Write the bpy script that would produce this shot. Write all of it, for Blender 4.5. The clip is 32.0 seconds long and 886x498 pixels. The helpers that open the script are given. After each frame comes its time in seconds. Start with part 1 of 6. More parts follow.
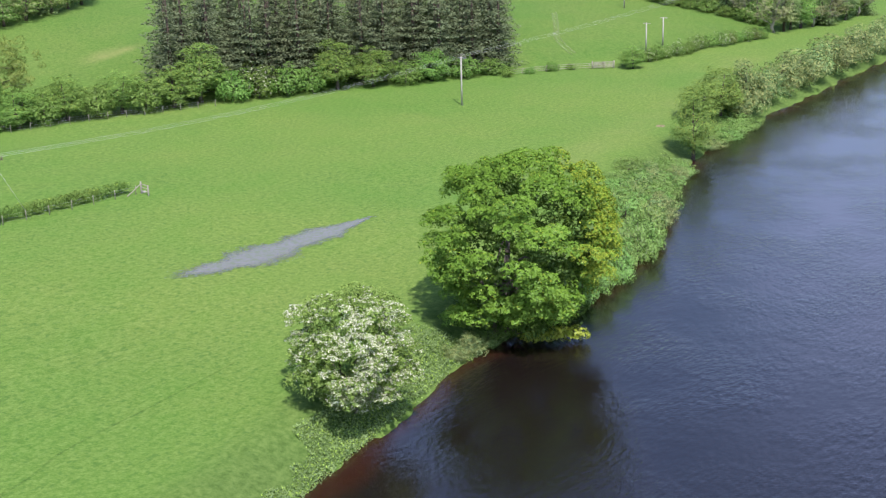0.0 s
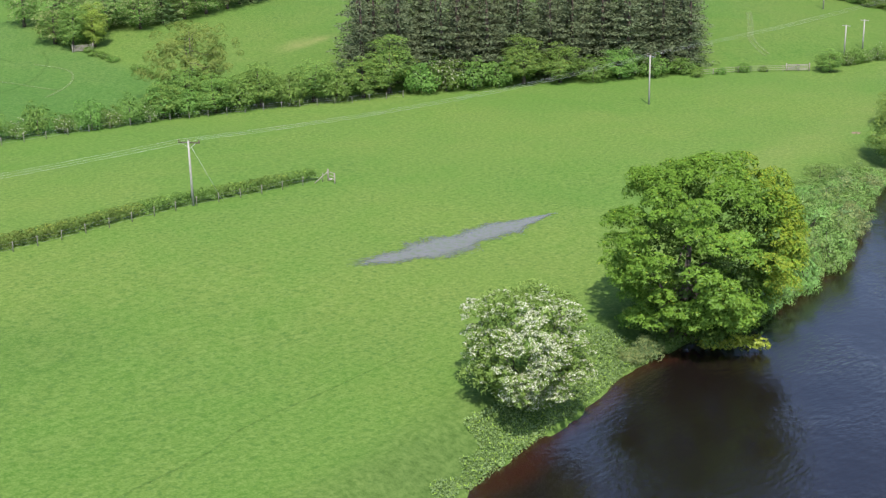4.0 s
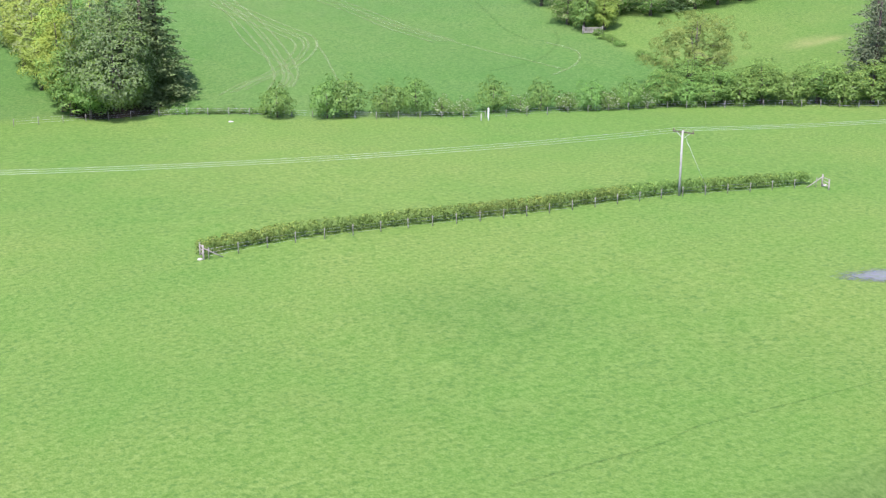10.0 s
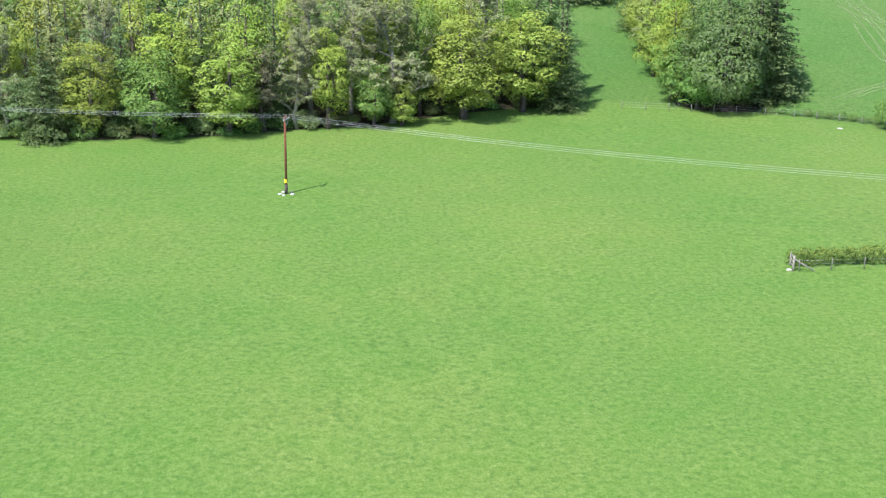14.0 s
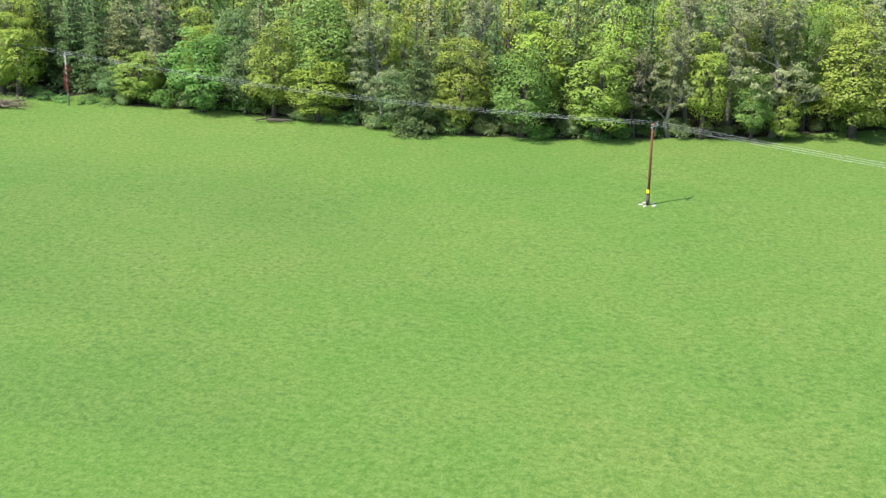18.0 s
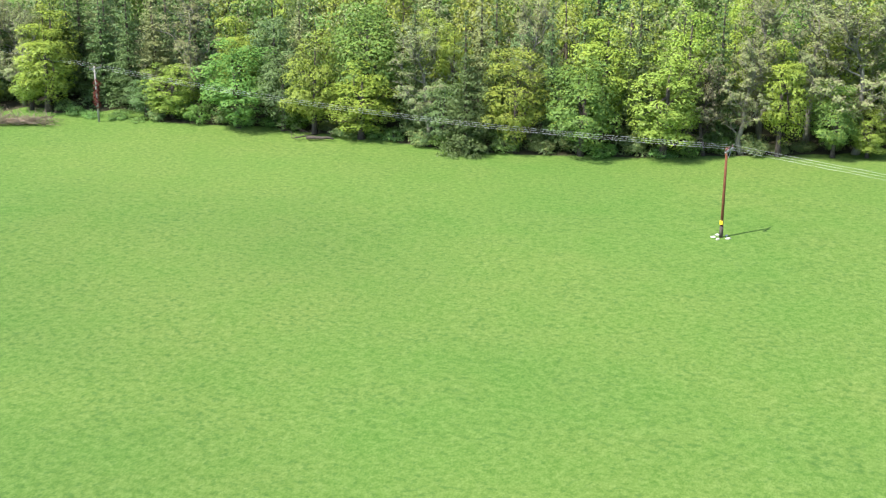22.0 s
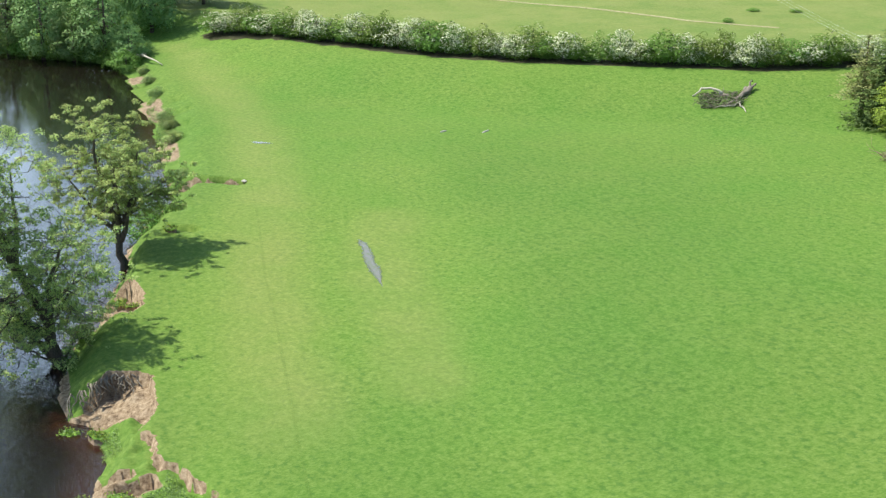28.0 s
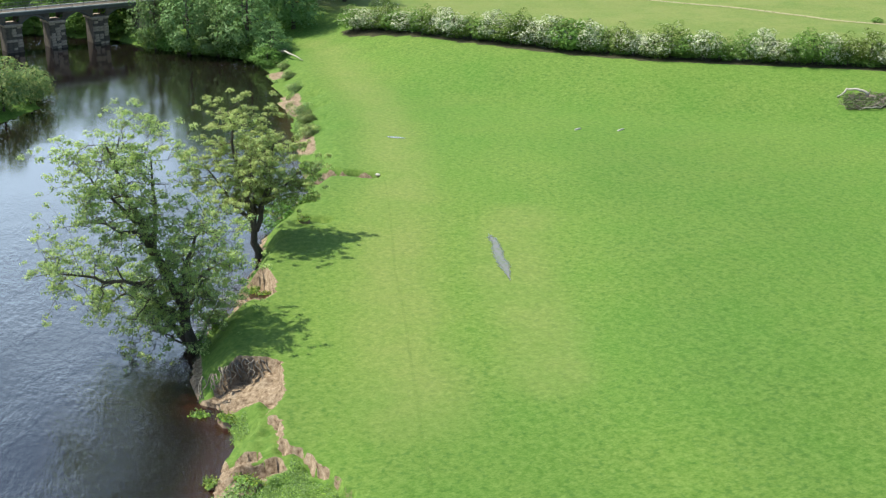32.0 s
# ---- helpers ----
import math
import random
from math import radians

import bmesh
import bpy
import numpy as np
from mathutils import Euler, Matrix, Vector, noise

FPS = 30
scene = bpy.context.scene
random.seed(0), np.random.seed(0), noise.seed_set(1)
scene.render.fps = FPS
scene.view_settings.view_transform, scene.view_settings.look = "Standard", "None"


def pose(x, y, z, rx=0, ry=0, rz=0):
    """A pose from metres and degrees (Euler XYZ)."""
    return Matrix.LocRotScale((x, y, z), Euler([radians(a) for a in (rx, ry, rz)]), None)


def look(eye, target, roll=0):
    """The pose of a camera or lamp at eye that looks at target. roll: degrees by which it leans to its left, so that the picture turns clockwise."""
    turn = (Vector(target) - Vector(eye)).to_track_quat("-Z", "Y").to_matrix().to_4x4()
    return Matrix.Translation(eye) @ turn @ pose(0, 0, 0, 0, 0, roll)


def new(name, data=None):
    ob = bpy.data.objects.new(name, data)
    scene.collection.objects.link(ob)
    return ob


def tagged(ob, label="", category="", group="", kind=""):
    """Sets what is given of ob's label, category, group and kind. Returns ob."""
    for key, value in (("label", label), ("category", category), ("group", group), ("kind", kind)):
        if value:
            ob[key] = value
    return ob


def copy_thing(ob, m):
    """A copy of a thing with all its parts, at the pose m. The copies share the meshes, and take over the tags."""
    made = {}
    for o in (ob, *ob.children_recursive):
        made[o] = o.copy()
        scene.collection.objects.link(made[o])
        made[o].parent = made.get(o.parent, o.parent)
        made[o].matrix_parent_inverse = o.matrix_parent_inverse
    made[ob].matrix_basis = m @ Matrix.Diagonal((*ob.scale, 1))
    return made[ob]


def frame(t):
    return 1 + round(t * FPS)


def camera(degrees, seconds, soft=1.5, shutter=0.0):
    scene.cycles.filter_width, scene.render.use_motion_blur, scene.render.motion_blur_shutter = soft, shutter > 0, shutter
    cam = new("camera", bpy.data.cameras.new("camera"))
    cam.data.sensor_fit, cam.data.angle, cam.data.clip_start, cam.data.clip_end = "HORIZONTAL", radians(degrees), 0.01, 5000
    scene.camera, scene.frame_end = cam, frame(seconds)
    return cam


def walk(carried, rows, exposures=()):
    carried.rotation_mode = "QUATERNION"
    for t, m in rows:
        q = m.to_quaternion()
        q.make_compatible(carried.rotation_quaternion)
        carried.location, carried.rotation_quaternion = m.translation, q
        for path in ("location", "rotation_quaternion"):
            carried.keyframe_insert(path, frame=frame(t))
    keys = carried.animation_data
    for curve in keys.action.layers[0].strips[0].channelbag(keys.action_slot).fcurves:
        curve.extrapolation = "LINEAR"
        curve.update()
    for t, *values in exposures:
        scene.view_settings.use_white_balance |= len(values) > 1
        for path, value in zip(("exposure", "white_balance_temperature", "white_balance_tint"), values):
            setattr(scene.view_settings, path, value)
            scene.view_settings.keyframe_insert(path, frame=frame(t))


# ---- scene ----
cam = camera(38.94, 32.0, soft=1.3)
PATH = [
    (0, (0.00, -0.00, 37.51), (82.80, 47.81, 8.21), -1.60),
    (0.5, (-0.09, -0.03, 37.56), (81.69, 49.49, 8.26), -1.53),
    (1, (-0.00, 0.08, 37.59), (80.75, 51.27, 8.29), -1.46),
    (1.5, (0.02, 0.03, 37.62), (79.96, 52.47, 8.31), -1.43),
    (2, (-0.10, 0.01, 37.67), (79.15, 53.50, 8.38), -1.39),
    (2.5, (-0.13, -0.03, 37.71), (78.59, 54.23, 8.39), -1.43),
    (4.5, (-0.10, 0.10, 37.78), (72.95, 61.73, 8.35), -1.15),
    (5, (-0.05, 0.20, 37.76), (71.35, 63.71, 8.30), -1.00),
    (5.5, (-0.04, 0.20, 37.77), (69.98, 65.21, 8.28), -0.96),
    (6, (-0.00, 0.24, 37.77), (68.46, 66.88, 8.26), -0.91),
    (6.5, (-0.13, 0.28, 37.79), (66.89, 68.37, 8.26), -0.79),
    (7, (-0.05, 0.26, 37.81), (65.30, 69.95, 8.27), -0.83),
    (7.5, (-0.02, 0.26, 37.80), (63.61, 71.52, 8.24), -0.75),
    (8, (-0.02, 0.28, 37.82), (61.26, 73.56, 8.22), -0.63),
    (8.5, (-0.05, 0.36, 37.82), (58.35, 75.93, 8.19), -0.51),
    (9, (-0.12, 0.58, 37.76), (54.27, 79.10, 8.13), -0.31),
    (9.5, (-0.08, 0.55, 37.73), (50.42, 81.61, 8.05), -0.19),
    (10, (-0.04, 0.66, 37.70), (46.30, 84.15, 7.97), -0.05),
    (10.5, (0.05, 0.66, 37.63), (42.32, 86.27, 7.90), 0.07),
    (11, (-0.02, 0.83, 37.61), (37.69, 88.52, 7.81), 0.23),
    (11.5, (-0.04, 1.04, 37.61), (33.36, 90.44, 7.73), 0.38),
    (12, (-0.14, 1.32, 37.63), (28.34, 92.36, 7.63), 0.48),
    (12.5, (-0.07, 1.59, 37.58), (23.27, 94.04, 7.44), 0.58),
    (13, (-0.07, 2.33, 37.47), (16.90, 96.13, 7.23), 0.70),
    (13.5, (-0.21, 3.45, 37.33), (10.68, 98.11, 6.97), 0.86),
    (14, (-0.32, 4.98, 37.15), (3.09, 100.15, 6.62), 1.08),
    (14.5, (-0.76, 6.56, 36.97), (-3.07, 101.74, 6.37), 1.17),
    (15, (-0.91, 7.90, 36.89), (-8.56, 102.80, 6.31), 1.19),
    (15.5, (-0.91, 8.70, 36.85), (-13.94, 102.98, 6.16), 1.31),
    (17.5, (0.28, 11.39, 35.99), (-22.50, 103.81, 5.34), 0.93),
    (18, (0.34, 11.57, 35.94), (-25.15, 103.28, 5.27), 0.84),
    (18.5, (0.49, 11.80, 35.94), (-25.84, 103.23, 5.17), 0.70),
    (19, (0.24, 12.74, 35.96), (-26.53, 104.01, 5.11), 0.57),
    (19.5, (-0.02, 14.40, 36.01), (-27.45, 105.44, 5.04), 0.42),
    (20, (-0.59, 16.68, 36.08), (-29.05, 107.36, 4.98), 0.26),
    (20.5, (-1.15, 19.23, 36.14), (-30.39, 109.62, 4.95), 0.11),
    (21, (-1.83, 21.73, 36.19), (-31.60, 111.98, 5.06), 0.07),
    (21.5, (-2.17, 23.25, 36.26), (-32.32, 113.36, 5.10), 0.00),
    (22, (-2.30, 24.27, 36.29), (-32.28, 114.40, 5.02), -0.13),
    (22.5, (-2.61, 25.77, 36.30), (-32.33, 115.95, 4.93), -0.29),
    (23, (-3.31, 28.33, 36.29), (-32.93, 118.48, 4.73), -0.43),
    (23.5, (-4.14, 31.48, 36.23), (-34.44, 121.32, 4.43), -0.63),
    (24, (-5.25, 34.86, 36.15), (-37.44, 123.97, 4.16), -0.80),
    (24.5, (-6.59, 38.65, 36.08), (-43.77, 125.73, 3.93), -0.87),
    (25, (-8.24, 42.74, 36.07), (-53.92, 125.65, 3.81), -0.80),
    (25.5, (-10.12, 47.09, 36.07), (-66.12, 123.37, 3.73), -0.61),
    (26, (-11.64, 51.41, 36.05), (-79.13, 117.72, 3.69), -0.35),
    (26.5, (-12.41, 54.00, 36.09), (-85.91, 113.57, 3.70), -0.14),
    (28.5, (-12.31, 56.64, 35.77), (-98.68, 95.09, 3.19), 0.07),
    (29, (-12.22, 56.76, 35.66), (-99.39, 93.34, 3.04), 0.03),
    (29.5, (-12.31, 56.93, 35.53), (-99.89, 92.50, 2.90), -0.09),
    (30, (-12.30, 56.92, 35.41), (-100.23, 91.65, 2.82), -0.14),
    (30.5, (-12.34, 56.92, 35.34), (-100.59, 90.88, 2.81), -0.29),
    (31, (-12.41, 56.85, 35.34), (-100.97, 90.05, 2.88), -0.36),
    (31.5, (-12.39, 56.87, 35.32), (-101.11, 89.69, 2.88), -0.45),
    (32, (-12.35, 56.96, 35.30), (-101.22, 89.41, 2.89), -0.57),
]
EXPOSURES = [(0, 0.46, 6200, 23), (2.5, 0.43, 6300, 20.5), (5, 0.34, 6400, 17), (8, 0.67, 6080, 24), (10, 0.79, 5850, 31), (12, 1.0, 5720, 33), (13, 0.87, 5800, 29), (14, 0.71, 5920, 19), (15, 0.43, 6180, 7), (18, 0.66, 6180, 16), (21, 0.84, 6280, 17), (24, 0.81, 6450, 14), (26, 0.78, 6920, 5), (29, 0.48, 6700, 3), (32, 0.48, 6700, 4)]
walk(cam, [(t, look(eye, target, roll)) for t, eye, target, roll in PATH], EXPOSURES)

# ---- light ----
SUN_EL, SUN_AZ = 57.5, 225.0          # degrees; azimuth counted from +x towards +y, where the sun stands
world = bpy.data.worlds.new("sky_world")
scene.world = world
world.use_nodes = True
wn = world.node_tree
wn.nodes.clear()
sky = wn.nodes.new("ShaderNodeTexSky")
sky.sky_type = "NISHITA"
sky.sun_disc = False
sky.sun_elevation = radians(SUN_EL)
sky.ozone_density, sky.dust_density = 1.7, 0.7
sky.sun_rotation = radians(90 - SUN_AZ)
wbg = wn.nodes.new("ShaderNodeBackground")
wbg.inputs[1].default_value = 0.135
wout = wn.nodes.new("ShaderNodeOutputWorld")
# fair-weather clouds over the whole sky
wtc = wn.nodes.new("ShaderNodeTexCoord")
wnoise = wn.nodes.new("ShaderNodeTexNoise")
wnoise.inputs["Scale"].default_value, wnoise.inputs["Detail"].default_value, wnoise.inputs["Roughness"].default_value = 2.6, 6.0, 0.58
wramp = wn.nodes.new("ShaderNodeValToRGB")
wramp.color_ramp.elements[0].position, wramp.color_ramp.elements[1].position = 0.50, 0.70
wmix = wn.nodes.new("ShaderNodeMix")
wmix.data_type = "RGBA"
# clouds are brighter on the sun's side
wdot = wn.nodes.new("ShaderNodeVectorMath")
wdot.operation = "DOT_PRODUCT"
wdot.inputs[1].default_value = (math.cos(radians(SUN_AZ)), math.sin(radians(SUN_AZ)), 0.3)
wcloud = wn.nodes.new("ShaderNodeValToRGB")
wcloud.color_ramp.elements[0].color, wcloud.color_ramp.elements[1].color = (0.31, 0.39, 0.58, 1), (0.60, 0.76, 1.0, 1)
wcloud.color_ramp.elements[0].position, wcloud.color_ramp.elements[1].position = 0.0, 0.9
wgain = wn.nodes.new("ShaderNodeVectorMath")
wgain.operation = "SCALE"
wgain.inputs["Scale"].default_value = 15.5
wn.links.new(wtc.outputs["Generated"], wdot.inputs[0])
wn.links.new(wdot.outputs["Value"], wcloud.inputs[0])
wn.links.new(wcloud.outputs[0], wgain.inputs[0])
wn.links.new(wgain.outputs[0], wmix.inputs[7])
wn.links.new(wtc.outputs["Generated"], wnoise.inputs["Vector"])
# cloud banks close up towards the horizon, with clearer blue overhead
wsep = wn.nodes.new("ShaderNodeSeparateXYZ")
wn.links.new(wtc.outputs["Generated"], wsep.inputs[0])
wlow = wn.nodes.new("ShaderNodeMapRange")
wlow.inputs["From Min"].default_value, wlow.inputs["From Max"].default_value = 0.15, 0.75
wlow.inputs["To Min"].default_value, wlow.inputs["To Max"].default_value = 0.03, -0.03
wn.links.new(wsep.outputs["Z"], wlow.inputs["Value"])
wadd = wn.nodes.new("ShaderNodeMath")
wn.links.new(wnoise.outputs["Fac"], wadd.inputs[0])
wn.links.new(wlow.outputs[0], wadd.inputs[1])
weast = wn.nodes.new("ShaderNodeMath")
weast.operation, weast.inputs[1].default_value = "MULTIPLY_ADD", -0.045
wn.links.new(wsep.outputs["X"], weast.inputs[0])
wn.links.new(wadd.outputs[0], weast.inputs[2])
wn.links.new(weast.outputs[0], wramp.inputs[0])
wn.links.new(wramp.outputs[0], wmix.inputs[0])
wn.links.new(sky.outputs[0], wmix.inputs[6])
wn.links.new(wmix.outputs[2], wbg.inputs[0])
wn.links.new(wbg.outputs[0], wout.inputs[0])
sun_data = bpy.data.lights.new("sun", "SUN")
sun_data.energy, sun_data.angle, sun_data.color = 5.0, radians(0.55), (1.0, 0.95, 0.87)
sun = new("sun", sun_data)
ca, sa, ce, se = math.cos(radians(SUN_AZ)), math.sin(radians(SUN_AZ)), math.cos(radians(SUN_EL)), math.sin(radians(SUN_EL))
sun.matrix_world = look((ca * ce * 300, sa * ce * 300, se * 300), (0, 0, 0))

# ---- materials ----
def mat_new(name):
    m = bpy.data.materials.new(name)
    m.use_nodes = True
    m.node_tree.nodes.clear()
    return m, m.node_tree


def node(nt, kind, **values):
    n = nt.nodes.new(kind)
    for k, v in values.items():
        n.inputs[k.replace("_", " ")].default_value = v
    return n


def noise_tex(nt, vec, scale, detail=4.0, rough=0.55):
    n = node(nt, "ShaderNodeTexNoise", Scale=scale, Detail=detail, Roughness=rough)
    nt.links.new(vec, n.inputs["Vector"])
    return n.outputs["Fac"]


def ramp(nt, fac, stops):
    r = nt.nodes.new("ShaderNodeValToRGB")
    els = r.color_ramp.elements
    while len(els) < len(stops):
        els.new(0.5)
    for e, (p, c) in zip(els, stops):
        e.position, e.color = p, (*c, 1) if len(c) == 3 else c
    nt.links.new(fac, r.inputs[0])
    return r.outputs[0]


def mix(nt, fac, a, b, blend="MIX"):
    m = nt.nodes.new("ShaderNodeMix")
    m.data_type, m.blend_type = "RGBA", blend
    for sock, v in ((m.inputs[0], fac), (m.inputs[6], a), (m.inputs[7], b)):
        if isinstance(v, bpy.types.NodeSocket):
            nt.links.new(v, sock)
        elif isinstance(v, (int, float)):
            sock.default_value = v
        else:
            sock.default_value = (*v, 1)
    return m.outputs[2]


def math_node(nt, op, a, b=0.5, clamp=False):
    m = nt.nodes.new("ShaderNodeMath")
    m.operation, m.use_clamp = op, clamp
    for i, v in enumerate((a, b)):
        if isinstance(v, bpy.types.NodeSocket):
            nt.links.new(v, m.inputs[i])
        else:
            m.inputs[i].default_value = v
    return m.outputs[0]


def attr(nt, name):
    a = nt.nodes.new("ShaderNodeAttribute")
    a.attribute_name = name
    return a.outputs["Fac"]


def principled(nt, color, rough=0.8, spec=0.3, bump=None, bump_strength=0.3, bump_dist=0.05):
    b = nt.nodes.new("ShaderNodeBsdfPrincipled")
    out = nt.nodes.new("ShaderNodeOutputMaterial")
    if isinstance(color, bpy.types.NodeSocket):
        nt.links.new(color, b.inputs["Base Color"])
    else:
        b.inputs["Base Color"].default_value = (*color, 1)
    if isinstance(rough, bpy.types.NodeSocket):
        nt.links.new(rough, b.inputs["Roughness"])
    else:
        b.inputs["Roughness"].default_value = rough
    b.inputs["Specular IOR Level"].default_value = spec
    if bump is not None:
        bn = node(nt, "ShaderNodeBump", Strength=bump_strength, Distance=bump_dist)
        nt.links.new(bump, bn.inputs["Height"])
        nt.links.new(bn.outputs[0], b.inputs["Normal"])
    nt.links.new(b.outputs[0], out.inputs[0])
    return b


def leaf_material(name, dark, light, hue_spread=0.035, tips=None, through_light=0.22):
    """Leaves: varies per leaf and per tree, and lets some light through."""
    m, nt = mat_new(name)
    value_spread = 0.3 if hue_spread else 0.0          # single trees keep their one colour
    geo = nt.nodes.new("ShaderNodeNewGeometry")
    info = nt.nodes.new("ShaderNodeObjectInfo")
    tc = nt.nodes.new("ShaderNodeTexCoord")
    big = noise_tex(nt, tc.outputs["Object"], 0.35, 2.0)
    f = math_node(nt, "ADD", math_node(nt, "MULTIPLY", geo.outputs["Random Per Island"], 0.22), math_node(nt, "MULTIPLY", big, 0.78), True)
    stops = [(0.1, dark), (0.85, light)] + ([(0.97, tips)] if tips else [])
    col = ramp(nt, f, stops)
    hsv = nt.nodes.new("ShaderNodeHueSaturation")
    nt.links.new(math_node(nt, "ADD", math_node(nt, "MULTIPLY", info.outputs["Random"], hue_spread), 0.5 - hue_spread / 2), hsv.inputs["Hue"])
    nt.links.new(math_node(nt, "ADD", math_node(nt, "MULTIPLY", info.outputs["Random"], value_spread), 1.0 - value_spread / 2), hsv.inputs["Value"])
    nt.links.new(col, hsv.inputs["Color"])
    dif = node(nt, "ShaderNodeBsdfDiffuse")
    tra = node(nt, "ShaderNodeBsdfTranslucent")
    glo = node(nt, "ShaderNodeBsdfGlossy", Roughness=0.45)
    glo.inputs[0].default_value = (0.9, 0.95, 0.9, 1)
    nt.links.new(hsv.outputs[0], dif.inputs[0])
    nt.links.new(hsv.outputs[0], tra.inputs[0])
    s1, s2 = nt.nodes.new("ShaderNodeMixShader"), nt.nodes.new("ShaderNodeMixShader")
    s1.inputs[0].default_value, s2.inputs[0].default_value = through_light, 0.012
    nt.links.new(dif.outputs[0], s1.inputs[1])
    nt.links.new(tra.outputs[0], s1.inputs[2])
    nt.links.new(s1.outputs[0], s2.inputs[1])
    nt.links.new(glo.outputs[0], s2.inputs[2])
    out = nt.nodes.new("ShaderNodeOutputMaterial")
    nt.links.new(s2.outputs[0], out.inputs[0])
    return m


LEAF_SYCAMORE = leaf_material("sycamore_leaves", (0.053, 0.128, 0.013), (0.190, 0.342, 0.042), 0.0, None, 0.16)
# darker leaf colour: painted shade inside the sycamore, plain dull green for weeds
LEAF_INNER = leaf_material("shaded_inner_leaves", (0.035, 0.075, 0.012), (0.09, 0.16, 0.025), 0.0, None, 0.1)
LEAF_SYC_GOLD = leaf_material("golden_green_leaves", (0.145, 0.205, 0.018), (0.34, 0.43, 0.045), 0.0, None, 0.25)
LEAF_YELLOW = leaf_material("young_yellow_leaves", (0.160, 0.232, 0.028), (0.405, 0.50, 0.075), 0.02)
LEAF_LIME = leaf_material("lime_green_leaves", (0.13, 0.215, 0.030), (0.39, 0.51, 0.095), 0.04)
LEAF_GREEN = leaf_material("mid_green_leaves", (0.078, 0.165, 0.034), (0.245, 0.41, 0.088), 0.03)
LEAF_GREY = leaf_material("grey_green_leaves", (0.085, 0.142, 0.052), (0.24, 0.355, 0.130), 0.03)
LEAF_OLIVE = leaf_material("olive_buds", (0.155, 0.19, 0.07), (0.39, 0.44, 0.18), 0.03)
LEAF_HAW = leaf_material("hawthorn_leaves", (0.090, 0.155, 0.032), (0.285, 0.42, 0.095), 0.0)
LEAF_HEDGE = leaf_material("hedge_leaves", (0.058, 0.109, 0.022), (0.189, 0.290, 0.058))
LEAF_ALDER = leaf_material("alder_leaves", (0.34, 0.46, 0.14), (0.60, 0.72, 0.30), 0.02, None, 0.6)
LEAF_ALDER_OLIVE = leaf_material("olive_alder_leaves", (0.22, 0.26, 0.08), (0.44, 0.49, 0.18), 0.02, None, 0.35)
LEAF_SHRUB = leaf_material("hedgerow_leaves", (0.062, 0.135, 0.025), (0.185, 0.32, 0.062), 0.025)
LEAF_WILLOW = leaf_material("pale_willow_leaves", (0.105, 0.175, 0.058), (0.26, 0.38, 0.14), 0.04, None, 0.45)
LEAF_BUSHY = leaf_material("full_green_leaves", (0.078, 0.160, 0.055), (0.24, 0.39, 0.135), 0.03, None, 0.22)
NEEDLE_PINE = leaf_material("pine_needles", (0.068, 0.090, 0.044), (0.190, 0.235, 0.118), 0.02)
NEEDLE_SPRUCE = leaf_material("spruce_needles", (0.060, 0.112, 0.040), (0.215, 0.315, 0.105), 0.03)
BLOSSOM = leaf_material("white_blossom", (0.42, 0.46, 0.28), (0.76, 0.76, 0.61), 0.0)
LEAF_SCRUB = leaf_material("bank_scrub_leaves", (0.11, 0.215, 0.045), (0.27, 0.46, 0.115), 0.03)
LEAF_OCHRE = leaf_material("ochre_green_leaves", (0.155, 0.205, 0.028), (0.39, 0.455, 0.08), 0.02)
LEAF_ASH = leaf_material("ash_leaves", (0.090, 0.130, 0.025), (0.255, 0.33, 0.075), 0.0)
LEAF_TWIG = leaf_material("brown_buds", (0.13, 0.12, 0.070), (0.32, 0.30, 0.17), 0.02)
NETTLE = leaf_material("bank_herbs", (0.090, 0.140, 0.040), (0.245, 0.325, 0.120), 0.04)


def bark_material(name, dark, light):
    m, nt = mat_new(name)
    tc = nt.nodes.new("ShaderNodeTexCoord")
    mp = nt.nodes.new("ShaderNodeMapping")
    mp.inputs["Scale"].default_value = (1, 1, 0.25)
    nt.links.new(tc.outputs["Object"], mp.inputs[0])
    n = noise_tex(nt, mp.outputs[0], 9.0, 6.0, 0.65)
    principled(nt, ramp(nt, n, [(0.3, dark), (0.7, light)]), 0.9, 0.2, n, 0.6, 0.05)
    return m


BARK = bark_material("grey_brown_bark", (0.035, 0.027, 0.02), (0.14, 0.12, 0.095))
BARK_PINE = bark_material("pine_bark", (0.04, 0.032, 0.025), (0.12, 0.09, 0.068))
DEADWOOD = bark_material("weathered_deadwood", (0.09, 0.078, 0.062), (0.28, 0.245, 0.20))
PALE_WOOD = bark_material("bleached_driftwood", (0.30, 0.27, 0.22), (0.55, 0.51, 0.43))
POLE_GREY = bark_material("weathered_grey_pole", (0.25, 0.245, 0.21), (0.45, 0.435, 0.38))
POLE_RED = bark_material("creosoted_red_brown_pole", (0.10, 0.035, 0.018), (0.22, 0.085, 0.045))
BARK_PALE = bark_material("pale_lichened_bark", (0.12, 0.115, 0.088), (0.30, 0.29, 0.22))
POST_WOOD = bark_material("fence_post_wood", (0.20, 0.18, 0.145), (0.38, 0.35, 0.29))


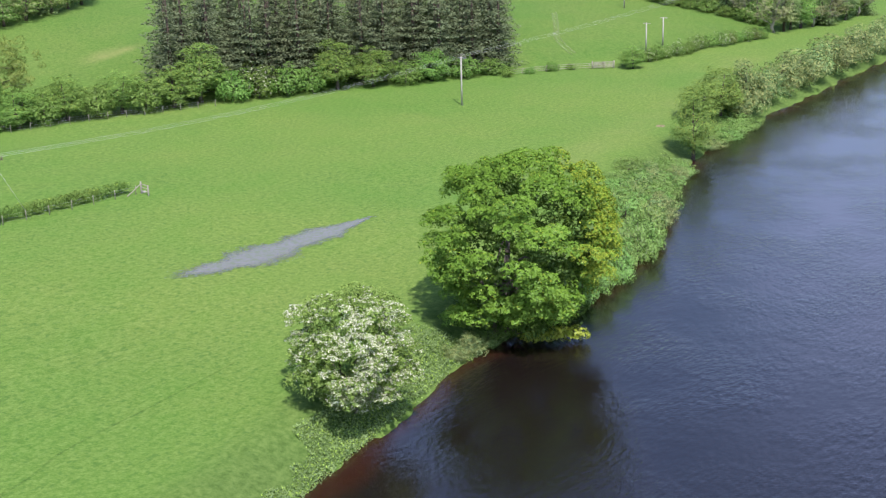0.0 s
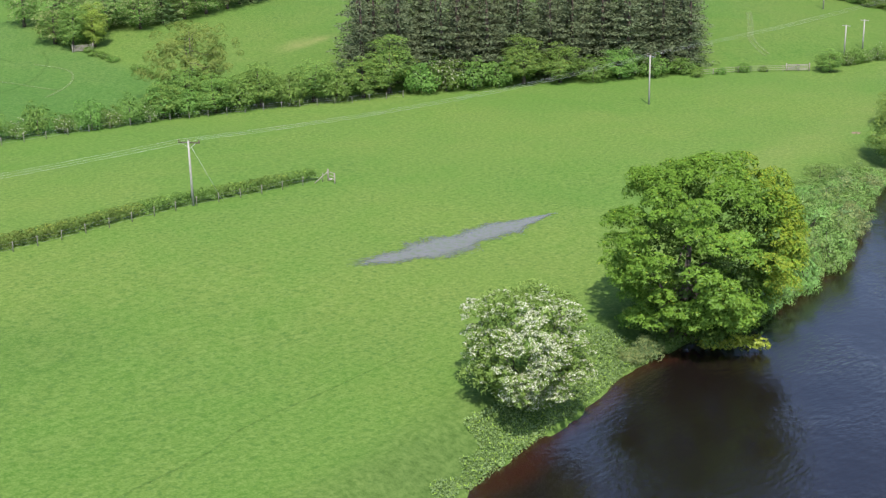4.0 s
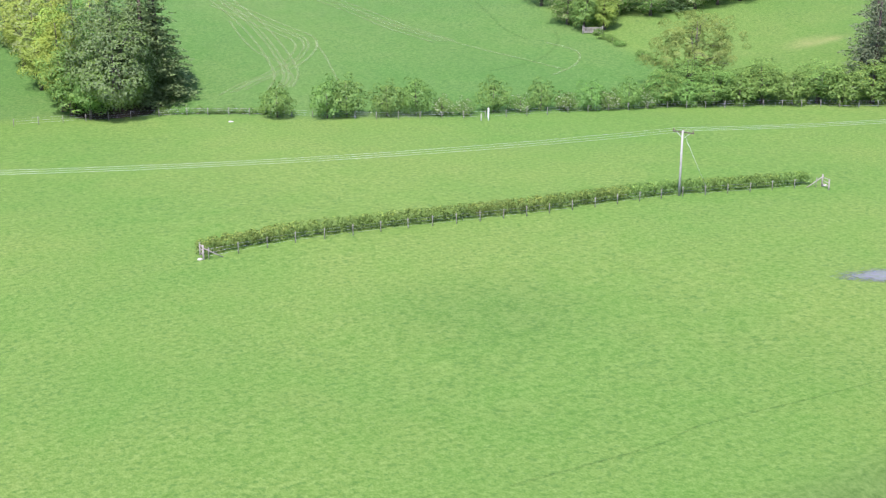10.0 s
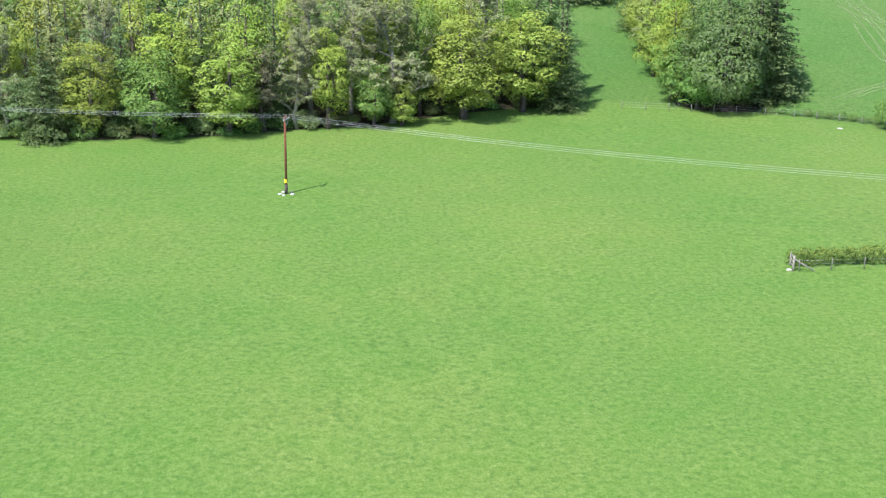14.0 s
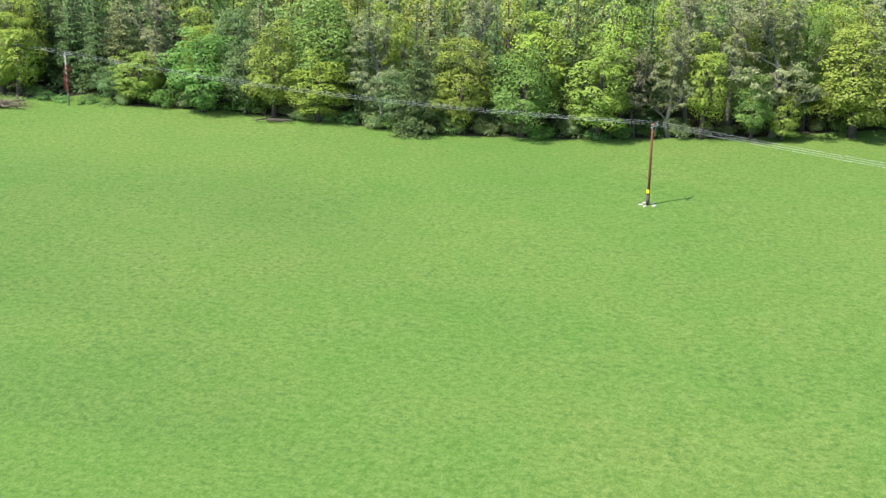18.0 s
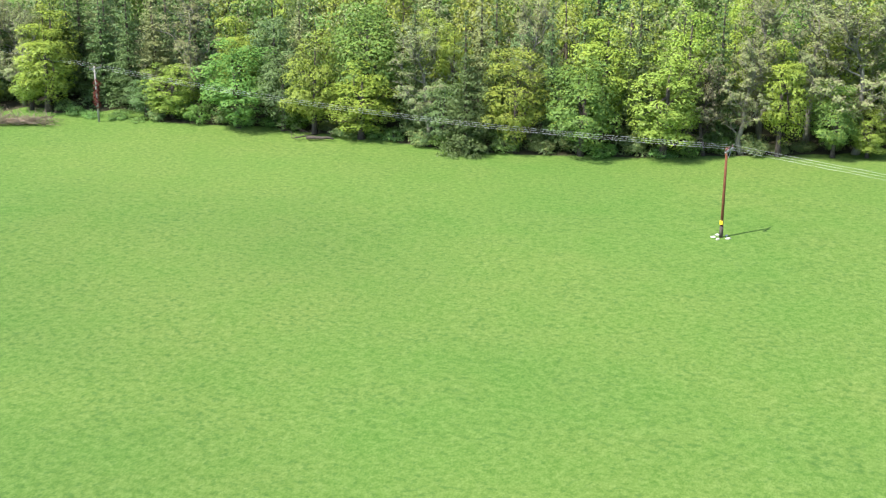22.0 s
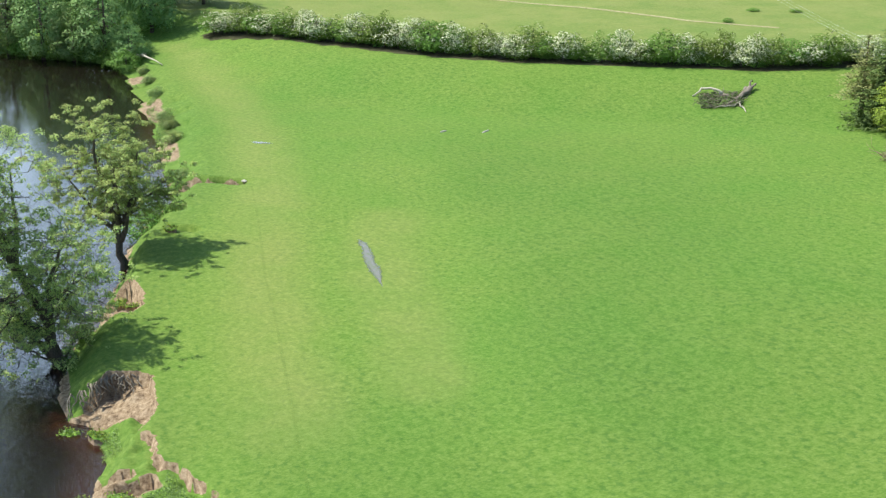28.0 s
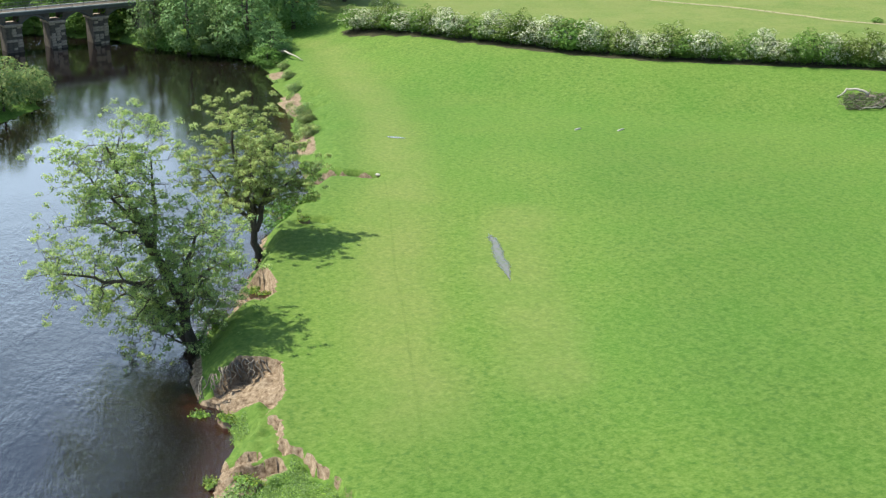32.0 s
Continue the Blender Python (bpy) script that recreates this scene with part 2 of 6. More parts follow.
def plain_material(name, color, rough=0.6, spec=0.4, scale=6.0, vary=0.25, metal=0.0):
    m, nt = mat_new(name)
    tc = nt.nodes.new("ShaderNodeTexCoord")
    n = noise_tex(nt, tc.outputs["Object"], scale, 5.0)
    b = principled(nt, ramp(nt, n, [(0.3, tuple(c * (1 - vary) for c in color)), (0.7, tuple(min(1, c * (1 + vary)) for c in color))]), rough, spec, n, 0.2, 0.02)
    b.inputs["Metallic"].default_value = metal
    return m


STEEL = plain_material("galvanised_steel", (0.42, 0.43, 0.44), 0.45, 0.5, 20, 0.15, 0.8)
WIRE = plain_material("aluminium_wire", (0.5, 0.52, 0.50), 0.45, 0.5, 3, 0.1, 0.2)
YELLOW_SIGN = plain_material("yellow_plate", (0.75, 0.55, 0.03), 0.5)
WHITE_PAINT = plain_material("white_paint", (0.78, 0.78, 0.75), 0.5)
STONE = plain_material("sandstone", (0.33, 0.27, 0.21), 0.9, 0.2, 2.5, 0.35)
STONE_DARK = plain_material("sooty_sandstone", (0.10, 0.084, 0.068), 0.9, 0.2, 1.2, 0.45)
PALE_STONE = plain_material("pale_gravel", (0.45, 0.43, 0.37), 0.9, 0.2, 5, 0.2)
IRON = plain_material("painted_iron", (0.09, 0.095, 0.095), 0.5, 0.4, 2, 0.2)
PEBBLE_GREY = plain_material("grey_deck", (0.42, 0.42, 0.41), 0.8, 0.3, 1.5, 0.2)


def ground_material():
    m, nt = mat_new("pasture")
    tc = nt.nodes.new("ShaderNodeTexCoord")
    pos = tc.outputs["Object"]
    n_big = noise_tex(nt, pos, 0.022, 4.0)
    n_mid = noise_tex(nt, pos, 0.16, 5.0, 0.6)
    n_tuft = noise_tex(nt, pos, 1.7, 9.0, 0.74)
    mp = nt.nodes.new("ShaderNodeMapping")
    mp.inputs["Rotation"].default_value = (0, 0, radians(35))
    mp.inputs["Scale"].default_value = (1.0, 0.55, 1.0)
    nt.links.new(pos, mp.inputs[0])
    n_fine = noise_tex(nt, mp.outputs[0], 6.5, 4.0, 0.68)
    g = math_node(nt, "ADD", math_node(nt, "MULTIPLY", n_tuft, 0.6), math_node(nt, "MULTIPLY", n_fine, 0.4))
    grass = ramp(nt, g, [(0.37, (0.040, 0.102, 0.012)), (0.5, (0.108, 0.186, 0.035)), (0.62, (0.192, 0.270, 0.070))])
    patch = ramp(nt, n_mid, [(0.36, (0.090, 0.182, 0.028)), (0.64, (0.146, 0.212, 0.046))])
    grass = mix(nt, 0.36, grass, patch)
    broad = ramp(nt, n_big, [(0.4, (0.84, 0.95, 0.86)), (0.6, (1.10, 1.03, 1.03))])
    grass = mix(nt, 0.8, grass, broad, "MULTIPLY")
    # dark spots that paint the shaded sides of grass tufts into the colour
    n_dash = math_node(nt, "ADD", noise_tex(nt, pos, 1.9, 5.0, 0.62), math_node(nt, "MULTIPLY", math_node(nt, "SUBTRACT", n_mid, 0.5), 0.3))
    grass = mix(nt, ramp(nt, n_dash, [(0.53, (0, 0, 0)), (0.66, (0.62,) * 3)]), grass, (0.050, 0.120, 0.021))
    # darker grass: deep green sward and one painted cloud shadow
    grass = mix(nt, attr(nt, "deep_and_shade"), grass, mix(nt, 1.0, grass, (0.62, 0.72, 0.74), "MULTIPLY"))
    dry = mix(nt, n_tuft, (0.160, 0.194, 0.052), (0.272, 0.264, 0.104))
    grass = mix(nt, math_node(nt, "MULTIPLY", attr(nt, "worn"), ramp(nt, n_mid, [(0.3, (0.5,) * 3), (0.65, (1.0,) * 3)]), True), grass, dry)
    lush = ramp(nt, n_tuft, [(0.35, (0.044, 0.090, 0.017)), (0.65, (0.108, 0.172, 0.043))])
    grass = mix(nt, attr(nt, "lush"), grass, lush)
    n_soil = noise_tex(nt, pos, 2.6, 7.0, 0.72)
    grass = mix(nt, attr(nt, "ley"), grass, mix(nt, 1.0, grass, (0.70, 0.82, 0.92), "MULTIPLY"))
    soil = ramp(nt, n_soil, [(0.33, (0.075, 0.048, 0.030)), (0.47, (0.205, 0.148, 0.098)), (0.66, (0.37, 0.29, 0.205))])
    s = math_node(nt, "ADD", attr(nt, "soil"), math_node(nt, "MULTIPLY", math_node(nt, "SUBTRACT", n_tuft, 0.5), 0.9))
    col = mix(nt, ramp(nt, s, [(0.42, (0, 0, 0)), (0.55, (1, 1, 1))]), grass, soil)
    # dark floor colour for leaf litter and for the painted hedge shade
    litter_and_shade = ramp(nt, n_soil, [(0.35, (0.026, 0.028, 0.014)), (0.65, (0.070, 0.066, 0.036))])
    fl = math_node(nt, "ADD", attr(nt, "litter_and_shade"), math_node(nt, "MULTIPLY", math_node(nt, "SUBTRACT", n_tuft, 0.5), 0.8))
    col = mix(nt, ramp(nt, fl, [(0.42, (0, 0, 0)), (0.58, (1, 1, 1))]), col, litter_and_shade)
    h = math_node(nt, "ADD", math_node(nt, "MULTIPLY", n_tuft, 0.7), math_node(nt, "MULTIPLY", n_fine, 0.6))
    principled(nt, col, 0.95, 0.12, h, 0.5, 0.09)
    return m


def water_material():
    m, nt = mat_new("peaty_river_water")
    tc = nt.nodes.new("ShaderNodeTexCoord")
    pos = tc.outputs["Object"]
    mp = nt.nodes.new("ShaderNodeMapping")
    mp.inputs["Rotation"].default_value = (0, 0, radians(20))
    mp.inputs["Scale"].default_value = (0.6, 1.5, 1.0)
    nt.links.new(pos, mp.inputs[0])
    n1 = noise_tex(nt, mp.outputs[0], 1.7, 4.0, 0.62)
    n2 = noise_tex(nt, pos, 0.12, 3.0)
    calm = attr(nt, "calm")
    amp = math_node(nt, "MULTIPLY", ramp(nt, n2, [(0.35, (0.25,) * 3), (0.65, (1.0,) * 3)]), math_node(nt, "SUBTRACT", 1.0, calm))
    h = math_node(nt, "MULTIPLY", n1, amp)
    bed = mix(nt, attr(nt, "shallow"), (0.008, 0.0055, 0.005), (0.026, 0.009, 0.0055))
    b = principled(nt, bed, 0.07, 0.5, h, 0.5, 0.16)
    b.inputs["IOR"].default_value = 1.85
    return m


def puddle_material():
    """Shallow water, broken by grass towards its rim."""
    m, nt = mat_new("puddle_water")
    tc = nt.nodes.new("ShaderNodeTexCoord")
    n = noise_tex(nt, tc.outputs["Object"], 1.5, 7.0, 0.72)
    b = principled(nt, ramp(nt, n, [(0.42, (0.165, 0.155, 0.13)), (0.60, (0.13, 0.15, 0.075))]), 0.16, 0.5)
    out = [x for x in nt.nodes if x.type == "OUTPUT_MATERIAL"][0]
    ms, clear = nt.nodes.new("ShaderNodeMixShader"), nt.nodes.new("ShaderNodeBsdfTransparent")
    wet = math_node(nt, "ADD", attr(nt, "wet"), math_node(nt, "MULTIPLY", math_node(nt, "SUBTRACT", n, 0.5), 2.6))
    nt.links.new(ramp(nt, wet, [(0.22, (0, 0, 0)), (0.85, (1, 1, 1))]), ms.inputs[0])
    nt.links.new(clear.outputs[0], ms.inputs[1])
    nt.links.new(b.outputs[0], ms.inputs[2])
    nt.links.new(ms.outputs[0], out.inputs[0])
    return m


GROUND, WATER, PUDDLE = ground_material(), water_material(), puddle_material()


# ---- lie of the land ----
def line_y(points):
    px, py = zip(*sorted(points))
    return lambda x: np.interp(x, px, py)


NORTH_BANK = [(620, 10), (500, 36), (340, 44), (263, 47), (220, 51), (192, 53.5), (170, 54), (157, 53), (144.6, 51.5), (125, 45.6), (112, 43.8), (104, 44.2), (91, 46.2), (82.5, 47.1), (73.3, 46), (67.8, 46), (59.8, 45.4), (45, 44), (20, 46), (0, 49), (-30, 55), (-55, 61), (-71, 64.5), (-79, 66.3), (-82, 67.5), (-85, 68.8), (-88, 68.7), (-90.6, 67.5), (-95, 68.6), (-101.4, 69.5), (-106, 72.6), (-115.7, 77), (-124.7, 80), (-132.7, 84.7), (-138.3, 87.3), (-160, 91.5), (-184, 95.7), (-207.9, 98.6), (-219, 98), (-228.5, 89.4), (-238, 83.5), (-250, 78), (-261, 66), (-272, 44), (-286, 8), (-330, -60), (-620, -300)]
SOUTH_BANK = [(-620, -360), (-330, -110), (-286, -40), (-262, 10), (-250, 34), (-240, 47), (-212, 61), (-193, 63.5), (-172, 48), (-120, 18), (-80, 4), (0, -16), (60, -16), (130, -8), (200, 4), (300, 0), (620, -40)]
FIELD_EDGE = [(-620, 500), (-260, 300), (-142, 190), (-125, 172), (-115, 164), (-106, 161), (-98, 165), (-75, 166.5), (-45, 162.3), (-28, 165), (-5, 174), (21, 189), (30, 193), (50, 189.5), (73, 173), (97, 162), (126, 154), (161, 134), (185, 116), (208, 105), (222, 90), (250, 72), (314, 61), (620, 20)]
y_north, y_south, y_edge = line_y(NORTH_BANK), line_y(SOUTH_BANK), line_y(FIELD_EDGE)


def polyline_distance(x, y, pts):
    best = np.full(x.shape, 1e9)
    for (ax, ay), (bx, by) in zip(pts, pts[1:]):
        dx, dy = bx - ax, by - ay
        s = np.clip(((x - ax) * dx + (y - ay) * dy) / (dx * dx + dy * dy), 0, 1)
        best = np.minimum(best, np.hypot(x - ax - s * dx, y - ay - s * dy))
    return best


def smooth(a, b, v):
    s = np.clip((v - a) / (b - a), 0, 1)
    return s * s * (3 - 2 * s)


def wobble(x, y, scale, seed):
    """Cheap smooth pseudo-noise from a few sines, about -1 to 1."""
    r = np.random.RandomState(seed)
    v = 0
    for k in range(5):
        a, p, q = r.uniform(0, 6.28), r.uniform(0, 6.28), r.uniform(0.6, 1.7)
        v = v + np.sin((x * math.cos(a) + y * math.sin(a)) * q / scale + p)
    return v / 3.2


WATER_Z = -2.2
BLOOM_LINE = [(-330, 95), (-260, 104), (-214.5, 115), (-205, 119.5), (-181.7, 133), (-165.7, 146.5), (-155.5, 160.5), (-147, 172), (-142.4, 188), (-138, 215), (-120, 330)]
BLOOM_X, BLOOM_Y = zip(*BLOOM_LINE)
# places where the bank has slipped: centre, half-sizes, turn in degrees, drop
SLIPS = [(-121.4, 84.5, 1.2, 0.7, 60, 0.8), (-128.5, 85.0, 1.2, 1.2, 0, 0.9), (-178.9, 99.4, 1.6, 0.7, 10, 0.8), (-172.0, 98.2, 1.2, 0.7, 10, 0.7), (-164.7, 96.6, 1.4, 0.7, 10, 0.7)]
CRACK = [(-140.5, 88.6), (-138.7, 89.7), (-136.8, 90.6), (-136.0, 92.1), (-134.5, 93.4)]
# the collapsed bank: outlines on plan, height of the floor at its low side, rise across it towards the field
ALCOVE = [(-90.9, 66.8), (-90.6, 68.4), (-91.8, 69.8), (-92.7, 71.0), (-92.2, 72.0), (-91.7, 73.0), (-90.8, 73.5), (-88.1, 73.1), (-85.2, 72.4), (-87.0, 70.6), (-88.2, 69.4), (-88.6, 66.5)]
BENCH = [(-85.2, 72.4), (-83.7, 70.9), (-81.9, 71.4), (-79.6, 70.9), (-78.4, 71.4), (-77.3, 71.95), (-75.9, 72.2), (-73.6, 72.9), (-71.8, 73.1), (-66, 73.6), (-62, 72.4), (-60, 62), (-88.0, 62), (-88.2, 69.4), (-87.0, 70.6)]
NOTCHES = [[(-81.6, 66.3), (-80.5, 67.9), (-79.9, 69.5), (-78.9, 69.3), (-79.2, 66.3)], [(-79.0, 66.3), (-78.3, 68.9), (-78.5, 70.5), (-76.9, 70.5), (-77.0, 66.3)]]
SCAR = [(-110.6, 74.6), (-110.4, 76.4), (-108.6, 76.9), (-106.2, 76.6), (-104.4, 76.2), (-103.2, 75.0), (-104, 72.6), (-107, 72.6)]
PUDDLES = [[(86.0, 81.4), (89.5, 79.6), (94.0, 77.8), (98.5, 77.0), (103.5, 76.4), (109, 75.4), (115, 74.6)], [(-112.2, 97.8), (-109, 97.2), (-106, 96.2), (-103, 95.6), (-99.2, 94.5)], [(-150.5, 100.2), (-149.4, 101.2), (-148.4, 102.4)]]


def inside(x, y, outline):
    """Which places lie within an outline on plan."""
    r = np.zeros(x.shape, bool)
    for (ax, ay), (bx, by) in zip(outline, outline[1:] + outline[:1]):
        if ay != by:
            r ^= ((ay > y) != (by > y)) & (x < ax + (y - ay) * (bx - ax) / (by - ay))
    return r


def bank_distance(x, y):
    dn = polyline_distance(x, y, NORTH_BANK) * np.sign(y - y_north(x))
    ds = polyline_distance(x, y, SOUTH_BANK) * np.sign(y_south(x) - y)
    return dn, ds


def ground_z(x, y):
    x, y = np.asarray(x, float), np.asarray(y, float)
    dn, ds = bank_distance(x, y)
    dn = dn + 0.5 * wobble(x, y, 2.2, 3) + 0.25 * wobble(x, y, 0.8, 4)
    d = np.maximum(dn, ds)
    wide = np.interp(x, [-230, -150, -135, -122, -110, -100, -60, 30, 60, 110, 150, 200], [6, 6, 3.2, 2.0, 2.2, 3.4, 3.0, 5, 6.0, 8, 8, 6])
    z = np.where(d > 0, WATER_Z - 0.05 + 2.25 * smooth(0, 1, d / wide) ** 0.8, WATER_Z - 0.05 + np.maximum(d * 0.22, -2.5))
    inland = smooth(8, 30, d)
    z = z + inland * (0.22 * wobble(x, y, 14, 5) + 0.10 * wobble(x, y, 5, 6))
    # the hill behind the pasture
    up = y - y_edge(x)
    hill = 0.13 * np.maximum(0, np.sqrt(np.maximum(up - 2, 0) ** 2 + 36) - 6) * smooth(-170, -110, x)
    hill = np.minimum(hill, 90 - 90 * np.exp(-hill / 90))
    # the terrace behind the blossoming hedge
    side = polyline_distance(x, y, BLOOM_LINE) * np.sign((y - 115.0) - np.interp(x, BLOOM_X, BLOOM_Y) + 115.0)
    terrace = (3.4 * smooth(-24, -1, side) + 0.01 * np.maximum(side, 0)) * smooth(-40, -140, x)
    z = z + np.where(dn > 0, hill + terrace * smooth(5, 25, dn), 0.0)
    for cx, cy, rx, ry, turn, drop in SLIPS:
        c, s = math.cos(radians(turn)), math.sin(radians(turn))
        u, v = ((x - cx) * c + (y - cy) * s) / rx, (-(x - cx) * s + (y - cy) * c) / ry
        q = np.hypot(u, v) + 0.10 * wobble(x, y, 0.6, 31)
        z = np.where(z > WATER_Z, np.maximum(z - drop * smooth(1.04, 0.92, q), WATER_Z + 0.3 + 0.25 * wobble(x, y, 0.7, 33)), z)
    wx, wy = x + 0.14 * wobble(x, y, 0.35, 35), y + 0.14 * wobble(x, y, 0.4, 36)
    lump = 0.2 * wobble(x, y, 0.6, 37) + 0.14 * wobble(x, y, 0.25, 38)
    for outline, low, rise, y0, y1 in ((ALCOVE, -1.9, 1.1, 69.5, 73.6), (BENCH, -0.9, 0.25, 68.0, 72.0), (NOTCHES[0], -2.05, 0.15, 67, 69), (NOTCHES[1], -2.05, 0.15, 67, 70), (SCAR, -2.05, 0.3, 74.2, 77.0)):
        z = np.where(inside(wx, wy, outline) & (z > WATER_Z), np.minimum(z, low + lump + rise * smooth(y0, y1, y)), z)
    z = z - np.where(z > WATER_Z, 2.0 * smooth(1.15, 0.55, polyline_distance(wx, wy, CRACK)), 0)
    for pts in PUDDLES:
        w = smooth(9, 4.8, polyline_distance(x, y, pts))
        z = z * (1 - w) + w * (-0.08)
    far = np.maximum(np.hypot(x, y - 100) - 450, 0)
    return z + np.where(d > 0, far * 0.06 * (0.6 + 0.4 * wobble(x, y, 220, 8)), 0)


def gz(x, y):
    return float(ground_z(np.array([x]), np.array([y]))[0])


def axis_steps(spans, outer):
    out = []
    for a, b, s in spans:
        out.extend(np.arange(a, b, s))
    hi = [spans[-1][1]]
    while hi[-1] < outer:
        hi.append(hi[-1] + max(6, (hi[-1] - spans[-1][1]) * 0.28))
    lo = [spans[0][0]]
    while lo[-1] > -outer:
        lo.append(lo[-1] - max(6, (spans[0][0] - lo[-1]) * 0.28))
    return np.array(sorted(lo[1:]) + out + hi)


def mesh_object(name, verts, faces, material, smooth_faces=False):
    me = bpy.data.meshes.new(name)
    me.from_pydata([tuple(v) for v in verts], [], faces)
    me.materials.append(material)
    if smooth_faces:
        me.polygons.foreach_set("use_smooth", [True] * len(me.polygons))
    return me


def grid_mesh(name, X, Y, Z, material, attributes):
    ny, nx = X.shape
    co = np.stack([X, Y, Z], -1).reshape(-1, 3)
    i = np.arange(nx * ny).reshape(ny, nx)
    quads = np.stack([i[:-1, :-1], i[:-1, 1:], i[1:, 1:], i[1:, :-1]], -1).reshape(-1, 4)
    me = bpy.data.meshes.new(name)
    me.vertices.add(len(co))
    me.vertices.foreach_set("co", co.ravel().astype(np.float32))
    me.loops.add(quads.size)
    me.loops.foreach_set("vertex_index", quads.ravel().astype(np.int32))
    me.polygons.add(len(quads))
    me.polygons.foreach_set("loop_start", np.arange(0, quads.size, 4, dtype=np.int32))
    me.polygons.foreach_set("use_smooth", np.ones(len(quads), bool))
    me.update(calc_edges=True)
    for key, v in attributes.items():
        a = me.attributes.new(key, "FLOAT", "POINT")
        a.data.foreach_set("value", np.clip(v, 0, 1).ravel().astype(np.float32))
    me.materials.append(material)
    return me


WORN_WEST = [(-80, 79.8), (-90, 82), (-110, 88), (-135, 97), (-160, 103), (-185, 107), (-215, 109)]
WORN_MID = [(-82, 90), (-90, 93), (-99, 95), (-108, 98), (-116, 103)]
WORN_EAST = [(130, 66), (150, 66), (165, 65.5), (200, 66), (240, 70)]


def build_ground():
    xs = axis_steps([(-300, -262, 3), (-262, -142, 1.6), (-142, -132, 0.4), (-132, -113, 0.7), (-113, -100, 0.3), (-100, -94, 0.5), (-94, -70, 0.2), (-70, 50, 2.0), (50, 125, 1.2), (125, 170, 1.8), (170, 300, 3)], 3600)
    ys = axis_steps([(-40, 40, 3), (40, 62, 0.7), (62, 66, 0.5), (66, 73.6, 0.2), (73.6, 78, 0.3), (78, 88, 0.6), (88, 94.4, 0.3), (94.4, 108, 1.0), (108, 260, 2.2), (260, 420, 6)], 3600)
    X, Y = np.meshgrid(xs, ys)
    Z = ground_z(X, Y)
    dn, ds = bank_distance(X, Y)
    gy, gx = np.gradient(Z, ys, xs)
    steep = np.hypot(gx, gy)
    near = smooth(14, 2, np.abs(dn))
    soil = smooth(1.1, 1.9, steep) * near * np.where(X < 0, np.where(X < -142, 0.75, 1.0), 0.2) + smooth(0.4, 0.0, dn) * near * np.where((X > 0) | (X < -142), 0.25, 1.0)
    worn = smooth(6, 0.5, polyline_distance(X, Y, WORN_WEST)) * 0.42 + smooth(6, 0.5, polyline_distance(X, Y, WORN_EAST)) * 0.2
    beyond = smooth(1, 8, polyline_distance(X, Y, BLOOM_LINE)) * smooth(-20, -60, X) * (Y > np.interp(X, BLOOM_X, BLOOM_Y))
    worn = worn + smooth(5, 1, polyline_distance(X, Y, WORN_MID)) * 0.35 + 0.62 * beyond
    worn = worn + 0.8 * smooth(1.3, 0.3, np.hypot((X - 175) / 7, (Y - 172.3 + 0.05 * (X - 175)) / 2.2))
    for px, py in ((36.3, 114.6), (110.6, 106.2), (-13, 139.6)):
        soil = soil + (0.8 if px < 0 else 0.45) * smooth(1.3, 0.5, np.hypot(X - px, (Y - py)))
    for cx, cy, rx, ry, k in ((172.5, 62.3, 2.6, 1.0, 0.6), (-109, 162.5, 4, 1.5, 0.5), (-96, 164.5, 3, 1.0, 0.35)):
        soil = soil + k * smooth(1.2, 0.5, np.hypot((X - cx) / rx, (Y - cy - 0.27 * (X - cx)) / ry))
    bare = smooth(3.2, 1.4, dn) * smooth(-0.3, 0.2, dn) * smooth(-140, -144, X) * smooth(-207, -200, X)
    soil = soil + bare * np.clip(0.55 + 0.9 * wobble(X, Y, 3.2, 61), 0, 1)
    toe = inside(X, Y, [(-83.0, 67.4), (-80.4, 68.0), (-78.2, 69.2), (-76.0, 69.4), (-74.5, 67.4), (-76, 65), (-80, 65)]) * 0.75
    soil = soil + toe + 0.9 * inside(X, Y, ALCOVE) + 0.9 * inside(X, Y, SCAR) + 0.7 * (inside(X, Y, NOTCHES[0]) | inside(X, Y, NOTCHES[1]))
    soil = soil * (1 - 0.85 * smooth(1.9, 1.4, polyline_distance(X, Y, CRACK))) + 1.0 * smooth(1.15, 0.75, polyline_distance(X, Y, CRACK))
    lush = smooth(9, 3, dn) * smooth(-1, 1, dn) * np.where(X > 0, 0.9, 0.35)
    ley = smooth(0, 6, Y - y_edge(X)) * smooth(22, 30, X) * smooth(3, -3, X - 140.5 - 0.1 * (Y - 171))
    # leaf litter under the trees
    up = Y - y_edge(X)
    litter_and_shade = smooth(2.4, 4.4, up - 4.5 * smooth(-116, -112, X) * smooth(-90, -95, X)) * smooth(75, 66, up) * smooth(-125, -121, X) * smooth(25, 22.5, X)
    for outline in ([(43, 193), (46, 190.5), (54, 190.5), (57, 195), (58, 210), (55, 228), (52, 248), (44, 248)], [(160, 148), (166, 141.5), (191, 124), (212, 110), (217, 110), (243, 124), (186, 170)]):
        litter_and_shade = np.maximum(litter_and_shade, inside(X, Y, outline) * 1.0)
    # shade under the blossoming hedge, painted as a dark strip on the ground
    litter_and_shade = np.maximum(litter_and_shade, smooth(2.7, 1.8, polyline_distance(X - 0.3, Y + 0.2, BLOOM_LINE[2:9])))
    deep_and_shade = 0.55 * beyond
    # a passing cloud's soft shadow, painted into the grass colour
    deep_and_shade = deep_and_shade + 0.35 * smooth(1.7, 0.1, np.hypot((X - 53.5) / 9, (Y - 90) / 8))
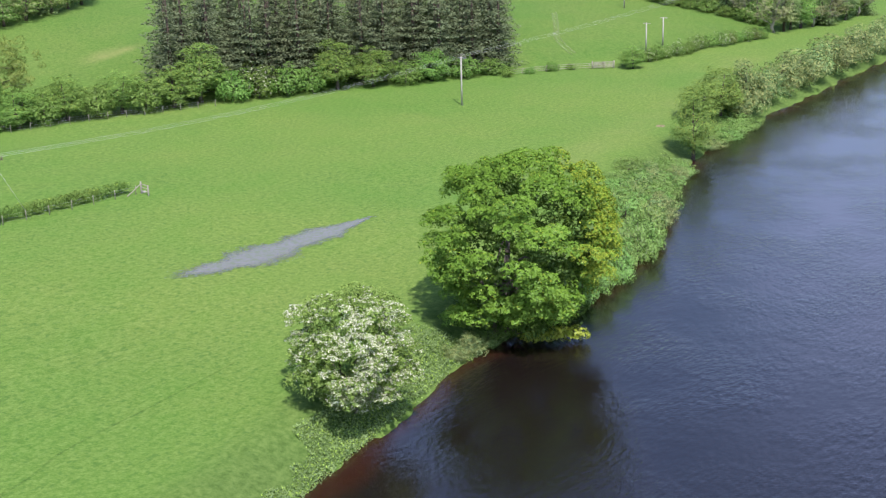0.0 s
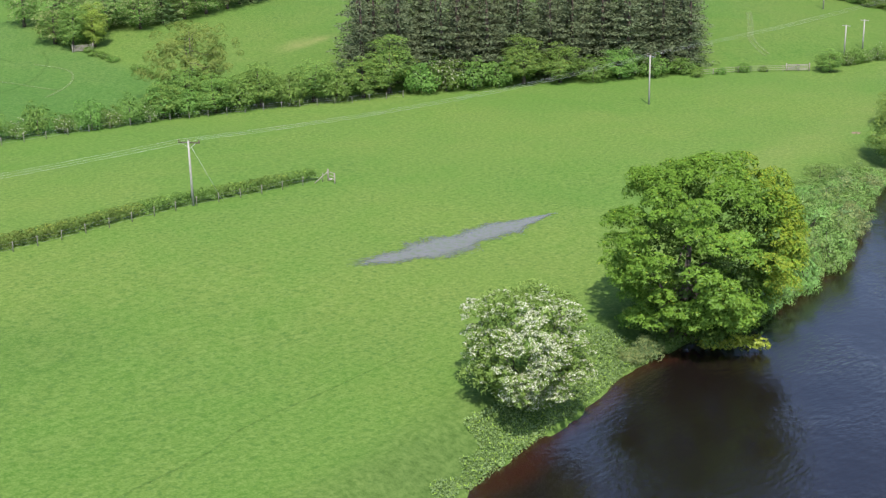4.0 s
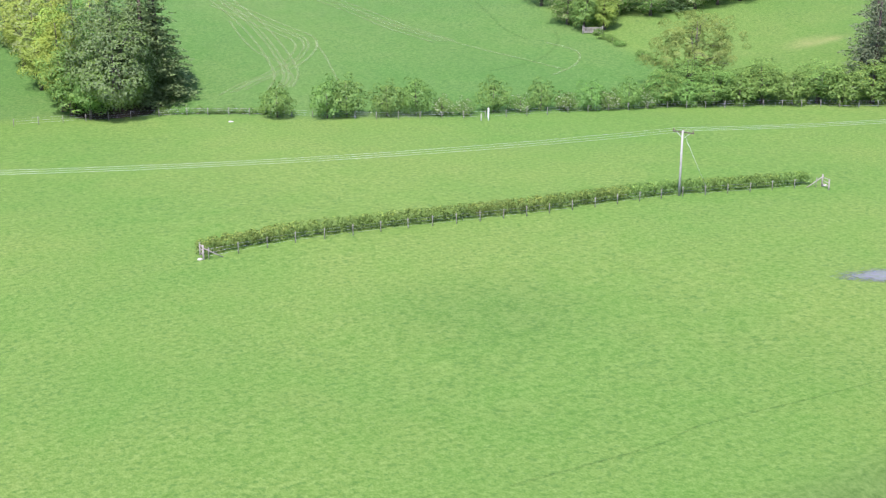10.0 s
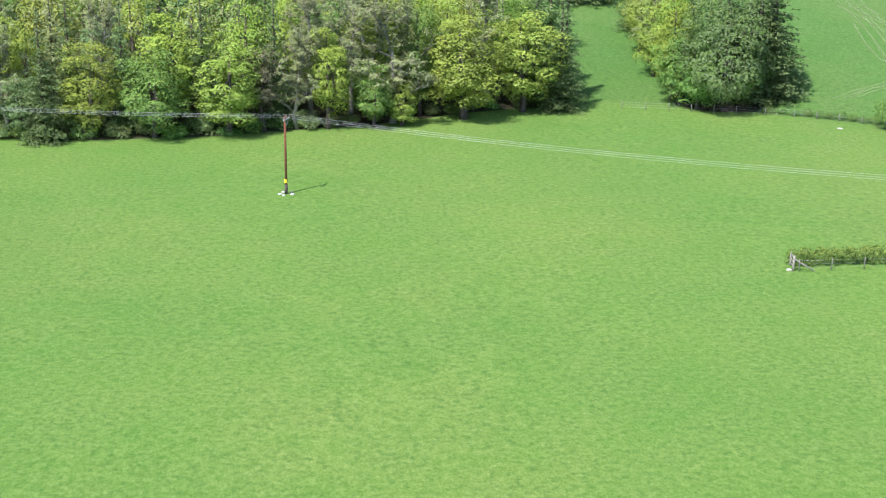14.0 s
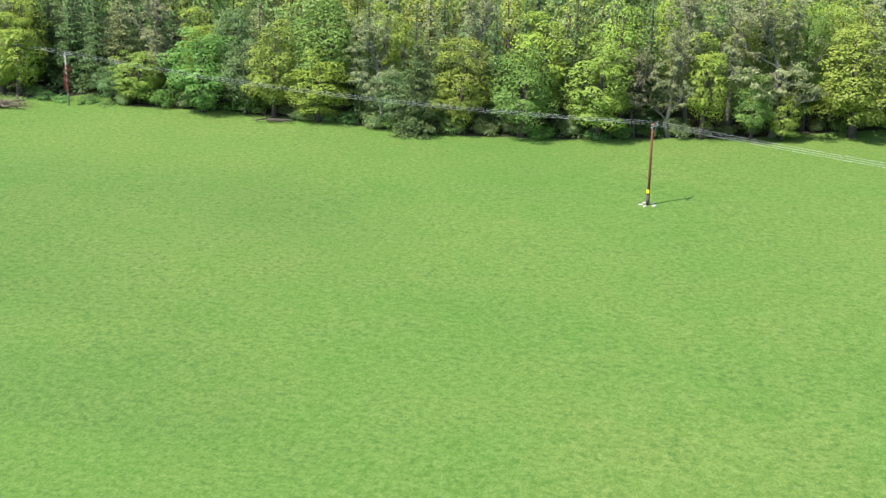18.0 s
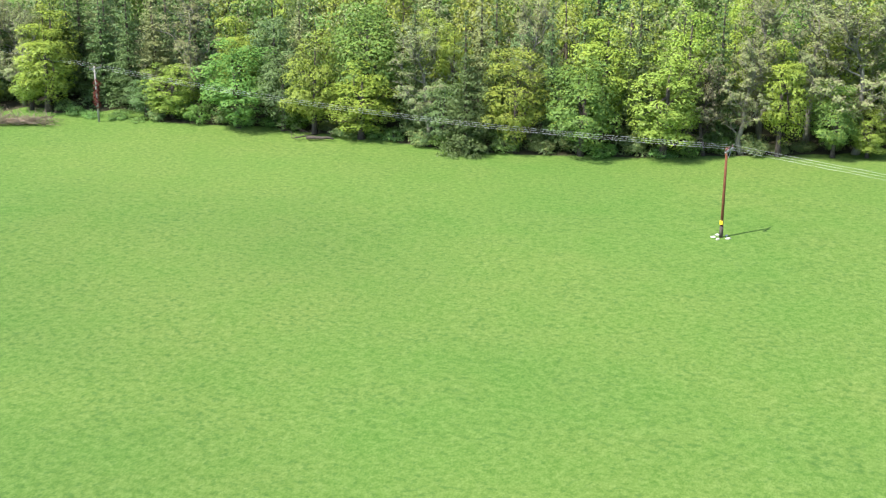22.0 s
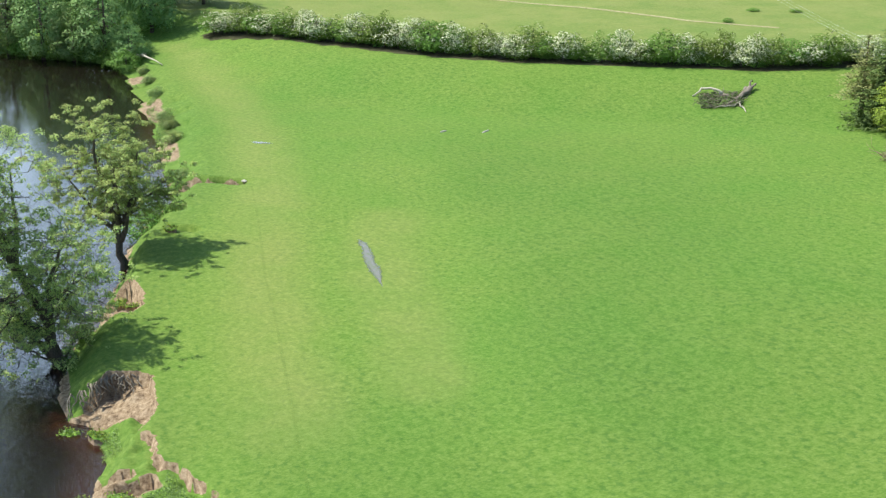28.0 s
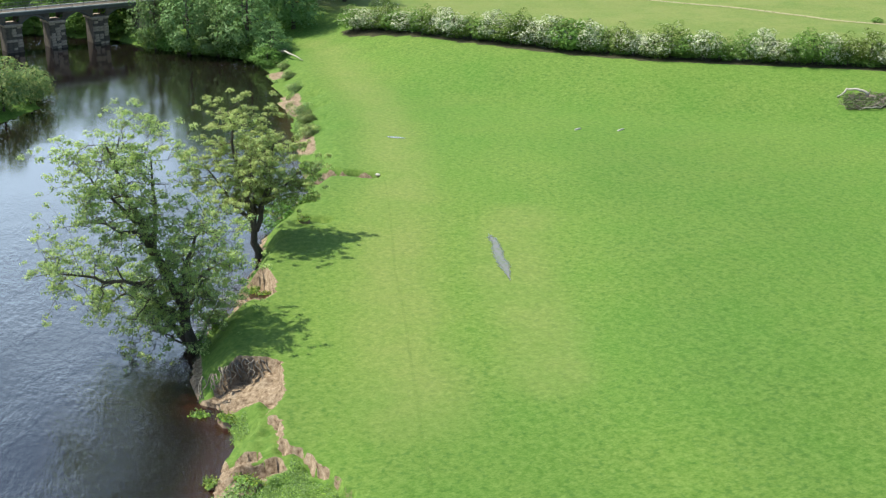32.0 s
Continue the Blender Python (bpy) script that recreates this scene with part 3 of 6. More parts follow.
    deep_and_shade = deep_and_shade + (0.34 + 0.16 * wobble(X, Y, 9, 51)) * smooth(-15, -55, X) * smooth(-150, -125, X) * smooth(1, 11, Y - np.interp(X, [-135, -110, -80, -55], [111, 103, 92, 86])) * smooth(150, 125, Y)
    deep_and_shade = deep_and_shade + 0.42 * smooth(4, 14, Y - y_edge(X)) * smooth(139, 146, X - 0.1 * (Y - 171)) + 0.34 * smooth(-90, -72, X) * smooth(-20, -45, X) * smooth(73, 77, Y) * smooth(94, 84, Y)
    ob = new("ground", grid_mesh("ground", X, Y, Z, GROUND, {"litter_and_shade": litter_and_shade, "deep_and_shade": deep_and_shade, "soil": soil, "worn": worn, "lush": lush, "ley": ley}))
    tagged(ob, "bright green grazed pasture sloping down to a river bank", "ground", kind="structure")


def build_water():
    xs = np.concatenate([np.arange(-600, -260, 10), np.arange(-260, 270, 1.5), np.arange(270, 601, 10)])
    offs = np.array([5, 2, 1, 0.5, 0, -0.5, -1, -1.6, -2.3, -3.2, -4.5, -6, -8.5, -12])
    rest = np.linspace(0.05, 1, 18)
    rows = []
    for x in xs:
        yn, ys_ = y_north(x), y_south(x)
        a = [yn + o for o in offs]
        rows.append(a + [a[-1] + (ys_ - 6 - a[-1]) * s for s in rest])
    Y = np.array(rows).T
    X = np.tile(xs, (Y.shape[0], 1))
    dn, ds = bank_distance(X, Y)
    inner = -np.maximum(dn, ds)
    shallow = smooth(2.4, 0.2, -dn + 0.8 * wobble(X, Y, 3, 21)) * smooth(-200, -170, X)
    calm = smooth(-120, -165, X) * 0.9
    me = grid_mesh("river_water", X[::-1], Y[::-1], np.full_like(X, WATER_Z), WATER, {"shallow": shallow[::-1], "calm": calm[::-1]})
    tagged(new("river_water", me), "dark peaty river water with small ripples and sky reflections", "water", kind="structure")


build_ground()
build_water()


# ---- builders ----
def part(name, me, parent=None, label="", m=None):
    ob = new(name, me)
    if parent is not None:
        ob.parent = parent
    if m is not None:
        ob.matrix_basis = m
    return tagged(ob, label) if label else ob


def thing(name, m, label, category, group="", kind=""):
    ob = new(name)
    ob.empty_display_size = 0.3
    ob.matrix_basis = m
    return tagged(ob, label, category, group, kind)


def leaves_mesh(name, P, N, S, mats, rng, slot=None, aspect=0.8, fold=0.25, three=False):
    """Many small leaf clusters: each a folded four-cornered blade at P, facing N, of size S."""
    n = len(P)
    N = N / np.maximum(np.linalg.norm(N, axis=1, keepdims=True), 1e-6)
    shade = N
    N = N + rng.normal(size=(n, 3)) * 0.22
    N = N / np.maximum(np.linalg.norm(N, axis=1, keepdims=True), 1e-6)
    R = rng.normal(size=(n, 3))
    U = np.cross(N, R)
    U /= np.maximum(np.linalg.norm(U, axis=1, keepdims=True), 1e-6)
    V = np.cross(N, U)
    s = S[:, None]
    a = P + U * s * 0.5
    b = P + V * s * 0.5 * aspect - N * s * fold * 0.5
    c = P - U * s * 0.5
    d = P - V * s * 0.5 * aspect - N * s * fold * 0.5
    if three:
        co = np.stack([a + V * s * 0.25, b - U * s * 0.2, c - V * s * 0.45], 1).reshape(-1, 3)
        tris = np.arange(3 * n).reshape(n, 3)
    else:
        co = np.stack([a, b, c, d], 1).reshape(-1, 3)
    idx = np.arange(4 * n).reshape(n, 4)
    if not three:
        tris = np.concatenate([idx[:, [0, 1, 2]], idx[:, [0, 2, 3]]], 1).reshape(-1, 3)
    me = bpy.data.meshes.new(name)
    me.vertices.add(len(co))
    me.vertices.foreach_set("co", co.ravel().astype(np.float32))
    me.loops.add(tris.size)
    me.loops.foreach_set("vertex_index", tris.ravel().astype(np.int32))
    me.polygons.add(len(tris))
    me.polygons.foreach_set("loop_start", np.arange(0, tris.size, 3, dtype=np.int32))
    for m in mats:
        me.materials.append(m)
    if slot is not None:
        me.polygons.foreach_set("material_index", np.repeat(slot, 1 if three else 2).astype(np.int32))
    me.update(calc_edges=True)
    # each spray takes the roundness of its clump
    me.normals_split_custom_set(np.repeat(shade, 3 if three else 6, axis=0).astype(np.float32))
    return me


def clump_leaves(blobs, density, size, rng, up_bias=0.25, shell=0.3, jitter=0.45, lift=0.25, centre=None, blend=0.4):
    """Leaf places on the shells of clumps; a clump is (x, y, z, rx, ry, rz)."""
    Ps, Ns, Ss = [], [], []
    for x, y, z, rx, ry, rz in blobs:
        area = 4 * math.pi * ((rx * ry) ** 1.6 / 3 + (rx * rz) ** 1.6 / 3 + (ry * rz) ** 1.6 / 3) ** (1 / 1.6)
        n = max(6, int(area * density / (size * size)))
        d = rng.normal(size=(n, 3))
        d[:, 2] += up_bias
        d /= np.linalg.norm(d, axis=1, keepdims=True)
        r = 1 - shell * rng.rand(n, 1) ** 1.5
        Ps.append(np.array([x, y, z]) + d * r * np.array([rx, ry, rz]))
        N = d / np.array([rx, ry, rz]) * min(rx, ry, rz)
        if centre is not None:
            c = Ps[-1] - np.array(centre)
            N = N * (1 - blend) + blend * c / np.maximum(np.linalg.norm(c, axis=1, keepdims=True), 1e-6)
        Ns.append(N + rng.normal(size=(n, 3)) * jitter * 0.6 + np.array([0, 0, lift]))
        Ss.append(size * rng.uniform(0.6, 1.35, n))
    return np.concatenate(Ps), np.concatenate(Ns), np.concatenate(Ss)


def tube_mesh(name, path, radii, material, sides=7):
    path = [Vector(p) for p in path]
    verts, faces = [], []
    for i, p in enumerate(path):
        t = (path[min(i + 1, len(path) - 1)] - path[max(i - 1, 0)]).normalized()
        u = t.orthogonal().normalized() if i == 0 else (u - t * u.dot(t)).normalized()
        v = t.cross(u)
        for k in range(sides):
            a = 2 * math.pi * k / sides
            verts.append(p + (u * math.cos(a) + v * math.sin(a)) * radii[i])
    for i in range(len(path) - 1):
        for k in range(sides):
            a, b = i * sides + k, i * sides + (k + 1) % sides
            faces.append((a, b, b + sides, a + sides))
    faces.append(tuple(range(sides))[::-1])
    faces.append(tuple(range((len(path) - 1) * sides, len(path) * sides)))
    return mesh_object(name, verts, faces, material, True)


def join_tubes(name, tubes, material, sides=5):
    """One mesh from many tapered twigs: a tube is (path, radii)."""
    verts, faces = [], []
    for path, radii in tubes:
        path = [Vector(p) for p in path]
        o = len(verts)
        for i, p in enumerate(path):
            t = (path[min(i + 1, len(path) - 1)] - path[max(i - 1, 0)]).normalized()
            u = t.orthogonal().normalized() if i == 0 else (u - t * u.dot(t)).normalized()
            v = t.cross(u)
            for k in range(sides):
                a = 2 * math.pi * k / sides
                verts.append(p + (u * math.cos(a) + v * math.sin(a)) * radii[i])
        for i in range(len(path) - 1):
            for k in range(sides):
                a, b = o + i * sides + k, o + i * sides + (k + 1) % sides
                faces.append((a, b, b + sides, a + sides))
        faces.append(tuple(o + (len(path) - 1) * sides + k for k in range(sides)))
    return mesh_object(name, verts, faces, material, True)


def bent(a, b, rng, n=5, amount=0.12):
    a, b = Vector(a), Vector(b)
    length = (b - a).length
    pts = []
    off = Vector((0, 0, 0))
    for i in range(n):
        s = i / (n - 1)
        if 0 < i < n - 1:
            off = off * 0.6 + Vector(rng.normal(size=3)) * length * amount * 0.5
        else:
            off = Vector((0, 0, 0))
        pts.append(a.lerp(b, s) + off)
    return pts


def crown_blobs(rng, count, rx, ry, z0, z1, blob, top=0.55, flat=0.75, hollow=0.55, lobes=1.0):
    """Clumps spread over an egg-shaped crown from z0 to z1."""
    out = []
    zm = z0 + (z1 - z0) * (1 - top)
    ph = rng.uniform(0, 6.28, 3)
    for i in range(count):
        k = (i + 0.5) / count
        h = 1 - 2 * k
        a = i * 2.39996 + rng.uniform(-0.3, 0.3)
        r = math.sqrt(max(0, 1 - h * h))
        q = rng.uniform(hollow, 1.0) * (1 + lobes * (0.16 * math.sin(2 * a + ph[0] + 2 * h) + 0.13 * math.sin(3 * a + ph[1] - 3 * h) + 0.07 * math.sin(5 * h + ph[2])))
        x, y = math.cos(a) * r * rx * q, math.sin(a) * r * ry * q
        z = zm + h * min(q, 1.06) * ((z1 - zm) if h > 0 else (zm - z0))
        b = blob * rng.uniform(0.7, 1.3)
        out.append((x, y, z, b, b, b * flat))
    return out


def cushions(rng, bl, sub, spread=1.0):
    """Small tufts over the upper side of each clump, which give it a knobbly head."""
    out = []
    for x, y, z, rx, ry, rz in bl:
        n = max(5, int(2.6 * rx * ry / (sub * sub)))
        for i in range(n):
            h = 1 - 1.15 * (i + 0.5) / n
            a = i * 2.39996 + rng.uniform(-0.4, 0.4)
            r = math.sqrt(max(0, 1 - h * h)) * spread
            s = sub * rng.uniform(0.75, 1.25)
            out.append((x + math.cos(a) * r * rx, y + math.sin(a) * r * ry, z + h * rz + rng.uniform(-0.1, 0.1), s, s, s * 0.7))
    return out


def broadleaf(name, rng, height, width, mats, label, category="tree", clear=0.22, blobs=34, blob=1.35, leaf=0.42, density=0.66, limbs=5, bark=None, slot_mix=None, trunk_r=None, top=0.55, hollow=0.55):
    t = thing(name, Matrix(), label, category)
    tr = trunk_r or 0.018 * height + 0.05
    z0 = height * clear
    lean = rng.uniform(-0.04, 0.04, 2) * height
    path = [(0, 0, -0.4), (0, 0, height * 0.1), (lean[0] * 0.4, lean[1] * 0.4, height * 0.35), (lean[0], lean[1], height * 0.82)]
    part("trunk", tube_mesh("trunk", path, [tr * 1.35, tr, tr * 0.75, tr * 0.2], bark or BARK), t)
    bl = crown_blobs(rng, blobs, width / 2 - blob * 0.7, width / 2 - blob * 0.7, z0 + blob * 0.6, height - blob * 0.7, blob, top, hollow=hollow)
    for i in range(limbs):
        tgt = bl[rng.randint(len(bl))]
        h = rng.uniform(0.25, 0.6) * height
        part("limb", tube_mesh("limb", bent((lean[0] * 0.5, lean[1] * 0.5, h), tgt[:3], rng), [tr * 0.4, tr * 0.33, tr * 0.25, tr * 0.16, tr * 0.06], bark or BARK, 5), t)
    Pn, Nn, Sn = clump_leaves(bl, density, leaf * 0.84, rng, 0.5, 0.25, 0.24, centre=(lean[0], lean[1], z0 + (height - z0) * 0.42))
    slot = None if slot_mix is None else (rng.rand(len(Pn)) < slot_mix).astype(int)
    part("crown", leaves_mesh("crown", Pn, Nn, Sn, mats, rng, slot, three=True), t)
    return t


def conifer(name, rng, height, width, mat, bark, label, clear=0.1, whorls=11, per=6, leaf=0.42, density=0.75, droop=0.25, thin=0.28, rounded=0.0):
    t = thing(name, Matrix(), label, "conifer")
    tr = 0.014 * height + 0.05
    part("trunk", tube_mesh("trunk", [(0, 0, -0.4), (0, 0, height * 0.5), (0, 0, height * 0.98)], [tr * 1.2, tr * 0.8, 0.03], bark), t)
    bl = []
    for w in range(whorls):
        s = w / (whorls - 1)
        z = height * (clear + (0.98 - clear) * s)
        reach = width / 2 * ((1 - s) ** (0.75 - 0.4 * rounded) + 0.06)
        n = max(2, int(per * (0.4 + 0.6 * (1 - s))))
        a0 = rng.uniform(0, 6.28)
        for k in range(n):
            a = a0 + 2 * math.pi * k / n + rng.uniform(-0.3, 0.3)
            for q in (0.12, 0.5, 0.9):
                r = reach * q * rng.uniform(0.8, 1.15)
                b = max(0.25, reach * 0.36) * rng.uniform(0.8, 1.2)
                bl.append((math.cos(a) * r, math.sin(a) * r, z - r * droop + rng.uniform(-0.55, 0.55), b, b, b * thin + 0.12))
    Pn, Nn, Sn = clump_leaves(bl, density * 0.78, leaf * 0.88, rng, up_bias=0.5, jitter=0.3)
    part("crown", leaves_mesh("crown", Pn, Nn, Sn, [mat], rng, None, 0.7, three=True), t)
    return t


def bare_tree(name, rng, height, width, bark, mats, label, buds=1.0):
    """A tree still in bud: forking limbs, a haze of twigs, and small leaf buds at their ends."""
    t = thing(name, Matrix(), label, "tree")
    tr = 0.016 * height + 0.05
    lean = rng.uniform(-0.03, 0.03, 2) * height
    top = Vector((lean[0], lean[1], height * 0.92))
    stem = bent((0, 0, -0.4), top, rng, 7, 0.05)
    part("trunk", tube_mesh("trunk", stem, [tr * (1.3 - 0.19 * k) for k in range(7)], bark, 7), t)
    twigs, ends = [], []
    for k in range(13):
        p = stem[1 + k * 5 // 13].lerp(stem[2 + k * 5 // 13], rng.uniform(0, 1))
        a = k * 2.4 + rng.uniform(-0.3, 0.3)
        s = p.z / height
        out = width / 2 * (1.0 - 0.55 * s) * rng.uniform(0.8, 1.1)
        q = Vector((p.x + math.cos(a) * out, p.y + math.sin(a) * out, min(height * 0.98, p.z + height * rng.uniform(0.14, 0.26))))
        limb = bent(p, q, rng, 6, 0.12)
        part("limb", tube_mesh("limb", limb, [tr * 0.38 * (1 - 0.16 * u) for u in range(6)], bark, 5), t)
        for j in range(11):
            b0 = limb[1 + j % 5]
            e = b0 + Vector(rng.normal(size=3)) * 0.75 + (q - p).normalized() * 0.7 + Vector((0, 0, 0.55))
            twigs.append((bent(b0, e, rng, 3, 0.15), [0.045, 0.03, 0.014]))
            for _ in range(2):
                f = e.lerp(b0, rng.uniform(0, 0.5))
                g = f + Vector(rng.normal(size=3)) * 0.5 + Vector((0, 0, 0.35))
                twigs.append((bent(f, g, rng, 3, 0.15), [0.022, 0.016, 0.008]))
                ends.append((*f.lerp(g, 0.7), 0.5, 0.5, 0.42))
    part("twig_spray", join_tubes("twig_spray", twigs, bark, 3), t)["kind"] = "stuff"
    Pn, Nn, Sn = clump_leaves(ends, buds * 0.5, 0.21, rng, 0.4, 0.9, 0.3, centre=(0, 0, height * 0.5), blend=0.5)
    part("crown", leaves_mesh("crown", Pn, Nn, Sn, mats, rng, (rng.rand(len(Pn)) < 0.2).astype(int), three=True), t)
    return t


def hide_master(t):
    """A model that only serves to be copied goes away with its parts; the copies keep the meshes."""
    for o in (*t.children_recursive, t):
        bpy.data.objects.remove(o, do_unlink=True)


def set_on_ground(t, x, y, turn=0.0, scale=1.0, tall=1.0, sink=0.15):
    m = Matrix.Translation((x, y, gz(x, y) - sink)) @ Matrix.Rotation(turn, 4, "Z") @ Matrix.Diagonal((scale, scale, scale * tall, 1))
    return m


# ---- woods ----
R = np.random.RandomState(11)


def along(pts, step):
    out = []
    for (ax, ay), (bx, by) in zip(pts, pts[1:]):
        n = max(1, int(math.hypot(bx - ax, by - ay) / step))
        out += [(ax + (bx - ax) * i / n, ay + (by - ay) * i / n) for i in range(n)]
    return out + [pts[-1]]


def species():
    """Models of the woodland trees, made once and copied."""
    s = {}
    s["lime"] = [broadleaf("broadleaf_tree", R, 15, 7.5, [LEAF_LIME, LEAF_YELLOW], "tall broadleaf tree in fresh lime-green leaf", clear=0.08, blobs=70, blob=1.05, leaf=0.29, density=0.72, slot_mix=0.12, top=0.6, hollow=0.6) for _ in range(3)]
    s["yellow"] = [broadleaf("broadleaf_tree", R, 15, 6.5, [LEAF_YELLOW, LEAF_LIME], "slender broadleaf tree in bright yellow-green young leaf", clear=0.10, blobs=66, blob=0.98, leaf=0.28, density=0.72, slot_mix=0.3, top=0.62, hollow=0.6) for _ in range(2)]
    s["olive"] = [broadleaf("broadleaf_tree", R, 14, 8, [LEAF_OCHRE, LEAF_LIME], "broad tree in ochre-green young leaf", clear=0.07, blobs=76, blob=1.0, leaf=0.28, density=0.72, slot_mix=0.15, hollow=0.62) for _ in range(2)]
    s["green"] = [broadleaf("broadleaf_tree", R, 14, 8, [LEAF_GREEN, LEAF_LIME], "broadleaf tree with mid-green leaves", clear=0.07, blobs=74, blob=1.05, leaf=0.29, density=0.72, slot_mix=0.08, hollow=0.62) for _ in range(3)]
    s["grey"] = [broadleaf("broadleaf_tree", R, 13, 7, [LEAF_GREY, LEAF_GREEN], "grey-green whitebeam-like broadleaf tree", clear=0.06, blobs=68, blob=0.95, leaf=0.28, density=0.72, slot_mix=0.1) for _ in range(2)]
    s["bare"] = [bare_tree("budding_tree", R, 15, 8, BARK_PALE, [LEAF_OLIVE, LEAF_TWIG], "late-leafing tree with olive buds and bare twigs") for _ in range(2)]
    s["brown"] = [bare_tree("bare_tree", R, 12, 6, BARK, [LEAF_TWIG, LEAF_OLIVE], "brown twiggy tree hardly in leaf", 0.7)]
    s["spruce"] = [conifer("spruce_tree", R, 18, 6.0, NEEDLE_SPRUCE, BARK_PINE, "dark green spruce with drooping branch layers", clear=0.06, whorls=19, per=8, leaf=0.34, density=0.7, droop=0.36, thin=0.26) for _ in range(2)]
    s["pine"] = [conifer("pine_tree", R, 20, 7.0, NEEDLE_PINE, BARK_PINE, "brownish dark green plantation pine", clear=0.06, whorls=12, per=7, leaf=0.42, density=0.6, droop=0.06, thin=0.26, rounded=0.75) for _ in range(3)]
    s["larch"] = [conifer("larch_tree", R, 18, 5.5, LEAF_OLIVE, BARK_PINE, "olive-brown open larch tree", clear=0.3, whorls=15, per=7, leaf=0.36, density=0.62, droop=0.15, rounded=0.4) for _ in range(2)]
    s["shrub"] = [broadleaf("shrub", R, 4.5, 5.0, [LEAF_SHRUB, LEAF_GREEN], "rounded leafy green hedgerow shrub", "shrub", clear=0.0, blobs=42, blob=0.72, leaf=0.29, density=0.58, hollow=0.75, slot_mix=0.2, limbs=3, trunk_r=0.1, top=0.6) for _ in range(2)]
    s["thorn"] = [broadleaf("hawthorn_shrub", R, 4.5, 5.0, [LEAF_HEDGE, BLOSSOM], "hawthorn shrub speckled with white blossom", "shrub", clear=0.0, blobs=46, blob=0.62, leaf=0.24, density=0.6, slot_mix=0.07, limbs=3, trunk_r=0.1, top=0.6) for _ in range(2)]
    s["bloom"] = [broadleaf("hawthorn_shrub", R, 4.5, 5.0, [LEAF_HEDGE, BLOSSOM], "hawthorn shrub thick with white blossom", "shrub", clear=0.0, blobs=46, blob=0.62, leaf=0.24, density=0.6, slot_mix=0.52, limbs=3, trunk_r=0.1, top=0.6) for _ in range(2)]
    s["bushy"] = [broadleaf("riverside_tree", R, 15, 11, [LEAF_BUSHY, LEAF_WILLOW], "full-crowned riverside tree in mid-green leaf", clear=0.0, blobs=84, blob=1.4, leaf=0.48, density=0.55, slot_mix=0.25, top=0.6, hollow=0.8) for _ in range(2)]
    s["willow"] = [broadleaf("willow_shrub", R, 5.5, 7.0, [LEAF_WILLOW, LEAF_ALDER_OLIVE], "spreading grey-green willow on the river bank", "shrub", clear=0.0, blobs=36, blob=1.1, leaf=0.34, slot_mix=0.35, limbs=4, trunk_r=0.14, top=0.6) for _ in range(2)]
    s["scrub"] = [broadleaf("bank_shrub", R, 3.5, 5.5, [LEAF_SCRUB, LEAF_WILLOW], "soft green scrub on the river bank", "shrub", clear=0.0, blobs=46, blob=0.62, leaf=0.23, density=0.6, slot_mix=0.2, limbs=3, trunk_r=0.08, top=0.7, hollow=0.75) for _ in range(2)]
    s["far_spruce"] = [conifer("spruce_tree", R, 18, 6.5, NEEDLE_SPRUCE, BARK_PINE, "dark green spruce with drooping branch layers", clear=0.1, whorls=12, per=6, leaf=0.55, density=0.75, droop=0.3, thin=0.36)]
    s["far_lime"] = [broadleaf("broadleaf_tree", R, 15, 9, [LEAF_OCHRE, LEAF_OLIVE], "tall broadleaf tree in olive-green leaf", clear=0.06, blobs=30, blob=1.55, leaf=0.48, density=0.55, slot_mix=0.25, top=0.6, hollow=0.7) for _ in range(2)]
    s["far_green"] = [broadleaf("broadleaf_tree", R, 15, 9, [LEAF_SHRUB, LEAF_OLIVE], "broadleaf tree with mid-green leaves", clear=0.06, blobs=30, blob=1.55, leaf=0.48, density=0.55, slot_mix=0.3, top=0.6, hollow=0.7) for _ in range(2)]
    return s


MODEL = species()


def plant(kind, x, y, height=None, width=None, group="", sink=0.2, z=None):
    models = MODEL[kind]
    t = models[R.randint(len(models))]
    size = {"lime": (15, 7.5), "yellow": (15, 6.5), "green": (14, 8), "grey": (13, 7), "bare": (15, 8), "spruce": (18, 6), "pine": (20, 7), "larch": (18, 5.5), "shrub": (4.5, 5), "thorn": (4.5, 5), "bloom": (4.5, 5), "willow": (5.5, 7), "olive": (14, 8), "brown": (12, 6), "scrub": (3.5, 5.5), "bushy": (15, 11), "far_spruce": (18, 6.5), "far_lime": (15, 9), "far_green": (15, 9)}[kind]
    sz = (height or size[0] * R.uniform(0.88, 1.12)) / size[0]
    sx = (width or size[1] * R.uniform(0.9, 1.1)) / size[1]
    m = Matrix.Translation((x, y, (gz(x, y) if z is None else z) - sink)) @ Matrix.Rotation(R.uniform(0, 6.28), 4, "Z") @ Matrix.Diagonal((sx, sx, sz, 1))
    c = copy_thing(t, m)
    if group:
        c["group"] = group
    return c


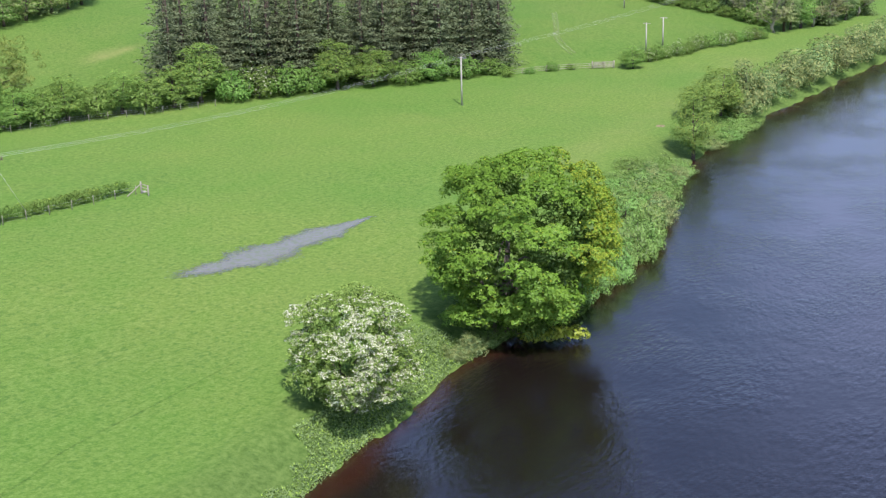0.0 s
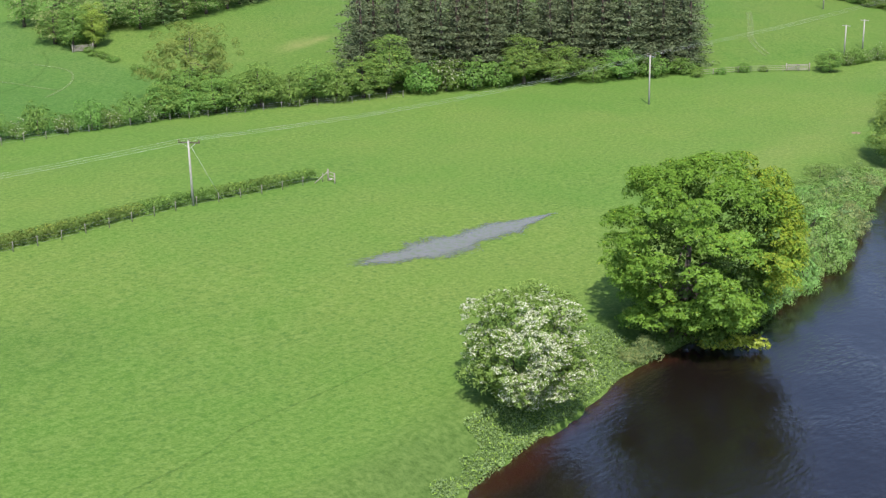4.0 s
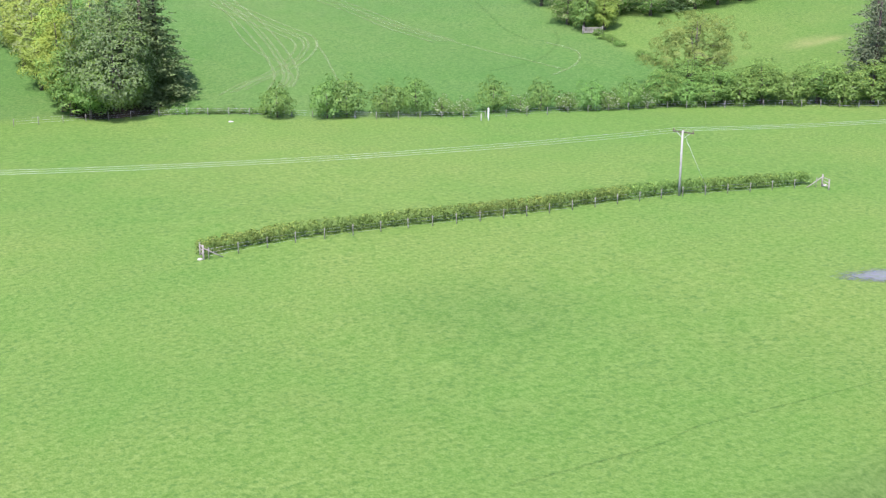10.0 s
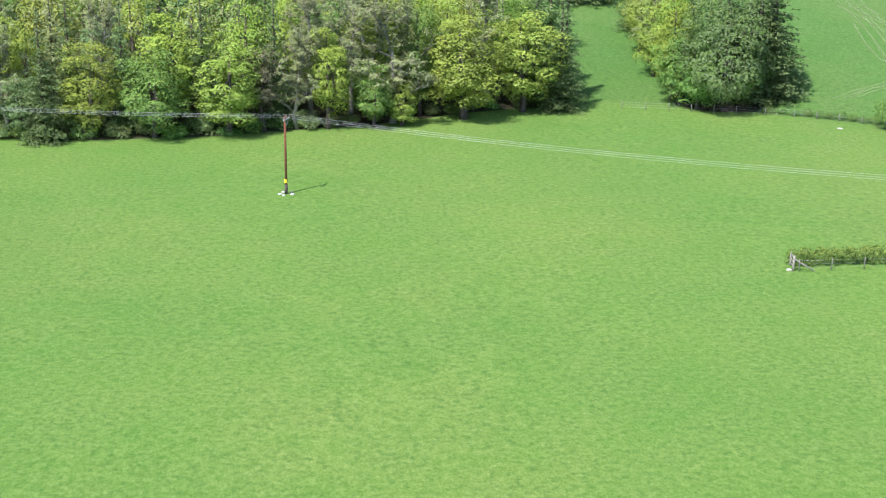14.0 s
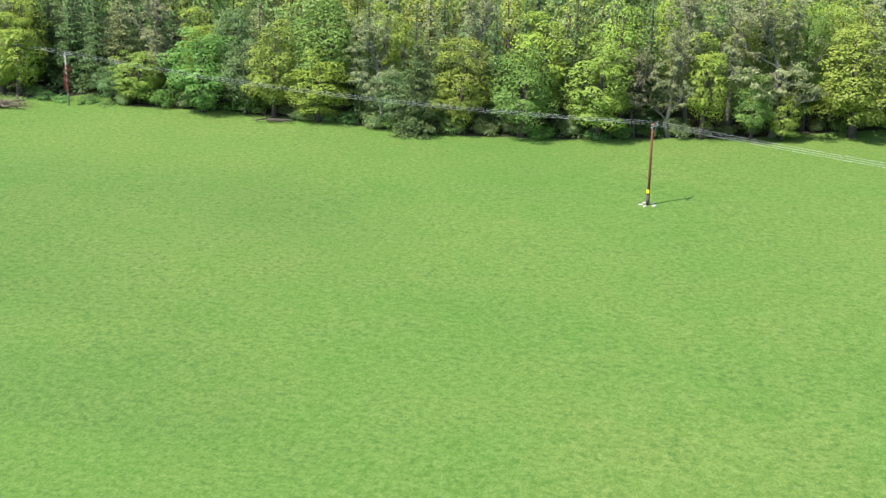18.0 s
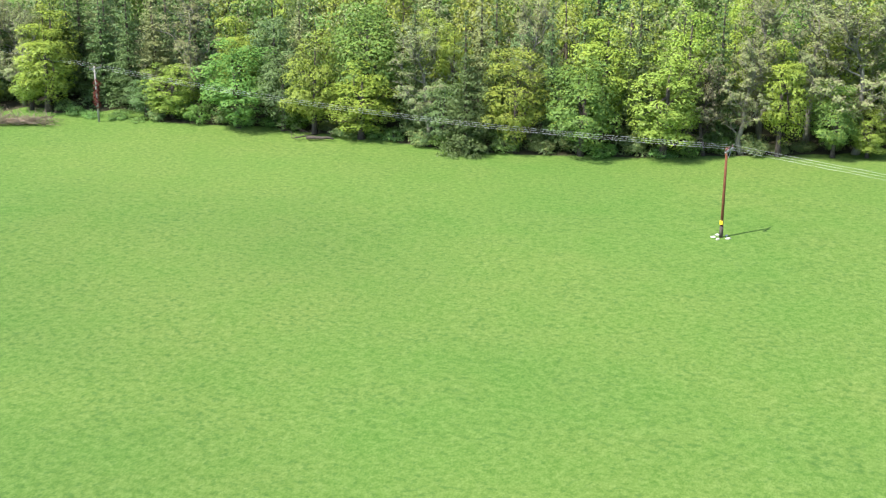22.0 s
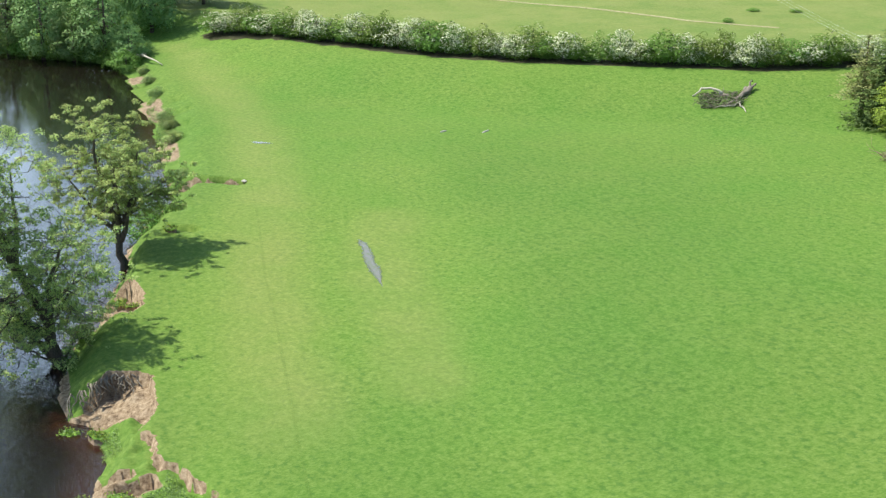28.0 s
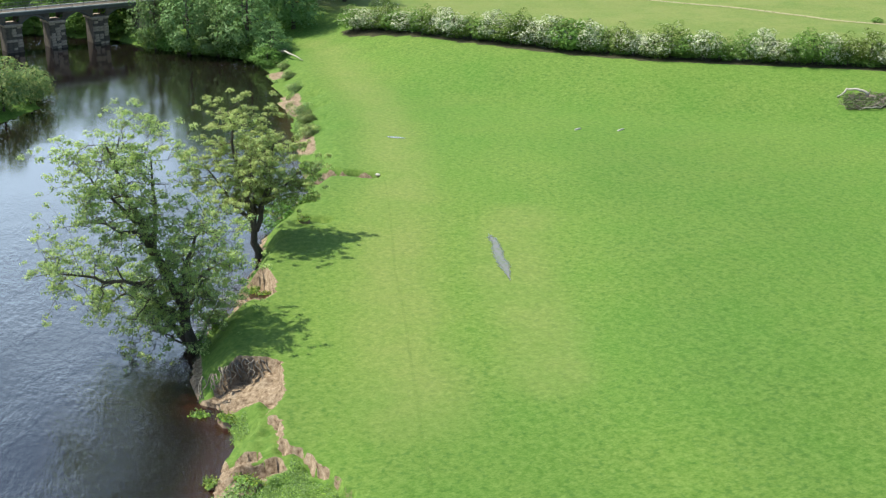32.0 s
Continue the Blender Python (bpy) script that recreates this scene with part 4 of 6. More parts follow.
def build_wood():
    g = "trees of the mixed wood"
    # the trees of the edge and those that stand over them: kind, place, height, width
    edge = (("spruce", -123.4, 172.2, 13.6, 7.4), ("larch", -126.2, 171.6, 10.5, 5.5), ("lime", -118.5, 169.4, 7.4, 5.0), ("bare", -113.4, 171.5, 12.2, 7.0), ("yellow", -108.0, 169.2, 13.5, 8.0), ("grey", -93.5, 170.6, 5.7, 4.6), ("lime", -89.5, 171.0, 7.7, 7.8), ("green", -78.5, 168.9, 11.8, 10.2), ("grey", -72.1, 168.8, 10.6, 6.8), ("lime", -67.3, 167.8, 13.2, 7.2), ("yellow", -60.6, 167.1, 9.5, 8.4), ("bare", -52.5, 167.8, 13.1, 7.6), ("grey", -49.7, 166.6, 9.0, 5.0), ("spruce", -46.2, 167.5, 15.8, 5.0), ("olive", -40.9, 167.6, 12.5, 8.2), ("green", -32.7, 167.7, 11.8, 9.0), ("lime", -23.3, 170.2, 13.4, 9.6), ("brown", -18.8, 172.5, 9.8, 5.0), ("bare", -14.4, 174.3, 12.6, 7.2), ("yellow", -10.3, 174.6, 15.5, 6.0), ("bare", -1.8, 179.0, 16.3, 11.3), ("green", -4.1, 176.3, 9.2, 6.6), ("lime", -0.2, 177.3, 6.2, 5.0), ("lime", 8.6, 181.7, 15.8, 11.7), ("olive", 17.7, 188.1, 15.9, 11.3), ("spruce", 23.3, 192.5, 15.5, 6.2))
    over = (("spruce", -119, 175, 15.5, 5.5), ("yellow", -110.5, 174.5, 14.5, 8), ("spruce", -102.5, 175, 15.6, 5.6), ("spruce", -97.5, 176.5, 16, 5.6), ("larch", -94.8, 176, 14.8, 5.4), ("bare", -89.0, 175.5, 14.6, 9.3), ("yellow", -80.9, 174, 15, 6.4), ("grey", -75.6, 174.0, 15.2, 7.0), ("larch", -71.5, 173.5, 15.4, 5.2), ("green", -61.8, 172.8, 16.5, 11.5), ("spruce", -54.3, 172.6, 16.4, 4.6), ("yellow", -50.4, 172.7, 15.4, 4.6), ("spruce", -44.1, 173.3, 17, 5.6), ("bare", -40.2, 173, 15.8, 6.6), ("spruce", -37.0, 172.6, 16.2, 4.4), ("yellow", -31.5, 173.2, 16.9, 8.3), ("spruce", -26.9, 175, 17.8, 5.2), ("yellow", -21.8, 176.4, 18.3, 7.0), ("spruce", -17.6, 178.0, 17.5, 5.4), ("bare", -12.9, 179.8, 17.0, 8), ("bare", -7.4, 181.5, 17.0, 9.3), ("yellow", -3.6, 183.0, 18.9, 7.2), ("green", 2.3, 184, 18, 7), ("lime", 5.6, 187, 17, 8), ("bare", 12.5, 191, 17, 8), ("lime", 15.5, 194.5, 18, 8), ("spruce", 20, 197, 18, 6))
    corner = (("spruce", -120.5, 176.5, 14.6, 7), ("bare", -116.5, 174.5, 12.8, 7.5), ("larch", -113, 176.5, 14.2, 6), ("spruce", -107.5, 177.5, 15.5, 7), ("spruce", -116, 181, 16, 7.5), ("larch", -122, 180, 14, 6), ("lime", -111.0, 169.6, 7.6, 5.2))
    for k, x, y, h, w in edge + over + corner:
        spire = k == "spruce" and x > -100
        plant(k, x, y - (2.6 if spire else 0), h * (1.1 if spire else 1.03), w * (1.1 if spire else 1.12), g)
    kinds = ["far_lime", "far_spruce", "yellow", "far_green", "far_spruce", "far_green", "far_lime", "far_spruce", "larch", "far_green", "yellow", "grey"]
    for row, depth in enumerate((14, 20, 27)):
        x = -128 + R.uniform(0, 3)
        while x < 23 - row * 0.2:
            y = float(y_edge(x)) + depth + R.uniform(-1.5, 1.5)
            k = kinds[R.randint(len(kinds))]
            if -112 < x < -92 and row < 3:
                k = "far_spruce" if R.rand() < 0.6 else "larch"
            plant(k, x, y, height=R.uniform(14.5, 18) + 0.6 * row, group=g)
            x += R.uniform(5.2, 7.2) + 0.6 * row
    for row, depth in enumerate((35, 46, 58)):
        x = -126 + R.uniform(0, 4)
        while x < 24 - row:
            plant(["far_lime", "far_green", "far_spruce", "far_lime", "far_green"][R.randint(5)], x, float(y_edge(x)) + depth + R.uniform(-2, 2), R.uniform(16, 19), R.uniform(9, 11), g)
            x += R.uniform(6.0, 8.5)
    for k, x, y, h, w in (("spruce", 25, 198, 17, 6.5), ("spruce", 23, 203, 19, 7), ("green", 19, 203, 17, 9)):
        plant(k, x, y, h, w, g)
    for x, y, h, w in ((-115.5, 167.4, 1.0, 2.6), (-103.5, 169.0, 1.6, 3.2), (-100.6, 168.6, 1.3, 3.0), (-96.5, 168.9, 1.5, 3.4), (-93.2, 168.2, 1.0, 2.8), (-106, 170.4, 1.8, 3.6)):
        plant("scrub", x, y, h, w, "shrubs along the wood edge", sink=0.2)
    # underwood along the edge
    x = -91
    while x < 24:
        plant(["shrub", "scrub", "willow"][R.randint(3)], x, float(y_edge(x)) + 3.0 + R.uniform(0, 2.4), height=R.uniform(1.4, 3.6), width=R.uniform(3.0, 5.0), group="shrubs along the wood edge")
        x += R.uniform(2.6, 4.6)


def build_clump():
    g = "trees of the hillside clump"
    for k, x, y, h, w in (("lime", 43, 204, 16, 8), ("yellow", 42, 198.5, 17, 8), ("green", 44.5, 191.5, 9, 8), ("green", 42.5, 195, 13, 9), ("spruce", 54.5, 196.5, 21, 12), ("spruce", 57.5, 199, 20, 11), ("spruce", 58, 203, 20, 11), ("spruce", 50.5, 200.5, 22, 10), ("spruce", 55.5, 204.5, 21, 10), ("lime", 41.5, 211, 16, 8), ("yellow", 44, 208, 18, 8), ("spruce", 52, 207, 20, 7), ("spruce", 46, 205, 18, 6), ("larch", 42, 217, 18, 6), ("lime", 41.5, 224, 16, 8), ("far_lime", 43, 232, 16, 9), ("spruce", 44, 240, 16, 8), ("far_green", 43.5, 250, 16, 9), ("far_lime", 49, 246, 17, 9), ("far_green", 50, 235, 17, 9), ("spruce", 48, 226, 18, 8), ("far_lime", 53, 222, 17, 9), ("spruce", 57, 211, 19, 7), ("green", 48, 214, 16, 8)):
        plant(k, x, y, h, w, g)


def build_gap_trees():
    """Trees that close the grass ride between the wood and the clump."""
    for k, x, y, h, w in (("far_spruce", 31, 259, 13, 8), ("far_green", 35, 260, 11, 8), ("far_spruce", 38.5, 259, 14, 8), ("far_green", 27, 261, 12, 9), ("far_spruce", 33, 267, 15, 8), ("far_green", 41, 266, 14, 9)):
        plant(k, x, y, h, w, "trees closing the grass ride")


def hillside_tree():
    t = broadleaf("whitebeam_tree", R, 18.5, 14.5, [LEAF_GREY, LEAF_SHRUB], "large rounded grey-green tree at the fence corner", clear=0.03, blobs=150, blob=1.5, leaf=0.40, density=0.75, slot_mix=0.35, top=0.62, hollow=0.82, trunk_r=0.4)
    t.matrix_basis = set_on_ground(t, 48.5, 192)


def build_pines():
    g = "pines of the plantation"
    for row in range(6):
        n = 12
        for i in range(n):
            s = (i + 0.5) / n
            x = 160 + (212.5 - 160) * s + R.uniform(-1.9, 1.9) + row * (3.9 + 1.1 * s)
            y = 143.5 + (105.5 - 143.5) * s + R.uniform(-1.4, 1.9) + row * (3.8 - 1.5 * s) + 2
            plant("pine", x, y, height=R.uniform(17.5, 21.5), width=R.uniform(7.4, 9.4), group=g)
    # shrubs and small trees in front of the pines
    for k, x, y, h, w in (("green", 127, 157, 6, 7.5), ("shrub", 130, 155, 5, 7), ("green", 134, 153, 6.5, 8), ("shrub", 137.5, 151, 6, 8), ("green", 141, 149.5, 7.5, 9), ("shrub", 145, 147, 6, 8), ("green", 149, 145.5, 8, 9), ("shrub", 152, 143, 6.5, 9), ("green", 156.5, 141, 8, 9), ("green", 161.5, 139.5, 10.5, 10), ("shrub", 165, 135.5, 6, 8), ("thorn", 169, 133, 6.5, 8), ("shrub", 173, 130, 6, 8), ("shrub", 177, 127.5, 5.5, 7), ("green", 181, 125, 9, 9), ("green", 186.5, 121, 7.5, 8.5), ("shrub", 191, 117, 5, 8), ("green", 196, 114.5, 6, 8), ("shrub", 201, 110.5, 4.5, 7), ("shrub", 206, 107.5, 3.5, 6)):
        plant(k, x, y, h, w, "shrubs in front of the pines")


def build_hedgerow():
    g = "bushes of the field hedgerow"
    for k, x, y, h, w in (("shrub", 69.5, 178, 4.4, 6), ("shrub", 76.0, 174, 5.2, 6), ("shrub", 78.8, 173, 5.4, 6.5), ("shrub", 84.5, 170.6, 4.6, 6), ("shrub", 88.8, 169.2, 5.0, 6), ("thorn", 92.5, 167.5, 3.4, 5), ("thorn", 95.5, 165.8, 3.2, 4), ("shrub", 100.5, 165.6, 4.6, 6), ("thorn", 104.5, 164, 3.2, 5), ("shrub", 107.6, 163, 4.2, 5), ("thorn", 111, 161, 3.4, 5), ("shrub", 114.6, 159.4, 4.0, 5.5), ("thorn", 117.5, 158.4, 3.6, 5), ("shrub", 120.5, 157.4, 4.0, 5), ("thorn", 123.5, 156.6, 3.2, 4.5), ("shrub", 126.5, 157, 4.6, 6), ("green", 133, 158, 7.5, 8), ("shrub", 130, 160, 5.5, 7), ("shrub", 137, 157, 6, 7.5), ("shrub", 143, 154, 6, 8)):
        plant(k, x, y, h * (1.3 if k == "shrub" and h < 5.5 else 1.0), w, g)
    t = broadleaf("ash_tree", R, 13.5, 17, [LEAF_ASH], "spreading ash tree with thin yellow-green young leaf", clear=0.12, blobs=150, blob=0.95, leaf=0.27, density=0.75, limbs=9, trunk_r=0.36, hollow=0.5)
    t.matrix_basis = set_on_ground(t, 138, 162.5)
    # trees on the hill above
    for k, x, y, h in (("far_green", 142, 206, 8), ("shrub", 146, 202, 7), ("far_green", 150, 205, 9), ("far_green", 147, 212, 10), ("far_spruce", 152, 212, 11), ("far_green", 155, 207, 7), ("far_spruce", 159, 209, 9), ("far_green", 163, 208, 7), ("far_green", 168, 207, 7), ("far_spruce", 173, 208, 8), ("far_green", 178, 208, 7), ("grey", 184, 209, 8), ("far_green", 145, 220, 11), ("far_green", 154, 219, 12), ("far_spruce", 162, 217, 12), ("far_green", 171, 216, 11), ("far_green", 180, 216, 11), ("far_spruce", 189, 214, 11)):
        plant(k, x, y, h, None, "trees on the hill")
    for k, x, y, h, w in (("far_green", 160, 203, 8, 9), ("far_spruce", 166, 203.5, 9, 7), ("far_green", 171, 202.5, 8, 9), ("far_green", 176.5, 202, 8, 9), ("far_green", 182, 201.5, 8.5, 9), ("far_spruce", 187, 203, 10, 7), ("far_green", 190, 202.5, 9, 9), ("far_green", 195, 203, 9, 9), ("far_green", 200, 204, 9, 9), ("lime", 146.2, 199.6, 9, 7), ("green", 142.4, 201, 9.5, 7)):
        plant(k, x, y, h, w, "trees on the hill")
    for s in np.linspace(0, 1, 12):
        if 0.42 < s < 0.55:
            continue
        plant("shrub", 140.5 + 3 * s, 171 + 29 * s, R.uniform(1.0, 1.7), R.uniform(2.2, 3.4), "bushes of the dividing hedge")


def build_blossom_hedge():
    g = "hawthorns of the blossoming hedge"
    BL = along(BLOOM_LINE[2:9], 2.3)
    for i in range(len(BL)):
        x, y = BL[i][0] + R.uniform(-0.6, 0.6), BL[i][1] + R.uniform(-0.3, 0.9)
        plant(["thorn", "bloom", "bloom", "thorn", "shrub", "bloom", "thorn"][i % 7], x, y, R.uniform(3.4, 5.4), R.uniform(5.2, 7.2), g, sink=-0.05)
        # low shrubs added behind to close the gap and darken the hedge foot
        if i % 2:
            plant("shrub", x - 1.3, y + 1.2, R.uniform(2.0, 2.6), R.uniform(5.4, 6.4), g, sink=0.5)


def build_far_right():
    g = "trees beyond the pasture"
    for i in range(16):
        s = i / 15
        plant("thorn" if i % 3 else "shrub", 226 + 42 * s, 88.5 - 14 * s + R.uniform(-0.5, 0.5), R.uniform(2.6, 3.6), R.uniform(3.6, 4.6), "bushes of the far hedge")
    plant("green", 222.5, 86, 4.5, 5.5, g)
    for k, x, y, h, w in (("shrub", 205, 103.5, 2, 3), ("shrub", 209, 101, 1.6, 2.4), ("shrub", 213, 98.5, 2.2, 3), ("shrub", 216, 96, 1.5, 2.2)):
        plant(k, x, y, h, w, "bushes of the far hedge")
    for i in range(12):
        s = i / 11
        plant(["bare", "larch", "grey", "green", "bare", "spruce"][i % 6], 277 + 40 * s, 73.5 - 10 * s + R.uniform(-1, 1), R.uniform(8, 12), None, g)
    # the wood on the far slope
    for row in range(4):
        for i in range(12):
            s = i / 11
            x, y = 287 + 14 * s + row * 8 + R.uniform(-1.5, 1.5), 80 + 52 * s + row * 2 + R.uniform(-1.5, 1.5)
            plant(["far_green", "bare", "far_green", "far_spruce", "far_green"][R.randint(5)], x, y, R.uniform(11, 14), None, g, sink=1.5)
    for i in range(12):
        s = i / 11
        plant("shrub", 284.5 + 14 * s, 79 + 52 * s, R.uniform(2.5, 4), R.uniform(5, 6.5), g)


def build_river_trees():
    g = "willows along the river bank"
    for x, y, h, w in ((196, 56.5, 5.5, 8), (203, 55.5, 5.5, 8), (211, 55, 6.5, 9), (219, 54, 7, 9), (227, 53.5, 7, 10), (236, 52.5, 7.5, 10), (245, 51.5, 7, 10), (255, 50.5, 7, 10), (266, 50, 7, 10), (278, 49.5, 7, 10)):
        plant("willow", x, y, h, w, g, sink=0.4)
    for k, x, y, h, w in (("green", 163, 54.0, 10.6, 7.4), ("green", 187, 58, 8, 9), ("willow", 193, 55.6, 9, 9), ("green", 181, 59, 6.5, 8), ("willow", 190, 56, 5, 7)):
        plant(k, x, y, h, w, g, sink=0.3)
    for x, y, h, w in ((94.2, 46.8, 2.8, 4.6), (97, 46.0, 3.2, 5.0), (92.0, 49.2, 2.4, 4.4), (89.4, 47.4, 1.5, 3.2)):
        plant("scrub", x, y, h, w, "scrub along the river bank", sink=0.3)
    # scrub that clothes the bank from the sycamore upstream
    x = 97.0
    while x < 188:
        if 157 < x < 169:
            x += 3.0
            continue
        for off, h in ((0.3, 3.6), (2.9, 3.0), (5.4, 2.0)) if x < 152 else ((0.5, 2.6), (2.6, 1.6)):
            k = min(1.0, (x - 92) / 10) * (1.25 if x < 128 else 0.85)
            plant("scrub" if R.rand() < 0.8 else "willow", x + R.uniform(-1, 1), float(y_north(x)) + off + R.uniform(-0.5, 0.5), h * k * R.uniform(0.8, 1.2), R.uniform(4.2, 5.8), "scrub along the river bank", sink=0.4)
        x += R.uniform(2.9, 3.8)
    # west: trees round the bridge and the bend
    g = "trees by the bridge"
    for k, x, y, h, w in (("bushy", -227.5, 89.8, 14.5, 11), ("bushy", -219.5, 98.2, 14.5, 12), ("bushy", -234.5, 85.2, 13.5, 9), ("bushy", -213.5, 101.2, 6, 7), ("bushy", -223.5, 94, 11, 9), ("bushy", -240, 93, 22, 13), ("bushy", -232, 102, 22, 13), ("bushy", -227, 108, 15, 11), ("bushy", -238, 109, 22, 13), ("bushy", -250, 100, 22, 13), ("bushy", -256, 86, 20, 13), ("bushy", -264, 78, 20, 13), ("bushy", -268, 68, 20, 13), ("bushy", -275, 58, 15, 12), ("bushy", -279, 47, 15, 12), ("bushy", -284, 35, 15, 12), ("bushy", -289, 22, 15, 12), ("bushy", -294, 8, 15, 12), ("bushy", -246, 115, 22, 13), ("bushy", -240, 121, 16, 11), ("bushy", -276, 74, 22, 13), ("bushy", -286, 58, 22, 13), ("bushy", -293, 42, 17, 12), ("bushy", -256, 110, 22, 13), ("bushy", -262, 96, 22, 13)):
        plant(k, x, y, h, w, g)
    for x, y, h, w in ((-252, 82, 8, 9), (-256, 76, 9, 9), (-260, 70, 9, 9), (-264, 63, 9, 9), (-268, 56, 9, 9), (-271, 49, 9, 9), (-274, 42, 9, 9), (-278, 33, 9, 9)):
        plant("green", x, y, h + 3, w, g, sink=0.6, z=-1.6)
    for x, y in along([(-238, 84.2), (-228.5, 89.6), (-219, 98.2), (-210, 99.4)], 3.2):
        plant("shrub", x, y, R.uniform(3, 4.4), R.uniform(4.5, 6), "shrubs along the river bank", sink=0.3, z=-2.1)
    for off in (1.0, 5.0):
        for x, y in along([(-249, 80), (-261, 66), (-271, 46), (-281, 22)], 4.4):
            plant("shrub", x - off, y + off * 0.3, R.uniform(4, 5.5), R.uniform(5.5, 7), "shrubs along the river bank", sink=0.5)
    for x, y, h, w in ((-189.5, 58.5, 7.5, 9), (-195, 62.2, 6.5, 7.5), (-199.5, 63.5, 3.6, 5), (-184, 52, 6, 8), (-192, 54, 7, 9), (-203, 61, 4.5, 6)):
        plant("willow", x, y, h, w, g, sink=0.4)


build_wood()
build_clump()
build_gap_trees()
hillside_tree()
build_pines()
build_hedgerow()
build_blossom_hedge()
build_far_right()
build_river_trees()


# ---- the large single trees ----
def big_sycamore():
    rng = np.random.RandomState(5)
    t = thing("sycamore_tree", Matrix.Translation((91.2, 47.4, gz(91.2, 47.4) - 0.3)), "large domed sycamore in fresh green leaf leaning over the river", "tree")
    part("trunk", tube_mesh("trunk", [(0, 0, -0.4), (0.2, -0.2, 1.5), (0.5, -0.6, 4), (0.7, -0.8, 9)], [0.75, 0.55, 0.45, 0.15], BARK, 10), t)
    bl = crown_blobs(rng, 132, 8.3, 8.0, 1.7, 16.2, 1.22, top=0.54, flat=0.60, hollow=0.88, lobes=0.16)
    bl = [(x + 1.8, y - 1.7, z, a, b, c) for x, y, z, a, b, c in bl]
    bl += [(1.8 + 6.6 * math.cos(a) + rng.uniform(-0.4, 0.4), -1.7 + 6.4 * math.sin(a) + rng.uniform(-0.4, 0.4), z, 1.2, 1.2, 0.75) for a, z in ((3.0, 3.2), (3.3, 4.6), (3.8, 4.2), (2.7, 3.6), (2.4, 2.4))]
    for i in range(10):
        tgt = bl[rng.randint(len(bl))]
        part("limb", tube_mesh("limb", bent((0.5, -0.5, rng.uniform(1.8, 5)), Vector((0.8, -0.8, 4)).lerp(Vector(tgt[:3]), 0.72), rng, 6), [0.26, 0.22, 0.17, 0.12, 0.08, 0.03], BARK, 6), t)
    tufts = cushions(rng, bl, 0.40)
    Pn, Nn, Sn = clump_leaves(tufts, 0.95, 0.20, rng, 0.7, 0.25, 0.2, centre=(1.8, -1.7, 7), blend=0.3)
    # inner clumps take the darker colour, so gaps between cushions look shaded
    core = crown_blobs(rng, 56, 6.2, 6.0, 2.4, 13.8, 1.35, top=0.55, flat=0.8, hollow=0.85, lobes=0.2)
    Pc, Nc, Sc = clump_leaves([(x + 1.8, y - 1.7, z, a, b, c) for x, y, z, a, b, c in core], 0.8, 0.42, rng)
    # dark clumps added to fill and darken the open gap under the crown
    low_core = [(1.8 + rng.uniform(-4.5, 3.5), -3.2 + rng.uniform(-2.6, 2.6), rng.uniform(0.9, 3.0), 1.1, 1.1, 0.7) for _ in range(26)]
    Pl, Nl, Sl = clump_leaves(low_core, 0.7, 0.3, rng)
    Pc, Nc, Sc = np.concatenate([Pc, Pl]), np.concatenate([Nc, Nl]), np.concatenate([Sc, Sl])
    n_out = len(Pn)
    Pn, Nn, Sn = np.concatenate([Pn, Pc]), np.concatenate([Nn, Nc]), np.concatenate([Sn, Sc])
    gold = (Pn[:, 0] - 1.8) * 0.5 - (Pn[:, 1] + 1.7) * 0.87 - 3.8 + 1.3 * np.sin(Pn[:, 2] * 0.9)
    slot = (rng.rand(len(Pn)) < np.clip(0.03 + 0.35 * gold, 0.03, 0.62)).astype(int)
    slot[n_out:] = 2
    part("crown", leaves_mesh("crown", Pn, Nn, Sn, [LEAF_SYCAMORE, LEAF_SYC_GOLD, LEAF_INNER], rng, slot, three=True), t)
    low = [(-0.8 + 2.8 * u + rng.uniform(-0.25, 0.25), -3.1 - 3.8 * u + rng.uniform(-0.25, 0.25), 0.9 + rng.uniform(-0.15, 0.25), 0.85, 0.85, 0.5) for u in np.linspace(0, 1, 15)]
    part("limb", tube_mesh("limb", bent((0.1, -0.2, 1.2), (2.0, -7.0, 0.9), rng, 6), [0.2, 0.17, 0.14, 0.1, 0.07, 0.03], BARK, 6), t)
    Pn, Nn, Sn = clump_leaves(low, 0.9, 0.26, rng, 0.35)
    part("low_bough", leaves_mesh("low_bough", Pn, Nn, Sn, [LEAF_SYC_GOLD, LEAF_YELLOW], rng, (rng.rand(len(Pn)) < 0.6).astype(int)), t, "yellow-leaved low bough hanging over the water")


